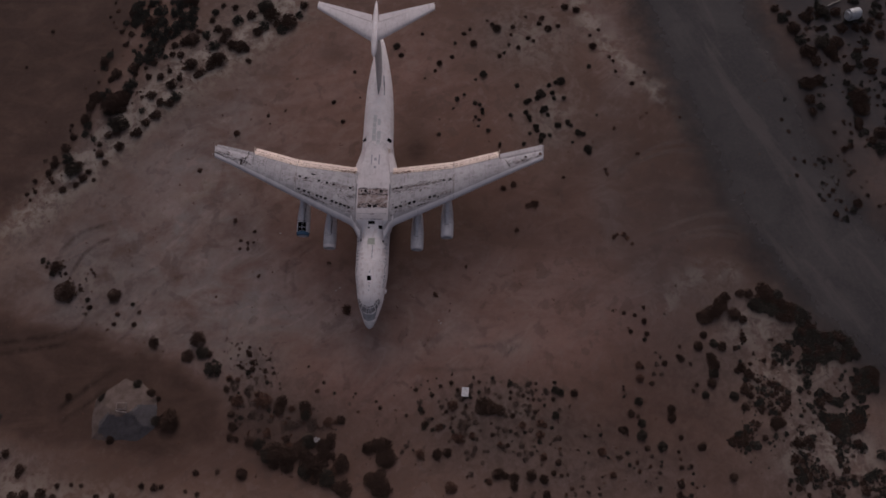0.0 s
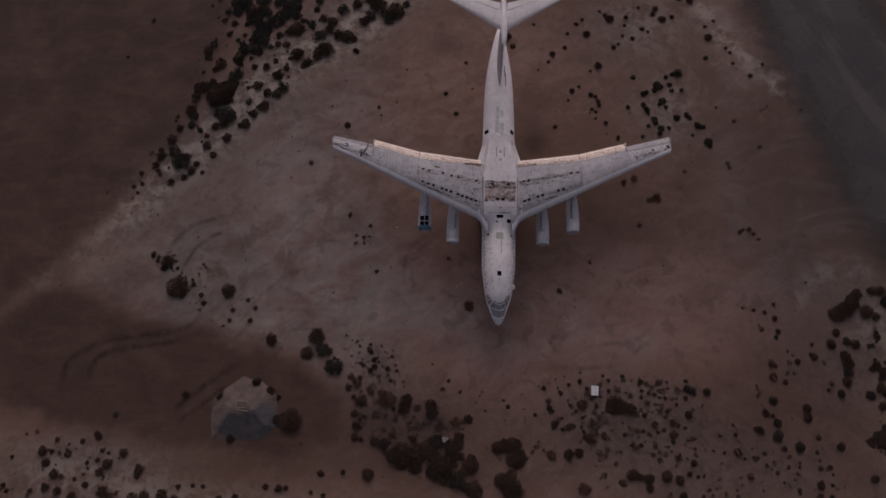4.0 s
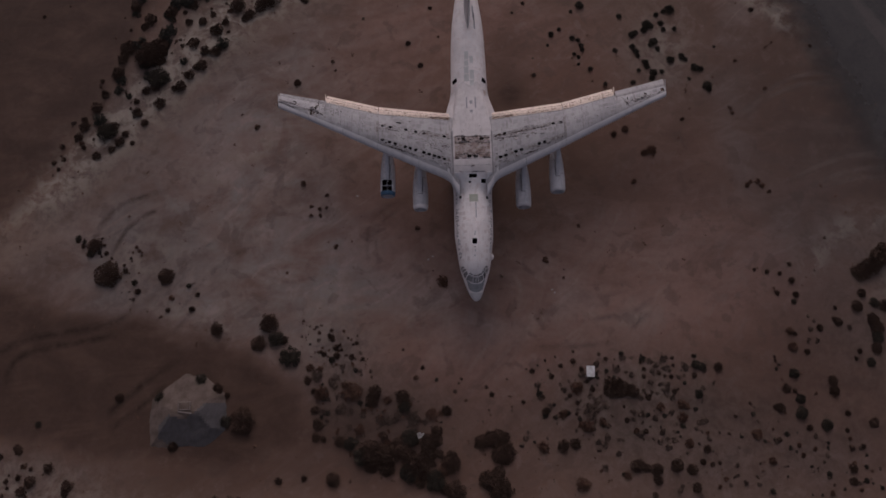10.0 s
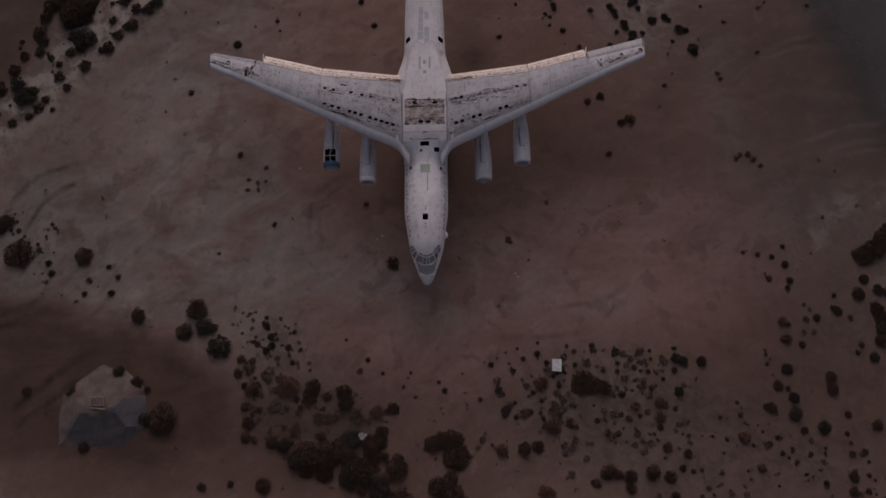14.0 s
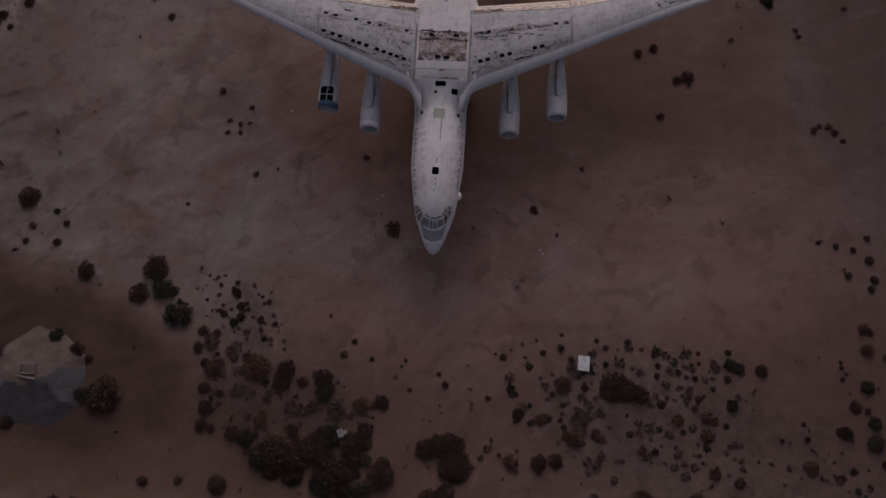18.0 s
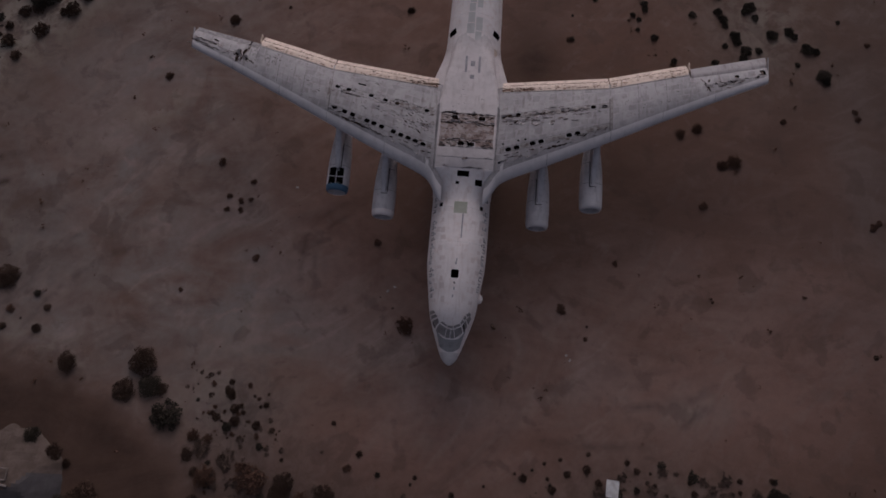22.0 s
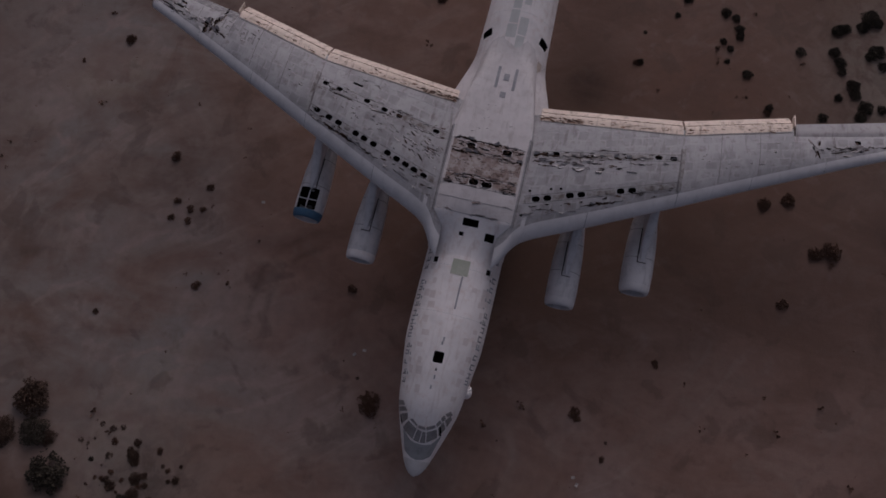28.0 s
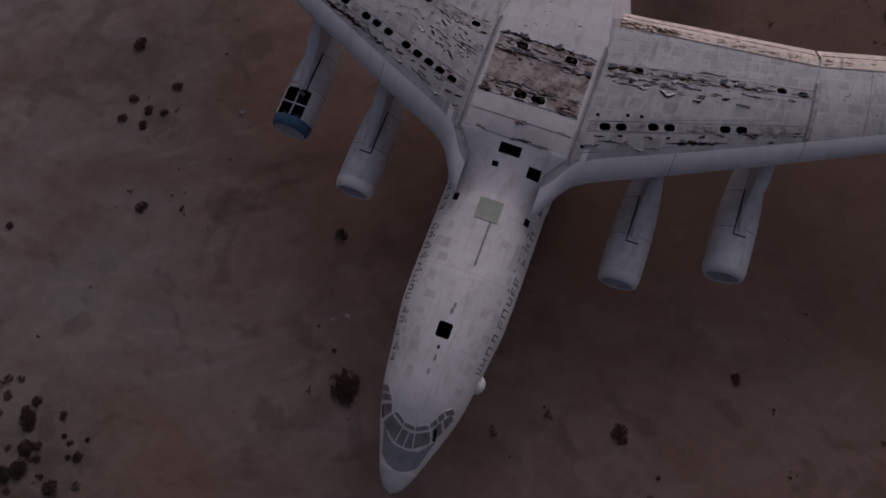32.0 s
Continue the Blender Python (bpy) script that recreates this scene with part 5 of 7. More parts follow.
# long ragged rips along the spar joints: a dark irregular gap with a pale lip standing up along it
def ragged(parent, x0, y0, x1, y1, width, cover, seed):
    length = math.hypot(x1 - x0, y1 - y0)
    width, count = width * 1.1, int(length / 0.045)
    c, s_ = (x1 - x0) / length, (y1 - y0) / length
    v_, f_, m_ = [], [], []
    open_, rnd = [], random.Random(seed)
    for i in range(count + 1):
        d = length * i / count
        big = noise.noise((d * 0.55, seed * 3.3, 0.0)) + 0.45 * noise.noise((d * 2.1, seed * 1.7, 5.0)) - 0.35 + 0.9 * cover
        open_.append(max(0.0, big) * width * (0.65 + 1.3 * abs(noise.noise((d * 2.0, seed, 9.0)))) * rnd.uniform(0.7, 1.3))
    for mat, lo, hi, up in ((1, -0.62, 0.75, 0.004), (2, -0.30, 0.40, 0.007), (0, 0.42, 1.25, None)):
        prev = None
        for i, w in enumerate(open_):
            if w < 0.008 or (mat == 0 and noise.noise((i * 0.11, seed * 2.0, 4.0)) < 0.0):
                prev = None
                continue
            d = length * i / count
            bend = 0.16 * noise.noise((d * 0.9, seed * 5.0, 2.0)) + 0.09 * noise.noise((d * 4.0, seed, 3.0)) + 0.05 * noise.noise((d * 11.0, seed, 7.0))
            pair = []
            for e, h in ((lo, 0.008), (hi, up if up else 0.02 + 0.5 * w)):
                off = bend + e * min(w, 0.32)
                pair.append(wing_top(x0 + c * d - s_ * off, y0 + s_ * d + c * off, h))
            v_ += pair
            if prev is not None:
                o = len(v_)
                f_.append((o - 4, o - 3, o - 1, o - 2))
                m_.append(mat)
            prev = i
    me = mesh_of("ripped_seam", v_, f_, [M_PEEL, M_SPAR, M_DARK])
    me.polygons.foreach_set("material_index", m_)
    part_mesh("ripped_seam", me, parent, "ragged rip with lifted pale lip")["kind"] = "stuff"


for k, (y, w, cover) in enumerate(((17.36, 0.16, 0.75), (17.98, 0.16, 0.7), (19.46, 0.18, 0.8), (20.26, 0.18, 0.75), (16.46, 0.09, 0.22), (15.64, 0.09, 0.25), (18.75, 0.10, 0.25))):
    ragged(centre, -2.22, y, 2.22, y, w, cover, 31 + k)
for k, (xa, ya, xb, yb, w, cover) in enumerate(((-11.6, 20.0, -2.8, 16.32, 0.20, 0.62), (-11.7, 22.05, -2.8, 19.98, 0.16, 0.42), (-11.7, 22.72, -2.8, 20.72, 0.16, 0.36), (-6.2, 19.9, -2.8, 18.75, 0.12, 0.4), (-24.6, 26.35, -18.9, 24.35, 0.14, 0.5), (-9.0, 23.2, -7.2, 22.7, 0.22, 0.3), (-20.2, 24.4, -19.7, 26.0, 0.28, 0.8))):
    ragged(wings[-1], xa, ya, xb, yb, w, cover, 51 + k)
for k, (xa, ya, xb, yb, w, cover) in enumerate(((2.8, 16.5, 10.6, 19.38, 0.18, 0.5), (2.8, 20.30, 11.7, 22.25, 0.26, 0.55), (2.8, 19.85, 11.4, 21.75, 0.16, 0.5), (2.8, 20.8, 11.7, 22.75, 0.14, 0.3), (20.2, 25.0, 24.9, 26.5, 0.16, 0.6), (20.0, 24.5, 20.4, 25.9, 0.22, 0.7))):
    ragged(wings[1], xa, ya, xb, yb, w, cover, 71 + k)
for k, (xa, ya, xb, yb, w, cover) in enumerate(((-24.7, 26.75, -22.4, 25.95, 0.16, 0.8), (-24.7, 26.15, -22.6, 25.45, 0.14, 0.75), (-24.2, 25.75, -21.2, 24.75, 0.12, 0.6), (-20.6, 24.3, -20.3, 25.6, 0.30, 0.9), (-20.7, 25.2, -19.5, 24.6, 0.24, 0.8))):
    ragged(wings[-1], xa, ya, xb, yb, w, cover, 91 + k)
for s in (-1, 1):
    # rust and flaked paint along the flap shrouds, worst near the root
    torn_skin(wings[s], [(s * 2.8, wing_te(2.8) - 0.2, s * 11.7, wing_te(11.7) - 0.2, 46, 0.10, 0.75), (s * 2.8, wing_te(2.8) - 0.2, s * 5.2, wing_te(5.2) - 0.2, 44, 0.12, 1.0), (s * 12.0, wing_te(12.0) - 0.2, s * 18.5, wing_te(18.5) - 0.2, 30, 0.10, 0.75)], 15 + s, "flaked paint and rust along the flap shroud", 0.022, (M_FLAP, M_RUST, M_SPAR))


# skin plates peeled off their rivets and curled up, over bare primer and shadow painted dark
HOLES = left_holes + left_rear + right_holes + right_rear + [(-1.08, 19.92), (1.17, 19.92), (-0.42, 17.62), (0.39, 17.62)]


def lifted_skin(parent, rows, seed, skin=M_PEEL):
    rnd = random.Random(seed)
    v_, f_, m_ = [], [], []
    for x0, y0, x1, y1, count, spread, size in rows:
        for _ in range(int(count * 0.62)):
            k = rnd.random()
            x, y = x0 + (x1 - x0) * k, y0 + (y1 - y0) * k + rnd.gauss(0, spread)
            if any(math.hypot(x - hx, y - hy) < 0.42 for hx, hy in HOLES):
                continue
            long_, deep, lift = rnd.uniform(0.22, 0.75) * size, rnd.uniform(0.07, 0.20) * size, rnd.uniform(0.01, 0.055) * size
            turn, side, shape = math.atan2(y1 - y0, x1 - x0) + rnd.gauss(0, 0.10), rnd.choice((-1, -1, 1)), rnd.uniform(0, 90)
            c, s_ = math.cos(turn), math.sin(turn)
            for mat, cols, levels in ((rnd.choice((1, 1, 2)), 7, (-0.12, 1.18)), (0, 7, (0.0, 0.4, 0.75, 1.0))):
                o = len(v_)
                for i in range(cols):
                    u = i / (cols - 1) - 0.5
                    reach = deep * max(0.12, 0.75 + 0.9 * noise.noise((u * 3.1, shape, mat * 0.3))) * (1 - 2.2 * u * u)
                    for v in levels:
                        a, b = long_ * u, -side * v * reach
                        h = 0.006 if mat else 0.012 + lift * v * v
                        v_.append(wing_top(x + c * a - s_ * b, y + s_ * a + c * b, h))
                w = len(levels)
                for i in range(cols - 1):
                    for j in range(w - 1):
                        q = o + w * i + j
                        f_.append((q, q + w, q + w + 1, q + 1))
                        m_.append(mat)
    me = mesh_of("lifted_skin", v_, f_, [skin, M_SPAR, M_DARK], False)
    me.polygons.foreach_set("material_index", m_)
    part_mesh("lifted_skin", me, parent, "peeled skin plates curling up over bare primer and painted shadow")["kind"] = "stuff"


lifted_skin(wings[1], [(2.9, 20.15, 11.5, 22.05, 34, 0.22, 1.0), (2.9, 16.25, 10.6, 19.1, 14, 0.06, 0.8), (3.0, 19.6, 5.0, 20.2, 12, 0.25, 0.8), (5.0, 20.0, 9.0, 20.9, 10, 0.12, 1.0), (12.5, 21.5, 18.0, 24.0, 8, 0.6, 0.6), (20.0, 24.9, 24.8, 26.4, 14, 0.15, 0.9)], 41)
lifted_skin(wings[-1], [(-11.5, 19.9, -2.9, 16.25, 18, 0.08, 0.85), (-6.2, 20.3, -2.9, 18.7, 30, 0.45, 0.7), (-11.5, 22.3, -2.9, 20.3, 22, 0.25, 0.8), (-11.3, 21.4, -6.5, 19.8, 12, 0.5, 0.6), (-24.6, 26.4, -19.0, 24.4, 20, 0.25, 0.9), (-18.0, 24.2, -12.5, 22.0, 10, 0.6, 0.5)], 42)
lifted_skin(centre, [(-2.1, 17.45, 2.1, 17.45, 10, 0.06, 0.8), (-2.1, 18.0, 2.1, 18.0, 9, 0.06, 0.8), (-2.1, 19.45, 2.1, 19.45, 9, 0.06, 0.8), (-2.1, 20.15, 2.1, 20.15, 10, 0.08, 0.8), (-2.0, 16.46, 2.0, 16.46, 4, 0.03, 0.6), (-2.0, 15.64, 2.0, 15.64, 5, 0.03, 0.6)], 43, M_STAIN)
# a faded marking on the wing, as plain bars
for k in range(5):
    x = -16.9 - 0.62 * k
    y = 24.12 + 0.36 * (abs(x) - 16.9)
    for dx, dy, w, h in (((0.0, 0.0, 0.10, 0.78), (0.14, 0.70, 0.30, 0.09), (0.14, 0.30, 0.26, 0.09), (0.36, 0.05, 0.09, 0.30)) if k != 2 else ((0.05, 0.36, 0.34, 0.10),)):
        on_wing("marking_bar", wings[-1], [(x - dx, y + dy + 0.36 * dx), (x - dx - w, y + dy + 0.36 * (dx + w)), (x - dx - w, y + dy + h + 0.36 * (dx + w)), (x - dx, y + dy + h + 0.36 * dx)], M_FADED, 0.006, "", 3, 4)


# ---- engines ----
def engine(x, front, opened, paint_, label):
    z, length = 3.35, 6.6
    prof = [(0.0, 0.76), (0.03, 0.84), (0.12, 0.90), (0.5, 0.96), (1.4, 0.98), (3.0, 0.95), (4.4, 0.84), (5.8, 0.66), (length, 0.56)]
    ring = lambda y, r: [(x + r * math.cos(a), front + y, z + r * math.sin(a)) for a in np.linspace(0, 2 * math.pi, 28, endpoint=False)]
    ys = [0, 0.03, 0.08, 0.2, 0.5, 1.0, 1.6, 2.4, 3.2, 4.0, 4.8, 5.6, length]
    outer = [ring(y, glide([p[0] for p in prof], [p[1] for p in prof], y)) for y in ys]
    inner = [ring(y, 0.70 - 0.05 * y) for y in (0.05, 0.5, 1.0)]
    v_, f_ = loft(inner[::-1] + outer)
    me = fixed_normals(mesh_of("nacelle", v_, f_, [M_NACELLE, M_DARK], True))
    nac = part_mesh("nacelle", me, jet, label)
    if opened:
        cut_ = ([], [])
        prism(cut_, rounded(x - 0.05, front + 1.25, 1.25, 1.45, 0.06), z + 0.25, z + 1.3)
        carve(nac, mesh_of("cutter", *cut_, M_DARK))
        for dx, dy, w, l in ((-0.05, 1.25, 0.07, 1.45), (-0.05, 1.22, 1.25, 0.07)):
            bm = bmesh.new()
            box(bm, (x + dx, front + dy, z + 0.78), (w, l, 0.08), bevel=0.02)
            part("cowl_frame", bm, M_NACELLE, nac, "exposed cowl frame bar")
    v2, f2 = loft([ring(y, glide([p[0] for p in prof], [p[1] for p in prof], y) + 0.012) for y in (0.0, 0.03, 0.12, 0.3, 0.52)], caps=False)
    part_mesh("intake_ring", fixed_normals(mesh_of("intake_ring", v2, f2, paint_, True)), nac, "intake lip ring")
    bm = bmesh.new()
    tube(bm, (x, front + 0.95, z), (x, front + 1.0, z), 0.66, sides=24)
    part("fan_disc", bm, M_DARK, nac)
    bm = bmesh.new()
    tube(bm, (x, front + 0.55, z), (x, front + 0.98, z), 0.05, 0.2, 16)
    part("spinner", bm, M_STEEL, nac)
    bm = bmesh.new()
    tube(bm, (x, front + length - 0.1, z), (x, front + length + 0.5, z), 0.53, 0.42, 24)
    part("exhaust", bm, M_STEEL, nac, "dull steel exhaust nozzle")
    for k in (2.2, 4.1):
        v2, f2 = loft([ring(k + d, glide([p[0] for p in prof], [p[1] for p in prof], k + d) + 0.006) for d in (0, 0.03)], caps=False)
        part_mesh("cowl_seam", mesh_of("cowl_seam", v2, f2, M_SEAM), nac)
    inb = x - math.copysign(0.31, x)
    bm = bmesh.new()
    box(bm, (inb, front + 3.0, z + 0.93), (0.045, 2.3, 0.05))
    box(bm, ((inb + x) / 2 + math.copysign(0.12, x), front + 1.86, z + 0.975), (0.55, 0.045, 0.04))
    part("cowl_gap", bm, M_DARK, nac, "dark open cowl joint")
    # pylon: a long fairing on the nacelle's crown, running up into the wing
    rings = []
    for y, w, h in ((1.9, 0.05, 0.92), (2.05, 0.16, 1.02), (2.6, 0.25, 1.16), (3.4, 0.27, 1.55), (4.3, 0.28, 2.1), (5.5, 0.27, 2.4), (7.0, 0.2, 2.4), (8.0, 0.04, 2.4)):
        y_ = front + y
        rings.append([(x - w, y_, z + 0.3), (x - w, y_, z + h - 0.1), (x - w * 0.6, y_, z + h), (x + w * 0.6, y_, z + h), (x + w, y_, z + h - 0.1), (x + w, y_, z + 0.3)])
    v2, f2 = loft(rings)
    part_mesh("pylon", fixed_normals(mesh_of("pylon", v2, f2, M_NACELLE, True)), nac, "grey engine pylon")


engine(-10.85, 13.95, True, M_BLUE, "faded engine nacelle with an open cowl and blue intake")
engine(-6.67, 12.05, False, M_HULL, "faded grey engine nacelle")
engine(6.52, 12.05, False, M_SLAT, "faded grey engine nacelle")
engine(11.0, 14.0, False, M_SLAT, "faded grey engine nacelle with bluish patches")

# ---- tail ----
rings = []
for s in np.linspace(0, 1, 9):
    z = 6.2 + 7.5 * s
    a, b, w = 35.6 + 4.6 * s ** 0.9, 45.0 + 1.1 * s, 0.42 - 0.14 * s
    rings.append([(w * math.sin(math.pi * min(1, k / 8) ** 0.8), a + (b - a) * k / 8, z) for k in range(9)] + [(-w * math.sin(math.pi * min(1, k / 8) ** 0.8), a + (b - a) * k / 8, z) for k in range(7, 0, -1)])
v_, f_ = loft(rings)
fin = part_mesh("tail_fin", fixed_normals(mesh_of("tail_fin", v_, f_, M_FIN, True)), jet, "tall grey-white tail fin")
rings = []
for s in np.linspace(0, 1, 14):
    r = max(0.03, (math.sin(math.pi * s ** 0.75)) ** 0.6) * 0.52
    rings.append([(r * math.cos(a), 38.0 + 9.6 * s, 13.75 + r * 0.9 * math.sin(a)) for a in np.linspace(0, 2 * math.pi, 18, endpoint=False)])
v_, f_ = loft(rings)
part_mesh("tail_bullet", fixed_normals(mesh_of("tail_bullet", v_, f_, M_HULL, True)), fin, "white bullet fairing on top of the fin")
for s in (-1, 1):
    def sect(x, f0, f1, lift=1.0, hinge=0.0):
        k = (x - 0.4) / 8.3
        le, te, t = 40.6 + 5.5 * k, 45.05 + 2.3 * k, 0.42 - 0.26 * k
        us = np.linspace(f0, f1, 9)
        top = [(s * x, le + u * (te - le), 13.85 - 0.01 * x + t * 1.3 * math.sqrt(u) * (1.02 - u)) for u in us]
        return top + [(s * x, le + u * (te - le), 13.80 - 0.01 * x - t * 0.9 * math.sqrt(u) * (1.02 - u)) for u in us[::-1]]
    v_, f_ = loft([sect(x, 0.0, 0.70) for x in np.linspace(0.4, 8.7, 12)])
    stab = part_mesh("tailplane", fixed_normals(mesh_of("tailplane", v_, f_, M_BACK, True)), fin, "swept white tailplane")
    v_, f_ = loft([sect(x, 0.72, 1.0) for x in np.linspace(0.5, 8.6, 12)])
    part_mesh("elevator", fixed_normals(mesh_of("elevator", v_, f_, M_BACK, True)), stab)

jet.matrix_basis = pose(0, 0, 0, 0, 0, -0.15) @ jet.matrix_basis

# ---- things on the ground ----
mound = thing("bunker_mound", (-36.0, -12.3, 0), "low pale concrete bunker mound with a hatch frame on top", "bunker")
bm = bmesh.new()


def mound_height(x, y):
    wob = 0.2 * noise.noise((x * 0.35, y * 0.35, 8.0))
    h = min(1.25, 0.31 * (-8.1 - y + wob), 0.36 * (y + 16.0 + wob), 0.5 * (x + 40.3 + wob), 0.5 * (-31.7 - x + wob),
            0.50 * ((-8.6 - y) * 0.8 - (x + 37.5) * -0.6), 0.52 * ((-9.4 - y) * 0.75 + (-32.6 - x) * 0.66), 0.6 * ((y + 14.5) * 0.75 + (-31.8 - x) * 0.66))
    return 0.68 * h + 0.05 * noise.noise((x * 1.5, y * 1.5, 2.0))


grid = [[bm.verts.new((x, y, max(-0.25, mound_height(x, y)))) for y in np.arange(-17.2, -7.0, 0.3)] for x in np.arange(-41.8, -30.4, 0.3)]
for r0, r1 in zip(grid, grid[1:]):
    for k in range(len(r0) - 1):
        if max(v.co.z for v in (r0[k], r1[k], r1[k + 1], r0[k + 1])) > -0.24:
            bm.faces.new((r0[k], r1[k], r1[k + 1], r0[k + 1]))
bmesh.ops.delete(bm, geom=[v for v in bm.verts if not v.link_faces], context="VERTS")
slope = part("earth_slope", bm, M_DUST, mound, "sand-covered slopes with a grey concrete face, its shade in the colour")
slope.data.materials.append(M_CONCRETE)
# the south face takes a darker grey that holds its shade in the colour
SHADED_FACE = [(-39.6, -13.9), (-38.1, -12.6), (-35.9, -13.0), (-34.2, -11.5), (-31.0, -11.0), (-30.6, -13.3), (-32.5, -17.0), (-36.4, -17.4), (-39.4, -15.2)]
for face in slope.data.polygons:
    wob = 0.25 * noise.noise(face.center * 0.9)
    face.material_index = int(inside(SHADED_FACE, face.center.x + wob, face.center.y + wob))
bm = bmesh.new()
for c, size in (((-36.2, -11.0, 0.86), (1.5, 0.09, 0.12)), ((-36.2, -11.9, 0.86), (1.5, 0.09, 0.12)), ((-36.9, -11.45, 0.86), (0.09, 0.82, 0.12)), ((-35.5, -11.45, 0.86), (0.09, 0.82, 0.12))):
    box(bm, c, size, bevel=0.02)
part("hatch_frame", bm, M_LEDGE, mound, "square hatch frame")
bm = bmesh.new()
box(bm, (-36.1, -12.25, 0.87), (1.7, 0.16, 0.14), pose(0, 0, 0, 0, 0, -8), 0.03)
part("ledge", bm, M_LEDGE, mound, "pale slab ledge")

sheet = thing("metal_sheet", (14.05, -8.6, 0), "white corrugated metal sheet propped on blocks among shrubs", "metal sheet")
prop = Matrix.Translation((14.05, -8.6, 0.34)) @ pose(0, 0, 0, -5, 0, -5)
us, vs = np.linspace(-0.52, 0.52, 41), np.linspace(-0.68, 0.68, 4)
v_, f_ = slab(lambda u, v, h: tuple(prop @ Vector((u, v, h + 0.022 * math.cos(u * 42)))), us, vs, 0.01)
part_mesh("corrugated_panel", fixed_normals(mesh_of("corrugated_panel", v_, f_, M_SHEET)), sheet)
for x, y in ((-0.4, -0.55), (0.4, -0.55), (0.0, 0.55)):
    bm = bmesh.new()
    p = prop @ Vector((x, y, 0))
    box(bm, (p.x, p.y, p.z / 2 - 0.03), (0.2, 0.2, p.z - 0.01), bevel=0.02)
    part("block", bm, M_CONCRETE, sheet)

board = thing("broken_board", (-7.3, -15.7, 0), "pale broken board lying among shrubs", "board")
bm = bmesh.new()
box(bm, (-7.4, -15.7, 0.75), (0.5, 0.7, 0.05), pose(0, 0, 0, 12, 6, 20), 0.01)
box(bm, (-7.0, -15.6, 0.70), (0.35, 0.3, 0.05), pose(0, 0, 0, 10, 4, 24), 0.01)
part("plank", bm, M_BOARD, board)
bm = bmesh.new()
for x, y in ((-7.6, -15.5), (-7.2, -15.9)):
    box(bm, (x, y, 0.35), (0.06, 0.06, 0.75))
part("post", bm, M_TWIG, board)

for x, y, turn in ((10.0, 1.9, 20), (10.3, 1.5, 70), (-5.3, 6.7, 10), (-5.9, 6.3, 50), (-15.2, 15.3, 5)):
    scrap = thing("paper_scrap", (x, y, 0), "crumpled dusty white scrap lying on bare ground", "litter", "white scraps")
    bm = bmesh.new()
    bmesh.ops.create_grid(bm, x_segments=5, y_segments=4, size=1, matrix=Matrix.Translation((x, y, 0.06)) @ pose(0, 0, 0, 0, 0, turn) @ Matrix.Diagonal((0.13, 0.09, 1, 1)))
    for v in bm.verts:
        v.co.z += 0.07 * noise.noise(v.co * 7)
    bmesh.ops.solidify(bm, geom=bm.faces[:], thickness=0.012)
    part("sheet", bm, M_BOARD, scrap)

tank = thing("water_tank", (79.1, 54.8, 0), "white plastic water tank lying beside dark scrub", "tank")
bm = bmesh.new()
m = Matrix.Translation((79.1, 54.8, 0.95)) @ pose(0, 0, 0, 90, 0, -75) @ Matrix.Diagonal((0.95, 0.95, 1, 1))
bmesh.ops.create_cone(bm, cap_ends=True, segments=24, radius1=1, radius2=1, depth=2.3, matrix=m)
bmesh.ops.bevel(bm, geom=[e for e in bm.edges if e.calc_face_angle(0) > 1.0], offset=0.3, segments=4, affect="EDGES")
part("shell", bm, M_TANK, tank, smooth=True)
for k in (-0.6, 0.0, 0.6):
    bm = bmesh.new()
    m = Matrix.Translation((79.1 + k * 0.97, 54.8 + k * 0.26, 0.95)) @ pose(0, 0, 0, 90, 0, -75) @ Matrix.Diagonal((0.98, 0.98, 1, 1))
    bmesh.ops.create_cone(bm, cap_ends=True, segments=24, radius1=1, radius2=1, depth=0.12, matrix=m)
    part("hoop", bm, M_TANK, tank)


pipe = thing("steel_pipe", (76.8, 57.5, 0), "pale steel pipe lying by the water tank", "pipe")
bm = bmesh.new()
tube(bm, (75.6, 56.9, 0.12), (78.0, 58.2, 0.12), 0.10)
part("tube", bm, M_STEEL, pipe)


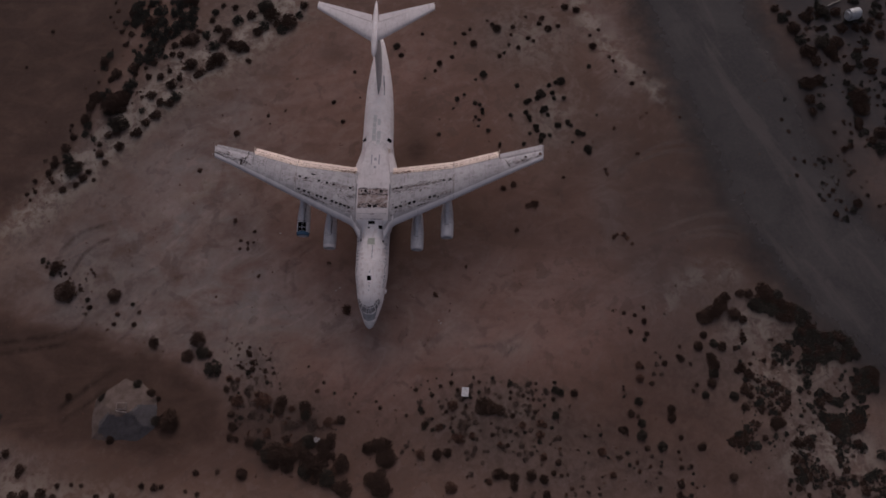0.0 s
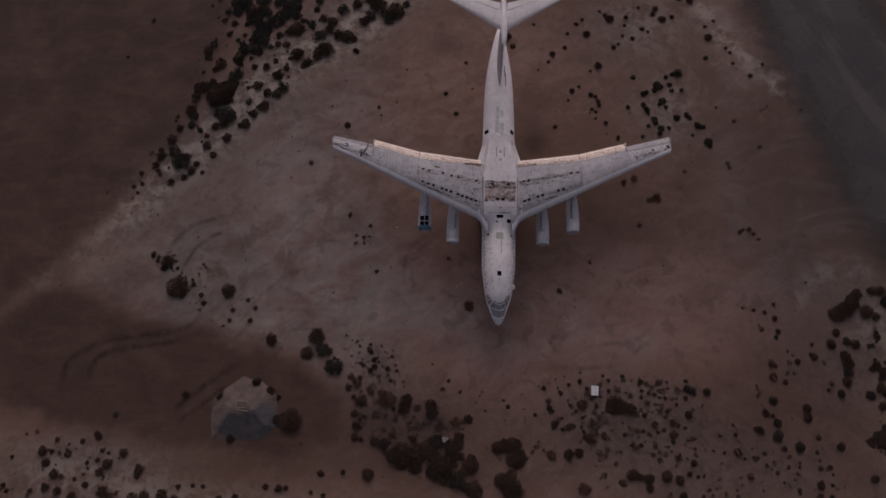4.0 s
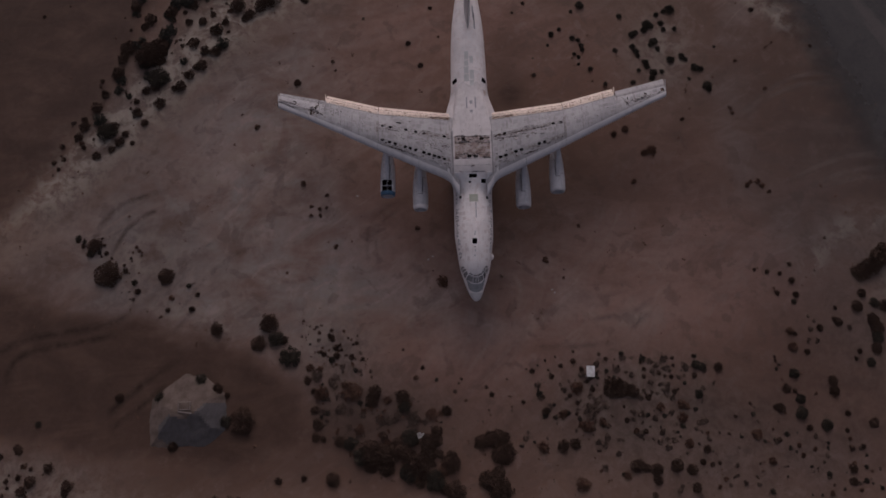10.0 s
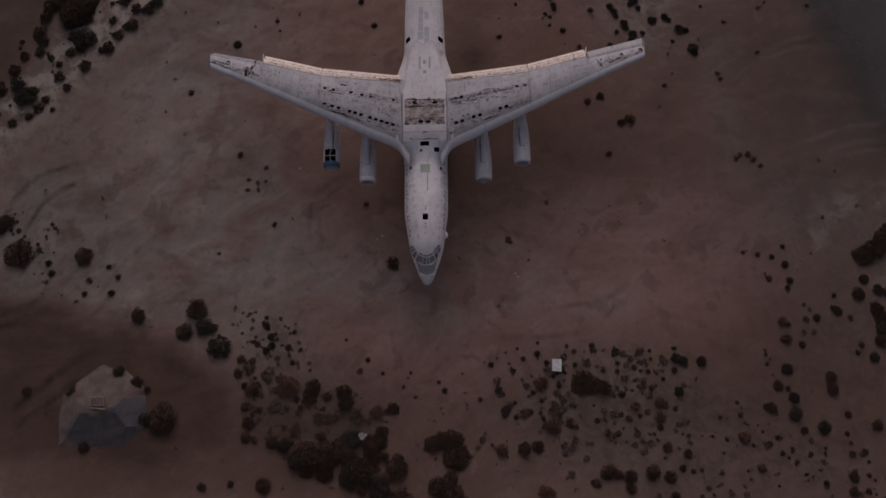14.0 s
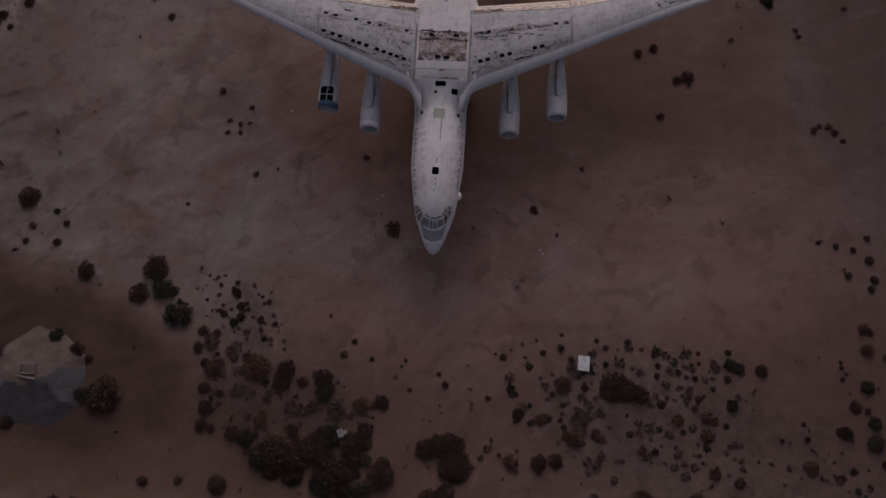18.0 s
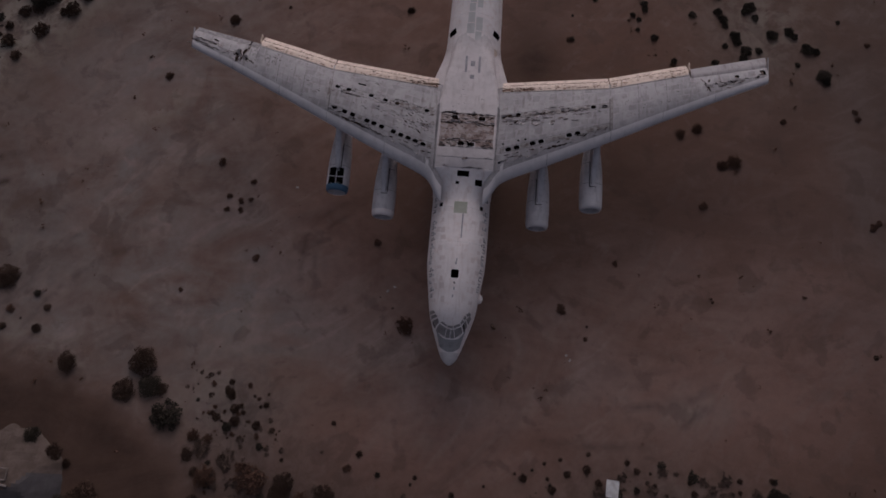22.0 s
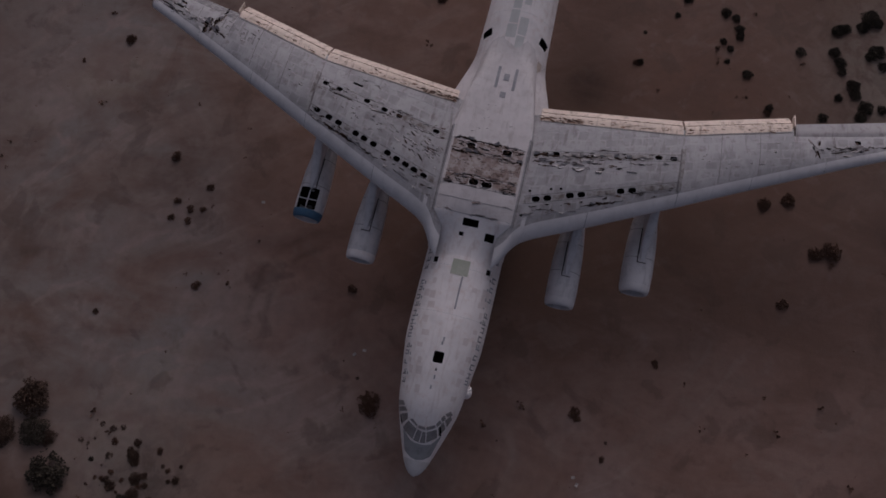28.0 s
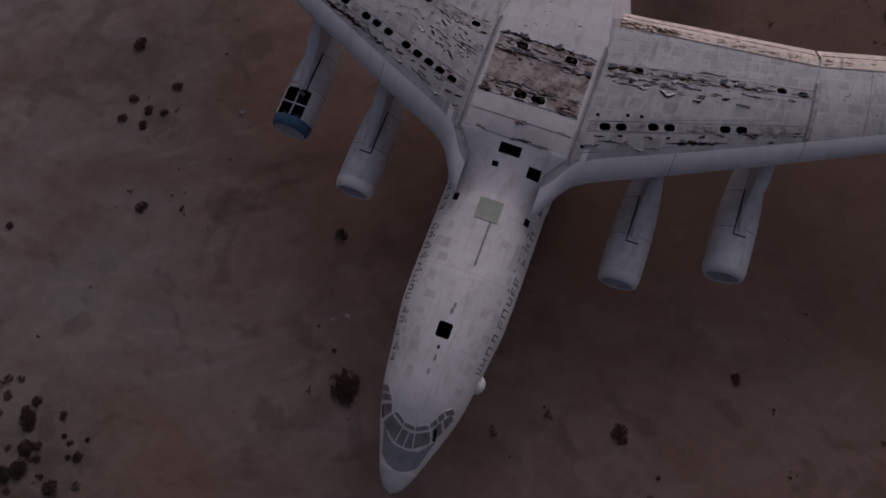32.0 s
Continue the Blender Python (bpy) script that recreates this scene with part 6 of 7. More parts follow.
# ---- shrubs ----
def shrub_meshes(seed, leaves, flat, material, thin=0.0):
    """A low dome of fine leaf clumps, thinning out to an uneven rim, on bent stems; radius about 1."""
    rnd = random.Random(seed)
    lobes = []
    for k in range(16):
        a, r = k * 2.4 + rnd.uniform(-0.4, 0.4), 0.70 * math.sqrt((k + 0.3) / 16) * rnd.uniform(0.85, 1.12)
        lobes.append((r * math.cos(a), r * math.sin(a), flat * rnd.uniform(0.40, 0.62) * (1.1 - 0.6 * r * r), rnd.uniform(0.22, 0.33)))
    v_, f_ = [], []
    while len(f_) < 2 * leaves:
        if rnd.random() < 0.55:
            lx, ly, lz, lr = rnd.choice(lobes)
            d = Vector((rnd.gauss(0, 1), rnd.gauss(0, 1), rnd.gauss(0, 0.8))).normalized() * lr * rnd.uniform(0.3, 1.1)
            p = Vector((lx + d.x, ly + d.y, max(0.03, lz + d.z * flat)))
        else:
            a, q = rnd.uniform(0, 6.283), math.sqrt(rnd.random())
            rim = 0.90 + 0.30 * noise.noise((1.6 * math.cos(a), 1.6 * math.sin(a), seed * 1.7))
            p = Vector((q * rim * math.cos(a), q * rim * math.sin(a), flat * (0.12 + 0.62 * math.sqrt(max(0.0, 1 - q * q))) * rnd.uniform(0.5, 1.05)))
        if noise.noise((p.x * 2.6, p.y * 2.6, seed * 3.1)) < thin - 0.62 + rnd.uniform(-0.1, 0.25):
            continue
        size = rnd.uniform(0.035, 0.075) * (2000 / leaves) ** 0.45
        q = Euler((rnd.uniform(-1, 1), rnd.uniform(-1, 1), rnd.uniform(0, 6.3))).to_matrix()
        o = len(v_)
        v_ += [p + q @ Vector((u * size, w * size * 0.7, b * size * 0.3)) for u, w, b in ((-1, 0, 0), (0, -0.8, 1), (1.1, 0, 0), (0, 0.8, 1))]
        f_ += [(o, o + 1, o + 2), (o, o + 2, o + 3)]
    foliage = mesh_of("foliage", v_, f_, material)
    bm = bmesh.new()
    for lx, ly, lz, lr in lobes:
        tube(bm, (0.1 * lx, 0.1 * ly, -0.15), (lx * 0.6, ly * 0.6, lz * 0.6), 0.035, 0.02, 5)
        tube(bm, (lx * 0.6, ly * 0.6, lz * 0.6), (lx, ly, lz), 0.02, 0.008, 4)
    stems = bpy.data.meshes.new("stem")
    bm.to_mesh(stems)
    bm.free()
    stems.materials.append(M_TWIG)
    return foliage, stems


FLAT = (0.6, 0.5, 0.62, 0.45, 0.55, 0.5, 0.45, 0.35, 0.5)
LEAVES = (2000, 2000, 2000, 1800, 2000, 1200, 1000, 420, 1400)
GAPS = (0.0, 0.05, 0.1, 0.1, 0.0, 0.28, 0.28, 0.5, 0.2)
SKIN = (M_LEAF, M_LEAF, M_GREEN, M_LEAF, M_LEAF, M_DRY, M_GREEN, M_THIN, M_SCRUB)
DARK, BROWN, OLIVE, THIN = None, 5, 6, 7
KINDS = [shrub_meshes(20 + k, LEAVES[k], FLAT[k], SKIN[k], GAPS[k]) for k in range(9)]
WORDS = ["dark rounded saltbush on dry ground", "dark low saltbush on dry ground", "dark olive shrub on dry ground", "flat dark saltbush on dry ground", "dark brown saltbush on dry ground", "dry reddish-brown shrub on bare ground", "olive-grey low shrub on dry ground", "thin dry twiggy bush on bare ground", "dark grey-green scrub bush on sandy ground"]
plant = random.Random(77)


def shrub(x, y, r, kind=None):
    k = plant.randrange(5) if kind is None else kind
    foliage, stems = KINDS[k]
    ob = tagged(new("desert_shrub"), WORDS[k] if r > 0.35 else WORDS[k].replace("dark", "small dark"), "shrub", "desert shrubs")
    ob.empty_display_size = 0.2
    ob.matrix_basis = Matrix.Translation((x, y, rise(x, y) - 0.02)) @ pose(0, 0, 0, 0, 0, plant.uniform(0, 360)) @ Matrix.Diagonal((r * 1.25 * plant.uniform(0.9, 1.1), r * 1.25 * plant.uniform(0.9, 1.1), r * 1.1, 1))
    for name, me in (("foliage", foliage), ("stem", stems)):
        p = new(name, me)
        p.parent = ob


strewn = ([], [], [])
SMALL = []
for k in range(9):
    me = shrub_meshes(60 + k, (300, 300, 300, 280, 300, 180, 160, 90, 260)[k], FLAT[k], M_LEAF, GAPS[k])[0]
    SMALL.append(([tuple(v.co) for v in me.vertices], [tuple(p.vertices) for p in me.polygons]))


def strew(x, y, r, k, rnd):
    """One of the many low bushes of the scrub."""
    v_, f_, m_ = strewn
    pts, tris = SMALL[k]
    turn, o = rnd.uniform(0, 6.28), len(v_)
    c, s, z = math.cos(turn) * r * 1.12, math.sin(turn) * r * 1.12, rise(x, y) - 0.02
    v_ += [(x + c * p[0] - s * p[1], y + s * p[0] + c * p[1], z + p[2] * r) for p in pts]
    f_ += [tuple(o + i for i in t) for t in tris]
    m_ += [k] * len(tris)


def shrub_row(places, kind=None):
    """The larger bushes stand as things, the small ones join the scrub."""
    for x, y, r in places:
        if r > (0.36 if kind in (None, 2, BROWN) else 0.52):
            shrub(x, y, r, kind)
        else:
            strew(x, y, r * 1.1, plant.randrange(5) if kind is None else kind, plant)


# scrub behind the tail
shrub_row([(2.0, 48.5, 0.58), (2.8, 46.8, 0.39), (6.3, 50.9, 0.28), (9.3, 45.4, 0.47), (6.9, 42.5, 0.19), (8.6, 44.0, 0.28), (11.4, 46.6, 0.38), (11.9, 49.2, 0.29), (13.4, 51.0, 0.38), (15.0, 49.2, 0.57), (14.4, 51.9, 0.29), (17.3, 53.5, 0.28), (19.0, 52.1, 0.67), (18.2, 52.8, 0.38), (21.7, 52.4, 0.38), (21.4, 50.9, 0.28), (22.6, 48.5, 0.38), (24.3, 50.3, 0.38), (25.2, 49.8, 0.29), (19.4, 46.8, 0.38), (20.2, 47.4, 0.29), (21.0, 49.0, 0.28), (23.9, 54.4, 0.29), (26.7, 54.2, 0.48), (26.2, 53.1, 0.38), (27.7, 52.2, 0.57), (29.4, 52.7, 0.38)])
# scrub behind the tail, outer
shrub_row([(30.7, 56.4, 0.58), (32.6, 55.9, 0.58), (34.8, 51.0, 0.29), (35.2, 49.0, 0.57), (36.3, 52.1, 0.29), (37.9, 47.0, 0.29), (38.5, 46.2, 0.28), (38.8, 44.2, 0.28), (43.6, 44.1, 0.28), (41.4, 42.0, 0.37), (-8.1, 38.0, 0.38), (-6.4, 34.5, 0.37), (-4.9, 43.6, 0.29), (-3.8, 38.9, 0.19), (-23.7, 32.2, 0.46), (-18.8, 35.4, 0.28), (-18.4, 34.0, 0.18), (-14.5, 42.2, 0.19), (-23.2, 45.6, 0.38)])
# olive scrub off the starboard tip
shrub_row([(22.3, 41.4, 0.37), (12.3, 38.8, 0.41), (13.5, 39.6, 0.28), (11.7, 37.1, 0.23), (9.5, 35.1, 0.14), (9.5, 32.5, 0.27), (17.5, 33.2, 0.36), (15.3, 38.1, 0.37), (16.1, 37.8, 0.32), (16.5, 36.9, 0.36), (16.6, 36.3, 0.32), (15.4, 35.6, 0.27), (16.0, 35.1, 0.27), (15.9, 34.0, 0.22), (21.2, 36.0, 0.36), (19.4, 30.8, 0.31), (23.3, 30.9, 0.35), (16.7, 43.4, 0.56), (15.4, 42.4, 0.28), (29.6, 42.3, 0.65), (28.7, 42.0, 0.37), (27.6, 41.5, 0.37), (26.1, 39.9, 0.64), (25.6, 39.1, 0.46), (26.7, 39.7, 0.37), (28.1, 40.1, 0.41), (28.4, 39.1, 0.36), (30.0, 39.2, 0.36), (23.8, 38.4, 0.50), (24.3, 38.7, 0.41)], 2)
# olive scrub off the starboard tip, outer
shrub_row([(26.8, 37.2, 0.54), (26.3, 36.7, 0.36), (27.3, 36.1, 0.36), (23.7, 36.5, 0.41), (24.2, 35.7, 0.41), (24.4, 35.0, 0.31), (25.3, 34.0, 0.49), (25.5, 33.3, 0.40), (24.3, 32.8, 0.31), (26.3, 32.4, 0.49), (26.0, 31.5, 0.40), (27.5, 32.5, 0.35), (28.9, 34.3, 0.54), (30.5, 34.8, 0.45), (31.0, 34.3, 0.36), (32.2, 33.0, 0.58), (33.0, 32.8, 0.40), (31.2, 31.3, 0.26), (33.6, 30.2, 0.61), (33.8, 29.6, 0.39), (35.3, 36.2, 0.22), (34.4, 45.1, 0.37)], 2)
# shrubs on the apron
shrub_row([(9.3, 32.4, 0.27), (19.3, 30.4, 0.27), (19.9, 23.3, 0.45), (21.5, 23.9, 0.45), (23.8, 20.4, 0.44), (24.9, 20.8, 0.62), (21.9, 16.3, 0.35), (29.5, 25.2, 0.27), (38.0, 33.9, 0.27), (41.6, 29.5, 0.28), (36.6, 26.0, 0.27), (36.3, 26.7, 0.27), (37.1, 15.4, 0.35), (37.7, 15.9, 0.26), (38.6, 15.9, 0.35), (39.2, 15.3, 0.35), (39.9, 14.4, 0.27), (14.1, 10.2, 0.17), (9.3, 5.9, 0.35), (-4.1, 3.4, 0.69), (48.9, 36.0, 0.27)], BROWN)
# tufts beside the wing
shrub_row([(-22.5, 17.3, 0.36), (-19.3, 15.5, 0.26), (-21.3, 14.0, 0.25), (-20.2, 13.6, 0.26), (-19.3, 13.8, 0.21), (-21.4, 12.7, 0.25), (-20.1, 12.7, 0.25), (-18.0, 8.4, 0.30), (-7.2, 10.6, 0.30), (9.6, 5.6, 0.24), (11.6, 3.4, 0.19), (14.0, 10.4, 0.20), (-24.3, 5.0, 0.20), (-23.7, 32.3, 0.44), (-29.1, 25.7, 0.38)], BROWN)
# shrubs by the sandy track
shrub_row([(-47.6, 5.5, 1.49), (-40.0, 5.0, 0.87), (-49.7, 9.4, 0.88), (-50.1, 8.4, 0.56), (-52.0, 10.4, 0.40), (-39.5, 0.6, 0.31), (-36.4, 0.6, 0.38), (-35.8, 2.5, 0.32), (-37.0, 3.7, 0.31), (-44.1, 4.3, 0.39), (-43.6, 3.1, 0.39), (-33.0, -2.1, 0.76), (-26.4, -1.5, 1.15), (-27.6, -4.0, 0.84), (-25.4, -3.5, 0.92)])
# big thicket ahead of the nose
shrub_row([(-5.6, -21.0, 1.16), (-3.1, -22.4, 1.01), (0.7, -21.1, 1.08), (2.3, -22.2, 1.23)])
# shrubs round the mound
shrub_row([(-39.5, -10.5, 0.67), (-34.6, -8.3, 0.68), (-32.6, -9.6, 0.75), (-31.3, -10.3, 0.38), (-29.3, -13.4, 1.50), (-31.3, -13.5, 0.67), (-44.7, -10.2, 0.52), (-54.4, -13.2, 0.38), (-56.3, -16.3, 0.45), (-37.6, -16.2, 0.59), (-38.9, -15.7, 0.30)])
# shrubs along the bare strip
shrub_row([(49.3, -8.4, 0.57), (53.5, -8.5, 0.66), (48.2, -15.7, 0.57), (52.3, -19.8, 0.56)])
# dark shrubs before the thicket
shrub_row([(50.6, -3.0, 0.75), (51.0, -4.0, 0.75), (50.8, -5.3, 0.66), (50.4, -6.7, 0.66), (55.8, -5.2, 0.57), (55.0, -4.5, 0.58), (52.4, -1.3, 0.67), (51.2, -0.9, 0.59), (55.7, -0.2, 0.42)])
# tufts round the nose
shrub_row([(-6.5, 5.7, 0.08), (-5.3, 4.8, 0.12), (-4.8, 6.3, 0.05), (-18.6, 3.5, 0.09), (16.6, 14.7, 0.09), (9.6, 5.6, 0.11), (11.7, 4.5, 0.11), (4.7, 3.0, 0.08), (-24.3, 5.1, 0.12)])
# round saltbushes ahead of the nose
shrub_row([(-21.5, -20.4, 0.36), (-21.3, -8.8, 0.48), (-21.1, -4.3, 0.17), (-24.4, -3.7, 0.49), (-18.0, -20.6, 0.77), (-8.8, -20.1, 1.03), (-11.3, -19.5, 0.77), (-7.9, -19.2, 1.41), (-13.4, -19.2, 0.72), (-11.3, -18.0, 1.16), (-14.4, -18.0, 1.03), (-13.1, -17.7, 1.42), (-9.8, -17.2, 1.16), (-15.9, -16.5, 0.68), (-17.2, -16.2, 0.58), (-8.6, -16.0, 0.98), (-19.2, -15.9, 0.37), (-20.1, -15.7, 0.47), (-19.9, -14.1, 0.63), (-20.3, -12.4, 0.48), (-9.2, -12.3, 0.73), (-13.2, -11.5, 0.69), (-9.4, -11.1, 0.79), (-12.9, -10.4, 0.80), (-20.5, -10.1, 0.37), (-13.3, -8.6, 0.16), (-15.3, -7.7, 0.30), (-14.4, -6.3, 0.24), (-18.3, -6.3, 0.38), (-15.8, -6.0, 0.35), (-17.7, -5.8, 0.43), (-19.3, -5.6, 0.33)], DARK)
# round saltbushes ahead of the nose
shrub_row([(-19.7, -5.3, 0.22), (-9.3, -5.3, 0.19), (-17.8, -4.8, 0.38), (-17.3, -4.5, 0.22), (-15.2, -4.3, 0.25), (-18.2, -3.8, 0.30), (-18.4, -3.5, 0.38), (-15.1, -3.4, 0.14), (-18.7, -3.2, 0.25), (-18.4, -2.6, 0.25), (1.9, -20.6, 0.86), (-7.0, -20.4, 0.76), (-3.6, -19.1, 0.98), (2.8, -18.8, 0.77), (2.2, -18.2, 0.87), (3.1, -17.9, 1.15), (-6.0, -17.8, 0.73), (6.6, -16.9, 0.18), (0.2, -16.8, 0.83), (-6.4, -16.6, 1.03), (2.5, -16.4, 0.98), (1.3, -16.4, 0.98), (-5.5, -16.3, 0.83), (-4.0, -12.9, 0.63), (5.5, -12.1, 0.26), (1.6, -11.1, 0.32), (1.0, -10.2, 0.23), (3.6, -9.3, 0.13), (-2.1, -9.1, 0.19), (-5.2, -9.1, 0.23), (6.8, -8.4, 0.32), (6.1, -8.1, 0.13)], DARK)
# round saltbushes ahead of the nose
shrub_row([(-6.9, -7.6, 0.27), (20.6, -23.3, 0.34), (17.1, -20.9, 0.25), (19.9, -20.2, 0.51), (18.9, -19.9, 0.77), (10.1, -17.4, 0.72), (11.6, -17.2, 0.61), (20.3, -16.0, 0.31), (18.1, -14.6, 0.31), (8.1, -13.8, 0.34), (12.0, -13.7, 0.23), (8.2, -13.3, 0.44), (17.9, -13.0, 0.18), (12.2, -12.4, 0.26), (8.0, -11.6, 0.24), (11.3, -11.5, 0.27), (19.1, -11.1, 0.78), (14.2, -10.8, 0.32), (17.7, -10.8, 0.94), (10.4, -10.7, 0.18), (16.7, -10.5, 1.10), (13.6, -9.8, 0.24), (14.9, -9.4, 0.21), (14.1, -9.4, 0.21), (20.7, -9.4, 0.27), (9.2, -9.1, 0.32), (18.6, -8.8, 0.12), (16.1, -8.6, 0.27), (20.8, -8.5, 0.27), (8.8, -8.3, 0.16), (13.0, -8.3, 0.29), (17.6, -8.1, 0.18)], DARK)
# round saltbushes ahead of the nose
shrub_row([(10.4, -7.8, 0.29), (20.4, -7.7, 0.19), (7.5, -7.7, 0.13), (12.0, -7.3, 0.33), (17.2, -7.2, 0.13), (16.1, -7.1, 0.27), (8.5, -7.1, 0.16), (9.8, -6.7, 0.17), (15.3, -6.5, 0.22), (12.1, -6.1, 0.19), (25.7, -22.6, 0.52), (21.1, -21.6, 0.48), (25.4, -20.5, 0.61), (21.1, -20.4, 0.66), (27.9, -20.0, 0.28), (23.6, -20.0, 0.76), (28.8, -19.9, 0.22), (26.8, -19.7, 0.38), (27.5, -18.2, 0.45), (34.7, -17.5, 0.21), (31.9, -16.9, 0.21), (30.4, -16.5, 0.18), (31.5, -14.5, 0.23), (33.7, -14.3, 0.28), (26.7, -13.5, 0.27), (33.5, -13.0, 0.21), (21.0, -11.9, 0.37), (27.3, -11.7, 0.52), (24.3, -11.3, 0.32), (25.7, -10.3, 0.24), (24.1, -9.5, 0.27), (23.3, -9.4, 0.21)], DARK)
# round saltbushes ahead of the nose
shrub_row([(27.0, -9.4, 0.32), (22.6, -9.0, 0.29), (30.1, -8.5, 0.53), (28.1, -8.4, 0.48), (27.3, -8.1, 0.58), (24.5, -8.1, 0.19), (24.5, -7.2, 0.22), (27.1, -7.0, 0.23), (44.6, -22.4, 0.48), (44.8, -20.9, 0.52), (45.0, -18.6, 0.34), (46.4, -18.4, 0.31), (37.7, -18.4, 0.28), (36.5, -17.4, 0.31), (36.1, -17.4, 0.23), (44.8, -16.5, 0.28), (40.4, -16.1, 0.38), (42.5, -15.8, 0.70), (45.3, -14.5, 0.38), (39.7, -14.3, 0.67), (37.2, -13.6, 0.60), (36.6, -13.5, 0.32), (39.8, -12.6, 0.56), (44.2, -11.8, 0.60), (39.3, -11.6, 0.28), (38.3, -11.3, 0.53), (44.2, -10.5, 0.53), (39.5, -9.5, 0.57), (37.4, -8.9, 0.22), (37.4, -7.9, 0.19), (47.6, -7.9, 0.28), (37.4, -7.4, 0.18)], DARK)
# round saltbushes ahead of the nose
shrub_row([(48.2, -7.0, 0.32), (41.6, -6.9, 0.39), (40.4, -4.6, 0.29), (43.7, -3.9, 0.43), (46.2, -3.2, 0.50), (45.8, -2.9, 0.36), (46.1, -1.4, 0.26), (48.9, -1.3, 0.73), (40.9, -0.5, 0.33), (41.3, 0.4, 0.37), (38.9, 0.7, 0.33), (41.0, 2.3, 0.41), (39.6, 3.2, 0.30), (38.0, 3.5, 0.29), (36.4, 3.8, 0.22), (41.0, 4.4, 0.29), (49.8, 0.4, 0.51), (50.4, 3.5, 0.67)], DARK)
# dry shrubs ahead of the nose
shrub_row([(-21.0, -7.2, 0.48), (-14.8, -15.0, 0.58), (-11.3, -11.4, 0.48), (-19.5, -10.4, 0.90), (-15.8, -10.3, 1.07), (-16.7, -9.5, 0.40), (-7.8, -8.8, 0.32), (-19.7, -7.4, 0.38), (-4.5, -19.8, 0.72), (-5.9, -13.3, 0.68), (-4.8, -13.2, 0.32), (-1.6, -11.7, 0.22), (12.1, -21.9, 0.82), (17.6, -21.0, 0.48), (7.7, -17.5, 0.64), (19.1, -15.9, 0.36), (13.3, -15.2, 0.73), (12.4, -15.0, 0.36), (15.1, -14.8, 0.47), (10.3, -13.7, 0.53), (12.2, -10.6, 0.74), (25.4, -17.5, 0.51), (33.8, -16.7, 0.62), (25.0, -14.4, 0.57), (22.4, -13.2, 0.47), (25.7, -13.1, 0.36), (25.0, -12.8, 0.52), (35.3, -19.8, 0.46), (39.9, -6.2, 0.57), (39.8, -4.2, 0.51)], BROWN)
# thin twiggy bushes ahead of the nose
shrub_row([(-22.2, -3.3, 0.19), (-16.0, -14.6, 0.37), (-11.2, -13.8, 0.58), (-8.1, -13.7, 0.78), (-12.3, -13.7, 0.47), (-10.3, -13.6, 0.47), (-14.4, -13.1, 0.42), (-15.8, -12.6, 0.37), (-17.0, -12.3, 0.58), (-18.1, -9.0, 0.58), (-20.1, -8.2, 0.75), (-10.0, -7.7, 0.16), (-17.0, -7.2, 0.33), (-20.0, -3.8, 0.25), (-20.3, -2.1, 0.22), (5.0, -17.2, 0.31), (5.6, -16.4, 0.37), (5.9, -15.7, 0.21), (-3.2, -15.0, 0.15), (0.4, -14.3, 0.15), (-0.2, -14.2, 0.13), (4.0, -13.1, 0.16), (-2.9, -10.6, 0.23), (15.0, -20.1, 0.41), (16.7, -18.5, 0.36), (14.4, -18.0, 0.31), (15.2, -17.4, 0.41), (17.4, -16.9, 0.26), (15.6, -16.6, 0.37), (8.2, -16.5, 0.18), (15.8, -15.2, 0.32), (9.5, -14.8, 0.15)], THIN)
# thin twiggy bushes ahead of the nose
shrub_row([(18.9, -14.5, 0.31), (19.9, -13.9, 0.47), (18.9, -13.6, 0.36), (13.6, -13.4, 0.83), (29.8, -22.5, 0.27), (31.7, -22.2, 0.34), (33.2, -21.6, 0.21), (30.8, -21.4, 0.24), (31.4, -18.2, 0.21), (26.6, -17.6, 0.20), (21.9, -17.2, 0.36), (27.9, -17.1, 0.31), (23.6, -17.1, 0.36), (29.3, -16.4, 0.18), (22.4, -16.3, 0.21), (27.2, -16.2, 0.21), (23.7, -16.1, 0.20), (26.5, -15.8, 0.26), (34.4, -15.4, 0.15), (24.1, -15.2, 0.21), (27.0, -15.1, 0.37), (32.2, -14.6, 0.15), (21.6, -14.5, 0.37), (23.7, -13.8, 0.37), (33.9, -13.5, 0.16), (24.0, -12.1, 0.37), (28.6, -11.2, 0.13), (23.6, -10.3, 0.21), (22.9, -10.3, 0.22), (21.5, -10.1, 0.39), (25.7, -9.4, 0.21), (25.8, -8.1, 0.37)], THIN)
# thin twiggy bushes ahead of the nose
shrub_row([(41.8, -21.8, 0.28), (35.5, -15.4, 0.15), (37.8, -8.4, 0.21), (43.1, -5.5, 0.33), (42.0, -5.5, 0.32), (42.5, -4.1, 0.36), (47.5, -4.0, 0.33), (43.1, -3.0, 0.25), (42.4, -2.4, 0.26), (44.2, 3.5, 0.18), (46.2, 7.8, 0.23)], THIN)
# olive bush
shrub_row([(-23.6, -5.7, 1.24)], OLIVE)



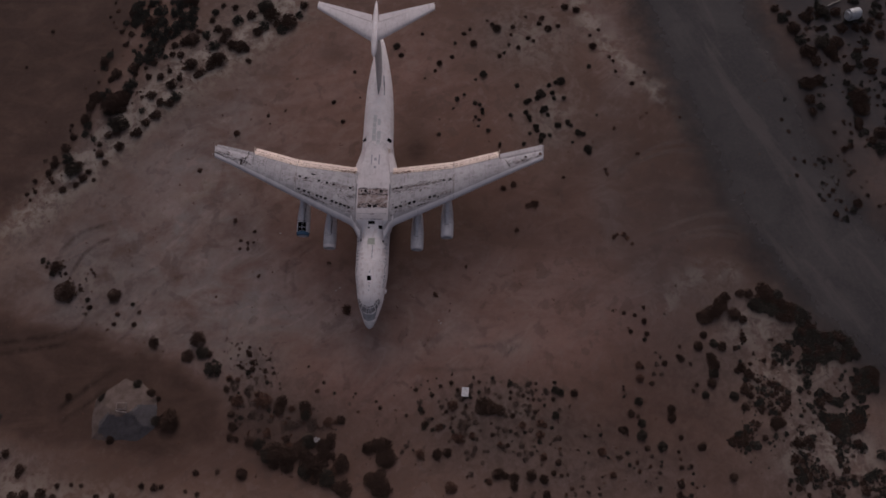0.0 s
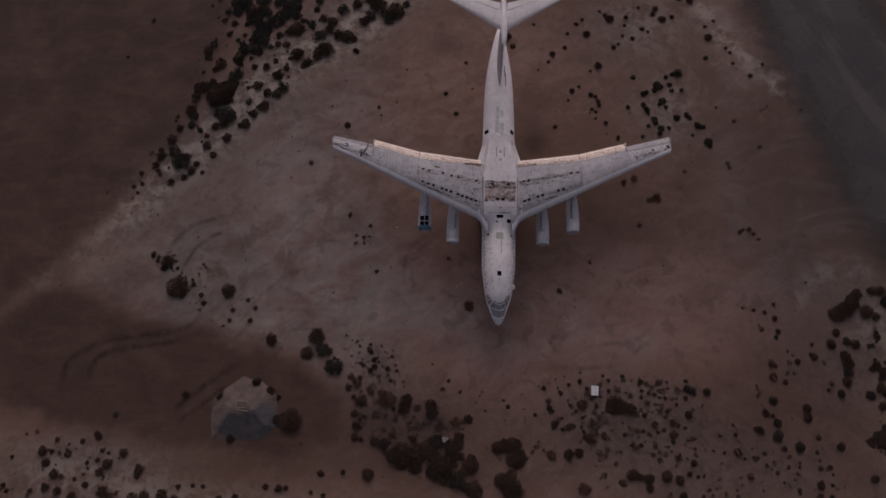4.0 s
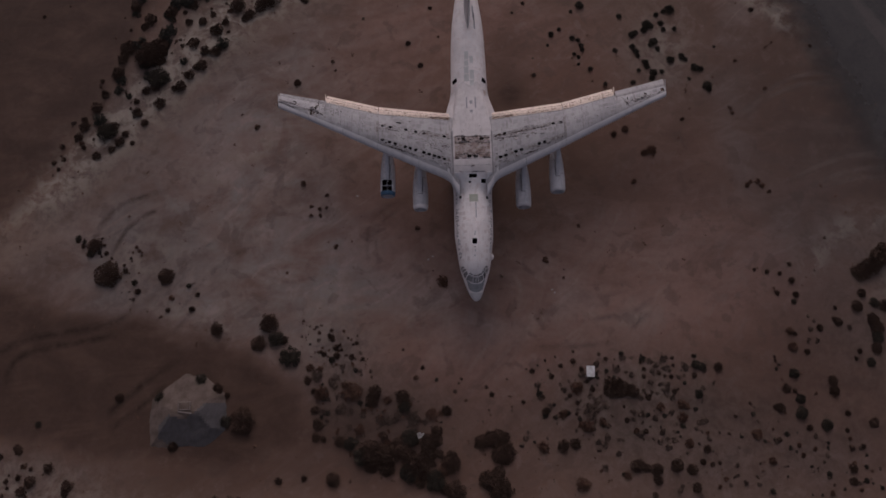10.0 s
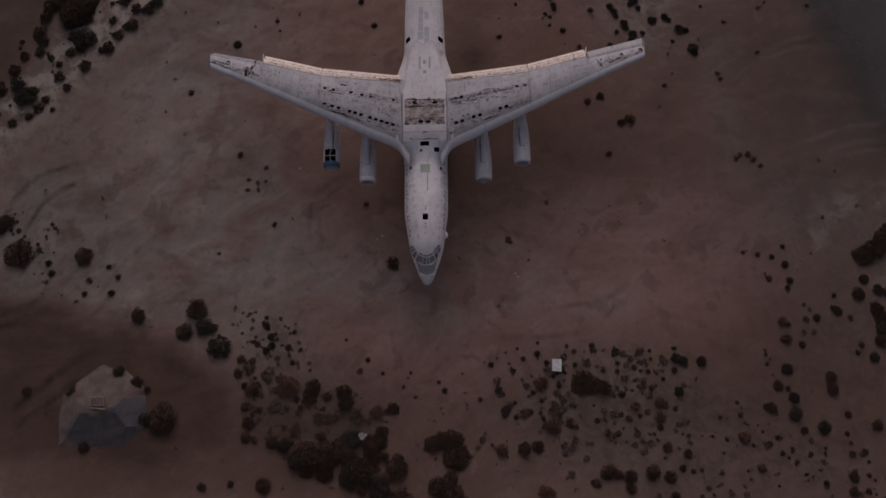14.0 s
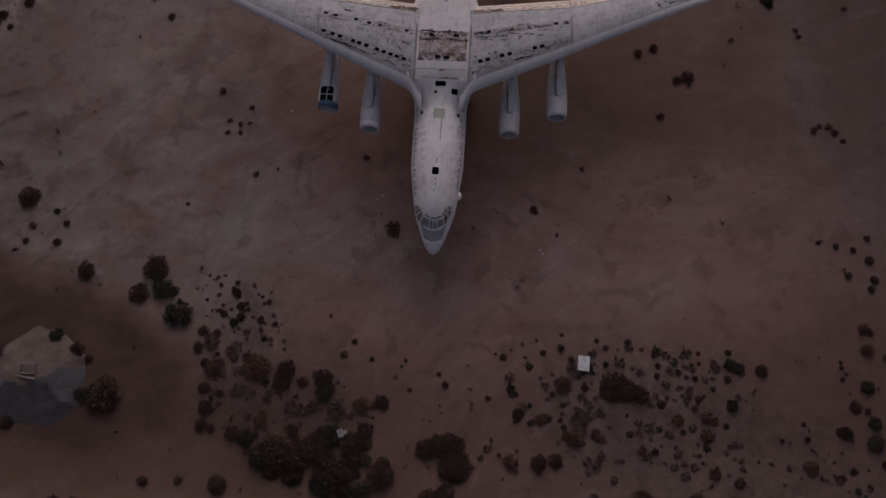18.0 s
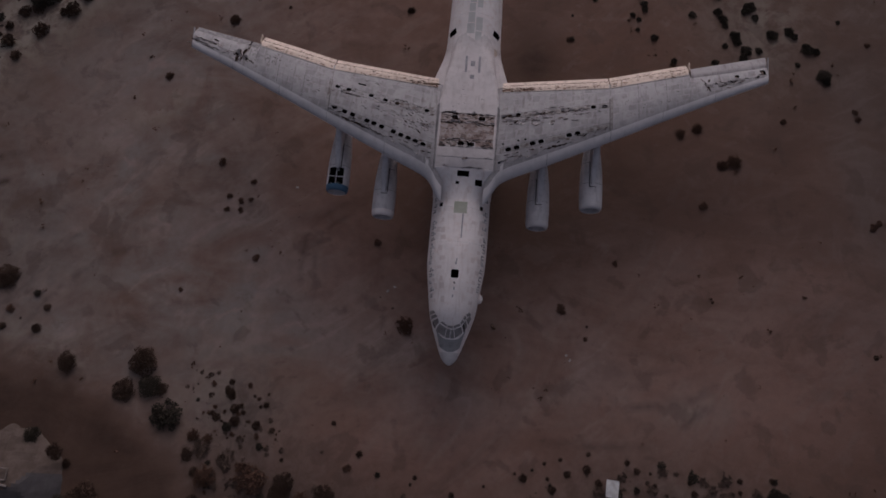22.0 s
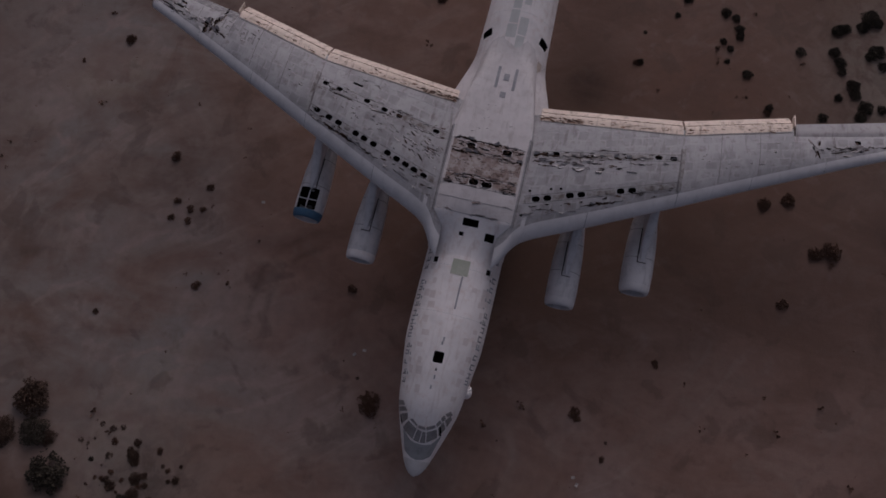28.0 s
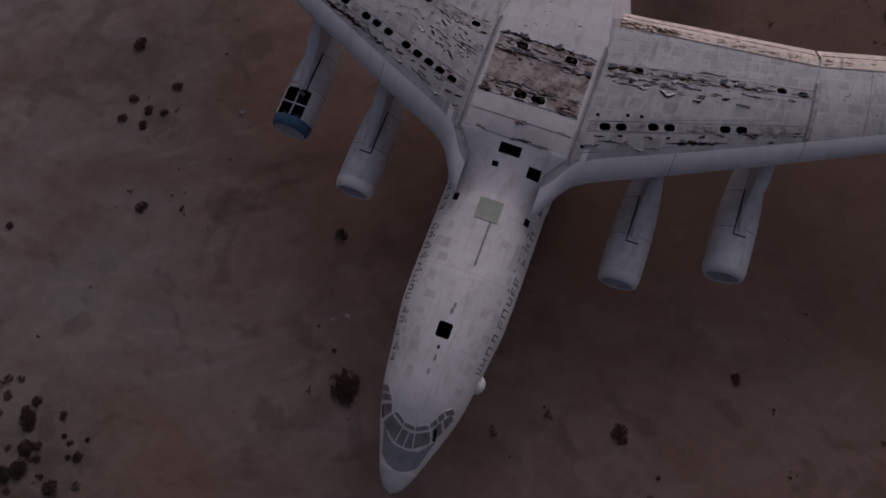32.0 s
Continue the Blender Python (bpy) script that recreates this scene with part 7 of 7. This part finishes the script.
def scatter(poly, count, low, high, seed, kinds=(0, 1, 2, 3, 4), clear=0.75):
    """Shrubs strewn unevenly over a patch, keeping a little apart."""
    rnd = random.Random(seed)
    xs, ys = [p[0] for p in poly], [p[1] for p in poly]
    done, tries = [], 0
    while len(done) < count and tries < count * 60:
        tries += 1
        x, y = rnd.uniform(min(xs), max(xs)), rnd.uniform(min(ys), max(ys))
        r = low + (high - low) * rnd.random() ** 2
        if not inside(poly, x, y) or noise.noise((x * 0.25, y * 0.25, seed)) < rnd.uniform(-0.45, 0.15):
            continue
        if any((x - a) ** 2 + (y - b) ** 2 < (clear * (r + c)) ** 2 for a, b, c in done):
            continue
        done.append((x, y, r))
        strew(x, y, r, rnd.choice(kinds), rnd)



def strew_row(places, kinds, seed):
    rnd = random.Random(seed)
    for x, y, r in places:
        strew(x, y, r, rnd.choice(kinds), rnd)


# large bushes of the scrub belt beyond the wing
shrub_row([(-16.8, 53.1, 1.36), (-24.6, 48.1, 1.15), (-28.2, 45.6, 1.24), (-32.6, 44.7, 1.05), (-33.0, 49.3, 1.16), (-19.8, 54.4, 1.36), (-21.0, 56.0, 1.17), (-47.8, 38.4, 1.04), (-44.8, 37.0, 1.69), (-43.5, 38.1, 1.32), (-43.3, 33.5, 1.30), (-49.7, 25.5, 1.19)])
# belt of scrub, inner side
strew_row([(-17.7, 51.6, 0.97), (-15.0, 54.4, 0.68), (-14.4, 56.3, 0.78), (-22.0, 51.1, 0.87), (-26.1, 48.5, 0.96), (-23.6, 47.8, 0.67), (-29.2, 48.3, 0.96), (-29.4, 44.5, 0.95), (-30.8, 43.2, 0.86), (-31.5, 42.6, 0.57), (-22.9, 45.4, 0.48), (-34.6, 38.7, 0.94), (-35.4, 37.5, 0.84), (-37.0, 37.6, 0.75), (-37.3, 35.3, 0.84), (-38.1, 35.1, 0.56), (-39.0, 33.9, 0.74), (-40.1, 32.2, 0.83), (-41.0, 31.9, 0.46), (-35.5, 40.8, 0.95), (-34.3, 42.0, 0.57), (-38.6, 38.9, 0.85), (-39.9, 36.1, 0.56), (-37.6, 42.3, 0.66), (-34.4, 48.8, 0.77), (-30.7, 50.4, 0.77), (-27.7, 49.4, 0.77), (-28.8, 51.5, 0.77), (-25.6, 53.2, 0.97), (-23.3, 54.3, 0.97), (-18.7, 52.7, 0.78), (-21.1, 52.2, 0.97)], (0, 1, 4, 8), 301)
# belt of scrub, inner side
strew_row([(-27.3, 50.8, 0.97), (-29.7, 54.8, 0.68), (-26.3, 55.8, 0.59), (-28.4, 56.2, 0.49), (-30.0, 53.2, 0.58), (-32.2, 51.0, 0.48), (-36.0, 46.4, 0.57), (-34.6, 46.4, 0.67), (-37.1, 46.0, 0.48), (-35.8, 48.2, 0.67), (-36.1, 43.4, 0.48), (-39.6, 42.3, 0.57), (-39.0, 45.0, 0.76)], (0, 1, 4, 8), 333)
# belt of scrub, outer side
strew_row([(-44.9, 52.5, 0.58), (-45.3, 50.8, 0.48), (-46.6, 46.3, 0.67), (-47.4, 44.9, 0.76), (-47.5, 43.8, 0.48), (-45.1, 42.8, 0.95), (-45.9, 41.7, 0.57), (-47.8, 41.2, 0.28), (-46.1, 39.6, 0.57), (-48.5, 36.7, 0.84), (-45.1, 36.0, 0.84), (-49.1, 34.4, 0.93), (-48.5, 33.2, 0.74), (-48.7, 31.7, 0.65), (-50.5, 31.2, 0.65), (-44.8, 34.0, 0.75), (-43.6, 32.3, 0.74), (-44.9, 31.7, 0.65), (-42.8, 29.7, 0.83), (-46.1, 30.0, 0.46), (-47.2, 30.9, 0.46), (-45.8, 28.3, 0.74), (-44.7, 26.8, 0.55), (-51.5, 29.2, 0.83), (-51.0, 27.4, 0.92), (-52.9, 26.4, 0.82), (-53.6, 24.9, 0.64), (-48.8, 26.3, 0.73), (-47.9, 24.0, 0.73), (-48.9, 22.9, 0.54), (-50.8, 22.1, 0.63), (-46.1, 23.8, 0.36)], (0, 1, 4, 8), 401)
# belt of scrub, outer side
strew_row([(-47.2, 25.2, 0.55), (-52.7, 23.3, 0.36), (-44.3, 48.3, 0.48), (-43.6, 50.3, 0.58), (-55.3, 21.7, 0.36), (-60.7, 43.9, 0.29), (-57.3, 50.7, 0.39)], (0, 1, 4, 8), 433)
# large bushes of the roadside thicket
shrub_row([(52.6, 4.9, 1.20), (51.4, 3.8, 1.02), (50.3, 3.1, 0.94), (54.6, 3.6, 0.85), (57.7, 5.0, 0.85), (59.2, 7.6, 0.95), (59.9, 6.3, 0.94), (61.9, 5.0, 0.85), (63.1, 4.6, 0.85), (62.6, 3.3, 0.85), (59.1, -12.3, 0.82), (54.0, -14.8, 0.81), (62.0, -15.0, 0.81), (74.0, -4.9, 0.83)])
# roadside thicket, smaller bushes
strew_row([(53.5, 6.2, 0.77), (49.5, 3.3, 0.68), (55.8, 2.8, 0.68), (55.7, 6.7, 0.69), (57.0, 6.7, 0.77), (58.5, 4.5, 0.77), (61.3, 6.7, 0.77), (58.7, 6.3, 0.77), (60.1, 4.1, 0.77), (61.3, 3.3, 0.68), (55.0, -4.4, 0.75), (56.0, -5.3, 0.75), (54.2, -4.8, 0.42), (53.7, -8.4, 0.50), (55.1, -7.6, 0.74), (55.9, -8.4, 0.58), (54.9, -10.0, 0.58), (60.0, -12.2, 0.57), (53.7, -14.0, 0.65), (52.6, -14.9, 0.65), (56.0, -15.4, 0.65), (57.3, -14.3, 0.49), (54.7, -15.9, 0.49), (63.3, -14.6, 0.65), (61.2, -17.1, 0.73), (64.2, -14.2, 0.49), (61.8, -20.0, 0.72), (61.3, -21.1, 0.48), (70.5, -14.9, 0.65), (71.2, -15.4, 0.57), (70.7, -21.3, 0.72), (72.2, -19.4, 0.48)], (0, 1, 4, 8), 501)
# roadside thicket, smaller bushes
strew_row([(73.6, -16.4, 0.73), (74.3, -5.5, 0.66), (73.2, -4.5, 0.58)], (0, 1, 4, 8), 533)
# large bushes beyond the road
shrub_row([(69.2, 52.5, 1.15), (71.0, 48.0, 1.23), (70.3, 42.2, 1.21), (78.3, 39.9, 1.49), (78.5, 37.9, 1.20), (76.0, 49.8, 1.14), (73.6, 49.8, 1.14), (74.8, 48.2, 1.14), (81.0, 33.4, 1.10), (74.4, 55.8, 1.16)])
# bushes beyond the road
strew_row([(67.6, 54.6, 0.96), (66.5, 56.4, 0.77), (70.2, 50.3, 0.95), (72.2, 46.3, 0.94), (72.0, 48.2, 0.76), (72.3, 43.0, 0.84), (69.2, 41.9, 0.56), (70.4, 39.3, 0.93), (70.6, 37.1, 0.74), (77.6, 41.2, 0.93), (76.8, 42.5, 0.65), (80.8, 30.5, 1.09), (79.5, 32.1, 0.73), (75.7, 21.4, 0.80), (73.6, 19.0, 0.53), (72.1, 19.6, 0.53), (71.4, 22.7, 0.36), (74.8, 20.2, 0.53), (77.5, 22.8, 0.36), (71.3, 28.4, 0.45), (72.4, 28.7, 0.45), (68.2, 28.4, 0.36), (81.6, 46.2, 0.94), (78.9, 47.2, 0.94), (83.8, 51.5, 0.86), (81.6, 52.6, 0.96), (77.3, 52.5, 0.96), (71.9, 54.7, 0.96), (76.8, 55.8, 0.96), (83.3, 55.9, 0.87), (77.2, 45.1, 0.85), (66.3, 39.3, 0.37)], (0, 8, 4, 8), 601)
# bushes beyond the road
strew_row([(65.4, 35.7, 0.37), (66.3, 33.6, 0.37), (66.7, 26.0, 0.36), (72.3, 25.8, 0.27), (75.3, 26.6, 0.36), (69.9, 22.7, 0.36), (73.1, 21.8, 0.36), (73.8, 20.4, 0.35)], (0, 8, 4, 8), 633)
# scrub on the pale bank
strew_row([(-56.6, -15.9, 0.49), (-60.3, -18.6, 0.57), (-62.2, -16.8, 0.41), (-52.5, -18.4, 0.65), (-54.5, -19.9, 0.73), (-55.4, -21.0, 0.65), (-50.0, -20.5, 0.73), (-50.2, -21.3, 0.48), (-61.8, -21.4, 0.73), (-63.3, -19.9, 0.65), (-61.0, -23.6, 0.64), (-57.1, -22.7, 0.48), (-58.8, -22.0, 0.32), (-54.6, -23.5, 0.88), (-53.6, -24.3, 0.72), (-50.4, -24.3, 0.80), (-48.8, -24.0, 0.72), (-46.4, -23.8, 0.80), (-44.6, -24.2, 0.48), (-44.2, -22.7, 0.40), (-42.2, -22.5, 0.32), (-40.8, -22.6, 0.32), (-32.1, -22.5, 0.48), (-30.3, -22.7, 0.56), (-29.3, -22.6, 0.40), (-24.6, -20.6, 0.48), (-64.0, -18.3, 0.73), (-62.7, -18.4, 0.41), (-58.5, -16.9, 0.41), (-55.6, -18.1, 0.33), (-57.4, -19.8, 0.32), (-62.8, -23.1, 0.64)], (0, 1, 3, 4), 701)
# scrub on the pale bank
strew_row([(-58.8, -24.3, 0.72), (-38.4, -24.1, 0.48), (-36.2, -23.9, 0.48), (-25.8, -23.1, 0.32), (-24.0, -23.5, 0.40), (-56.0, -19.4, 0.41)], (0, 1, 3, 4), 733)
scatter([(-43.9, 57.2), (-32.8, 57.3), (-32.9, 52.2), (-36.1, 49.7), (-37.5, 47.7), (-39.6, 45.7), (-40.4, 41.7), (-42.0, 40.7), (-43.5, 41.9), (-43.4, 44.9), (-42.8, 49.2), (-44.1, 53.1)], 105, 0.35, 1.2, 24, (8, 8, 0, 8), clear=0.38)
scatter([(-48.0, 38.5), (-43.9, 39.8), (-42.1, 40.9), (-42.1, 38.8), (-42.7, 36.2), (-44.2, 35.2), (-46.2, 35.6)], 45, 0.3, 1.0, 5, (8, 0, 4), clear=0.4)
scatter([(59.0, 8.1), (63.3, 4.7), (66.6, 3.8), (70.4, 0.9), (72.6, -2.4), (71.9, -3.4), (68.6, -3.0), (65.8, -3.8), (64.5, -7.6), (62.6, -8.0), (62.3, -4.2), (60.6, -4.2), (59.0, -3.4), (60.5, -0.9), (62.7, -0.0), (64.0, 2.3), (60.6, 3.3), (57.3, 4.6)], 290, 0.22, 0.75, 1, (8, 8, 0, 8), clear=0.34)
scatter([(65.0, -7.4), (68.3, -8.4), (72.5, -8.1), (71.9, -12.1), (68.5, -14.3), (66.1, -12.8), (65.5, -10.2)], 150, 0.2, 0.75, 2, (8, 8, 0), clear=0.36)
scatter([(70.5, -4.5), (74.5, -4.0), (74.4, -7.3), (71.0, -7.7)], 60, 0.2, 0.7, 22, (8, 0), clear=0.4)
scatter([(54.8, -5.3), (58.0, -5.3), (61.2, -7.3), (61.8, -9.9), (58.3, -11.3), (54.8, -10.2)], 110, 0.12, 0.5, 4, (0, 8, 4), clear=0.5)
scatter([(55.6, -12.0), (59.9, -11.7), (58.8, -14.1), (56.2, -15.7), (53.5, -16.1), (51.8, -14.8), (53.8, -13.8)], 70, 0.12, 0.5, 23, (0, 4, 8), clear=0.5)
scatter([(61.5, -13.9), (64.4, -14.4), (63.3, -17.1), (67.0, -19.3), (67.6, -22.3), (63.3, -22.4), (61.2, -20.9), (60.6, -17.4)], 150, 0.12, 0.5, 6, (8, 0, 7), clear=0.5)
scatter([(66.6, -13.9), (70.9, -14.6), (71.4, -16.2), (67.8, -19.3)], 70, 0.12, 0.5, 26, (8, 0, 7), clear=0.5)
scatter([(66.7, -19.6), (74.0, -18.3), (73.4, -22.2), (65.7, -22.4)], 110, 0.12, 0.5, 27, (8, 0, 7, 6), clear=0.5)
scatter([(53.6, 0.7), (62.7, -0.0), (66.4, -4.2), (71.4, -4.1), (73.7, -8.1), (70.6, -15.3), (74.0, -18.3), (73.4, -22.2), (60.1, -22.5), (51.6, -15.6)], 260, 0.09, 0.42, 33, (8, 0, 7, 8), clear=0.6)
scatter([(65.7, 59), (90, 59), (86, 30), (75, 30), (70.5, 42), (70.3, 48.4)], 220, 0.2, 0.8, 13, (8, 8, 0, 4), clear=0.45)
scatter([(66, 30), (84, 32), (80, 17), (72, 17)], 80, 0.12, 0.45, 28, (8, 7, 0, 7))
scatter([(-68.0, -15.2), (-59.0, -16.2), (-48.3, -20.6), (-46, -26), (-70, -26)], 55, 0.12, 0.42, 11, (0, 3, 5, 7))
scatter([(-47.5, 57), (-30, 57), (-26, 47), (-44, 28), (-56, 17), (-58, 21), (-50, 36)], 120, 0.12, 0.5, 29, (0, 4, 7, 5))
scatter([(-18.0, -15.9), (-14.1, -15.8), (-7.5, -15.2), (-4.2, -15.1), (-2.9, -18.8), (-1.6, -22.9), (-4.9, -22.9), (-8.8, -21.5), (-13.8, -19.5)], 55, 0.2, 0.7, 25, (0, 3, 4, 5), clear=0.35)
scatter([(6.5, -9.2), (14.3, -6.4), (29.4, -6.8), (30.4, -15.6), (20.4, -19.5), (8.3, -15.0)], 190, 0.08, 0.50, 7, (7, 7, 7, 6, 7), clear=0.5)
scatter([(-22.2, -1.6), (-17.6, -1.4), (-13.1, -7.2), (-14.6, -10.1), (-20.6, -8.5)], 80, 0.06, 0.26, 8, (0, 7, 5, 7))
scatter([(-20.6, -9.2), (-8.6, -10.2), (-4.3, -14.7), (-11.7, -16.6), (-19.1, -16.4)], 120, 0.10, 0.45, 9, (7, 7, 5, 6))
scatter([(23.6, -16.1), (44.7, -16.5), (52.1, -24), (23.5, -24)], 90, 0.10, 0.40, 10, (7, 5, 7, 6))
scatter([(-53.5, 11.1), (-45.5, 10.9), (-37.0, 1.1), (-37.6, -2.0), (-44.8, 1.3)], 40, 0.12, 0.42, 12, (0, 3, 5, 7, 6))
scatter([(-6, -9.5), (40, -4), (42, -22), (-6, -24)], 45, 0.08, 0.22, 14, (1, 3, 5, 7, 7))

me = mesh_of("scrub", strewn[0], strewn[1], SKIN)
me.polygons.foreach_set("material_index", strewn[2])
tagged(new("scrub", me), "dense dark desert scrub in drifts on sandy ground", "scrub", kind="stuff")


def specks():
    """Small dry tufts and stones too many to count."""
    rnd = random.Random(5)
    v_, f_ = [], []
    for _ in range(2600):
        x, y = rnd.uniform(-70, 80), rnd.uniform(-26, 60)
        if noise.noise((x * 0.09, y * 0.09, 3.0)) < rnd.uniform(-0.2, 0.5) or (abs(x) < 3.2 and 0 < y < 46):
            continue
        r, z = 0.03 + 0.10 * rnd.random() ** 3, rise(x, y)
        for _ in range(6):
            q = Euler((rnd.uniform(-0.9, 0.9), rnd.uniform(-0.9, 0.9), rnd.uniform(0, 6.3))).to_matrix()
            c, o = Vector((x + rnd.gauss(0, r), y + rnd.gauss(0, r), z + rnd.uniform(0.0, r))), len(v_)
            v_ += [c + q @ Vector((u * r, w * r, 0.3 * r * b)) for u, w, b in ((-1, 0, 0), (0, -0.8, 1), (1.1, 0, 0), (0, 0.8, 1))]
            f_ += [(o, o + 1, o + 2), (o, o + 2, o + 3)]
    tagged(new("dry_tufts", mesh_of("dry_tufts", v_, f_, M_DRY)), "tiny dry tufts and stones strewn over the ground", "tufts", kind="stuff")


specks()
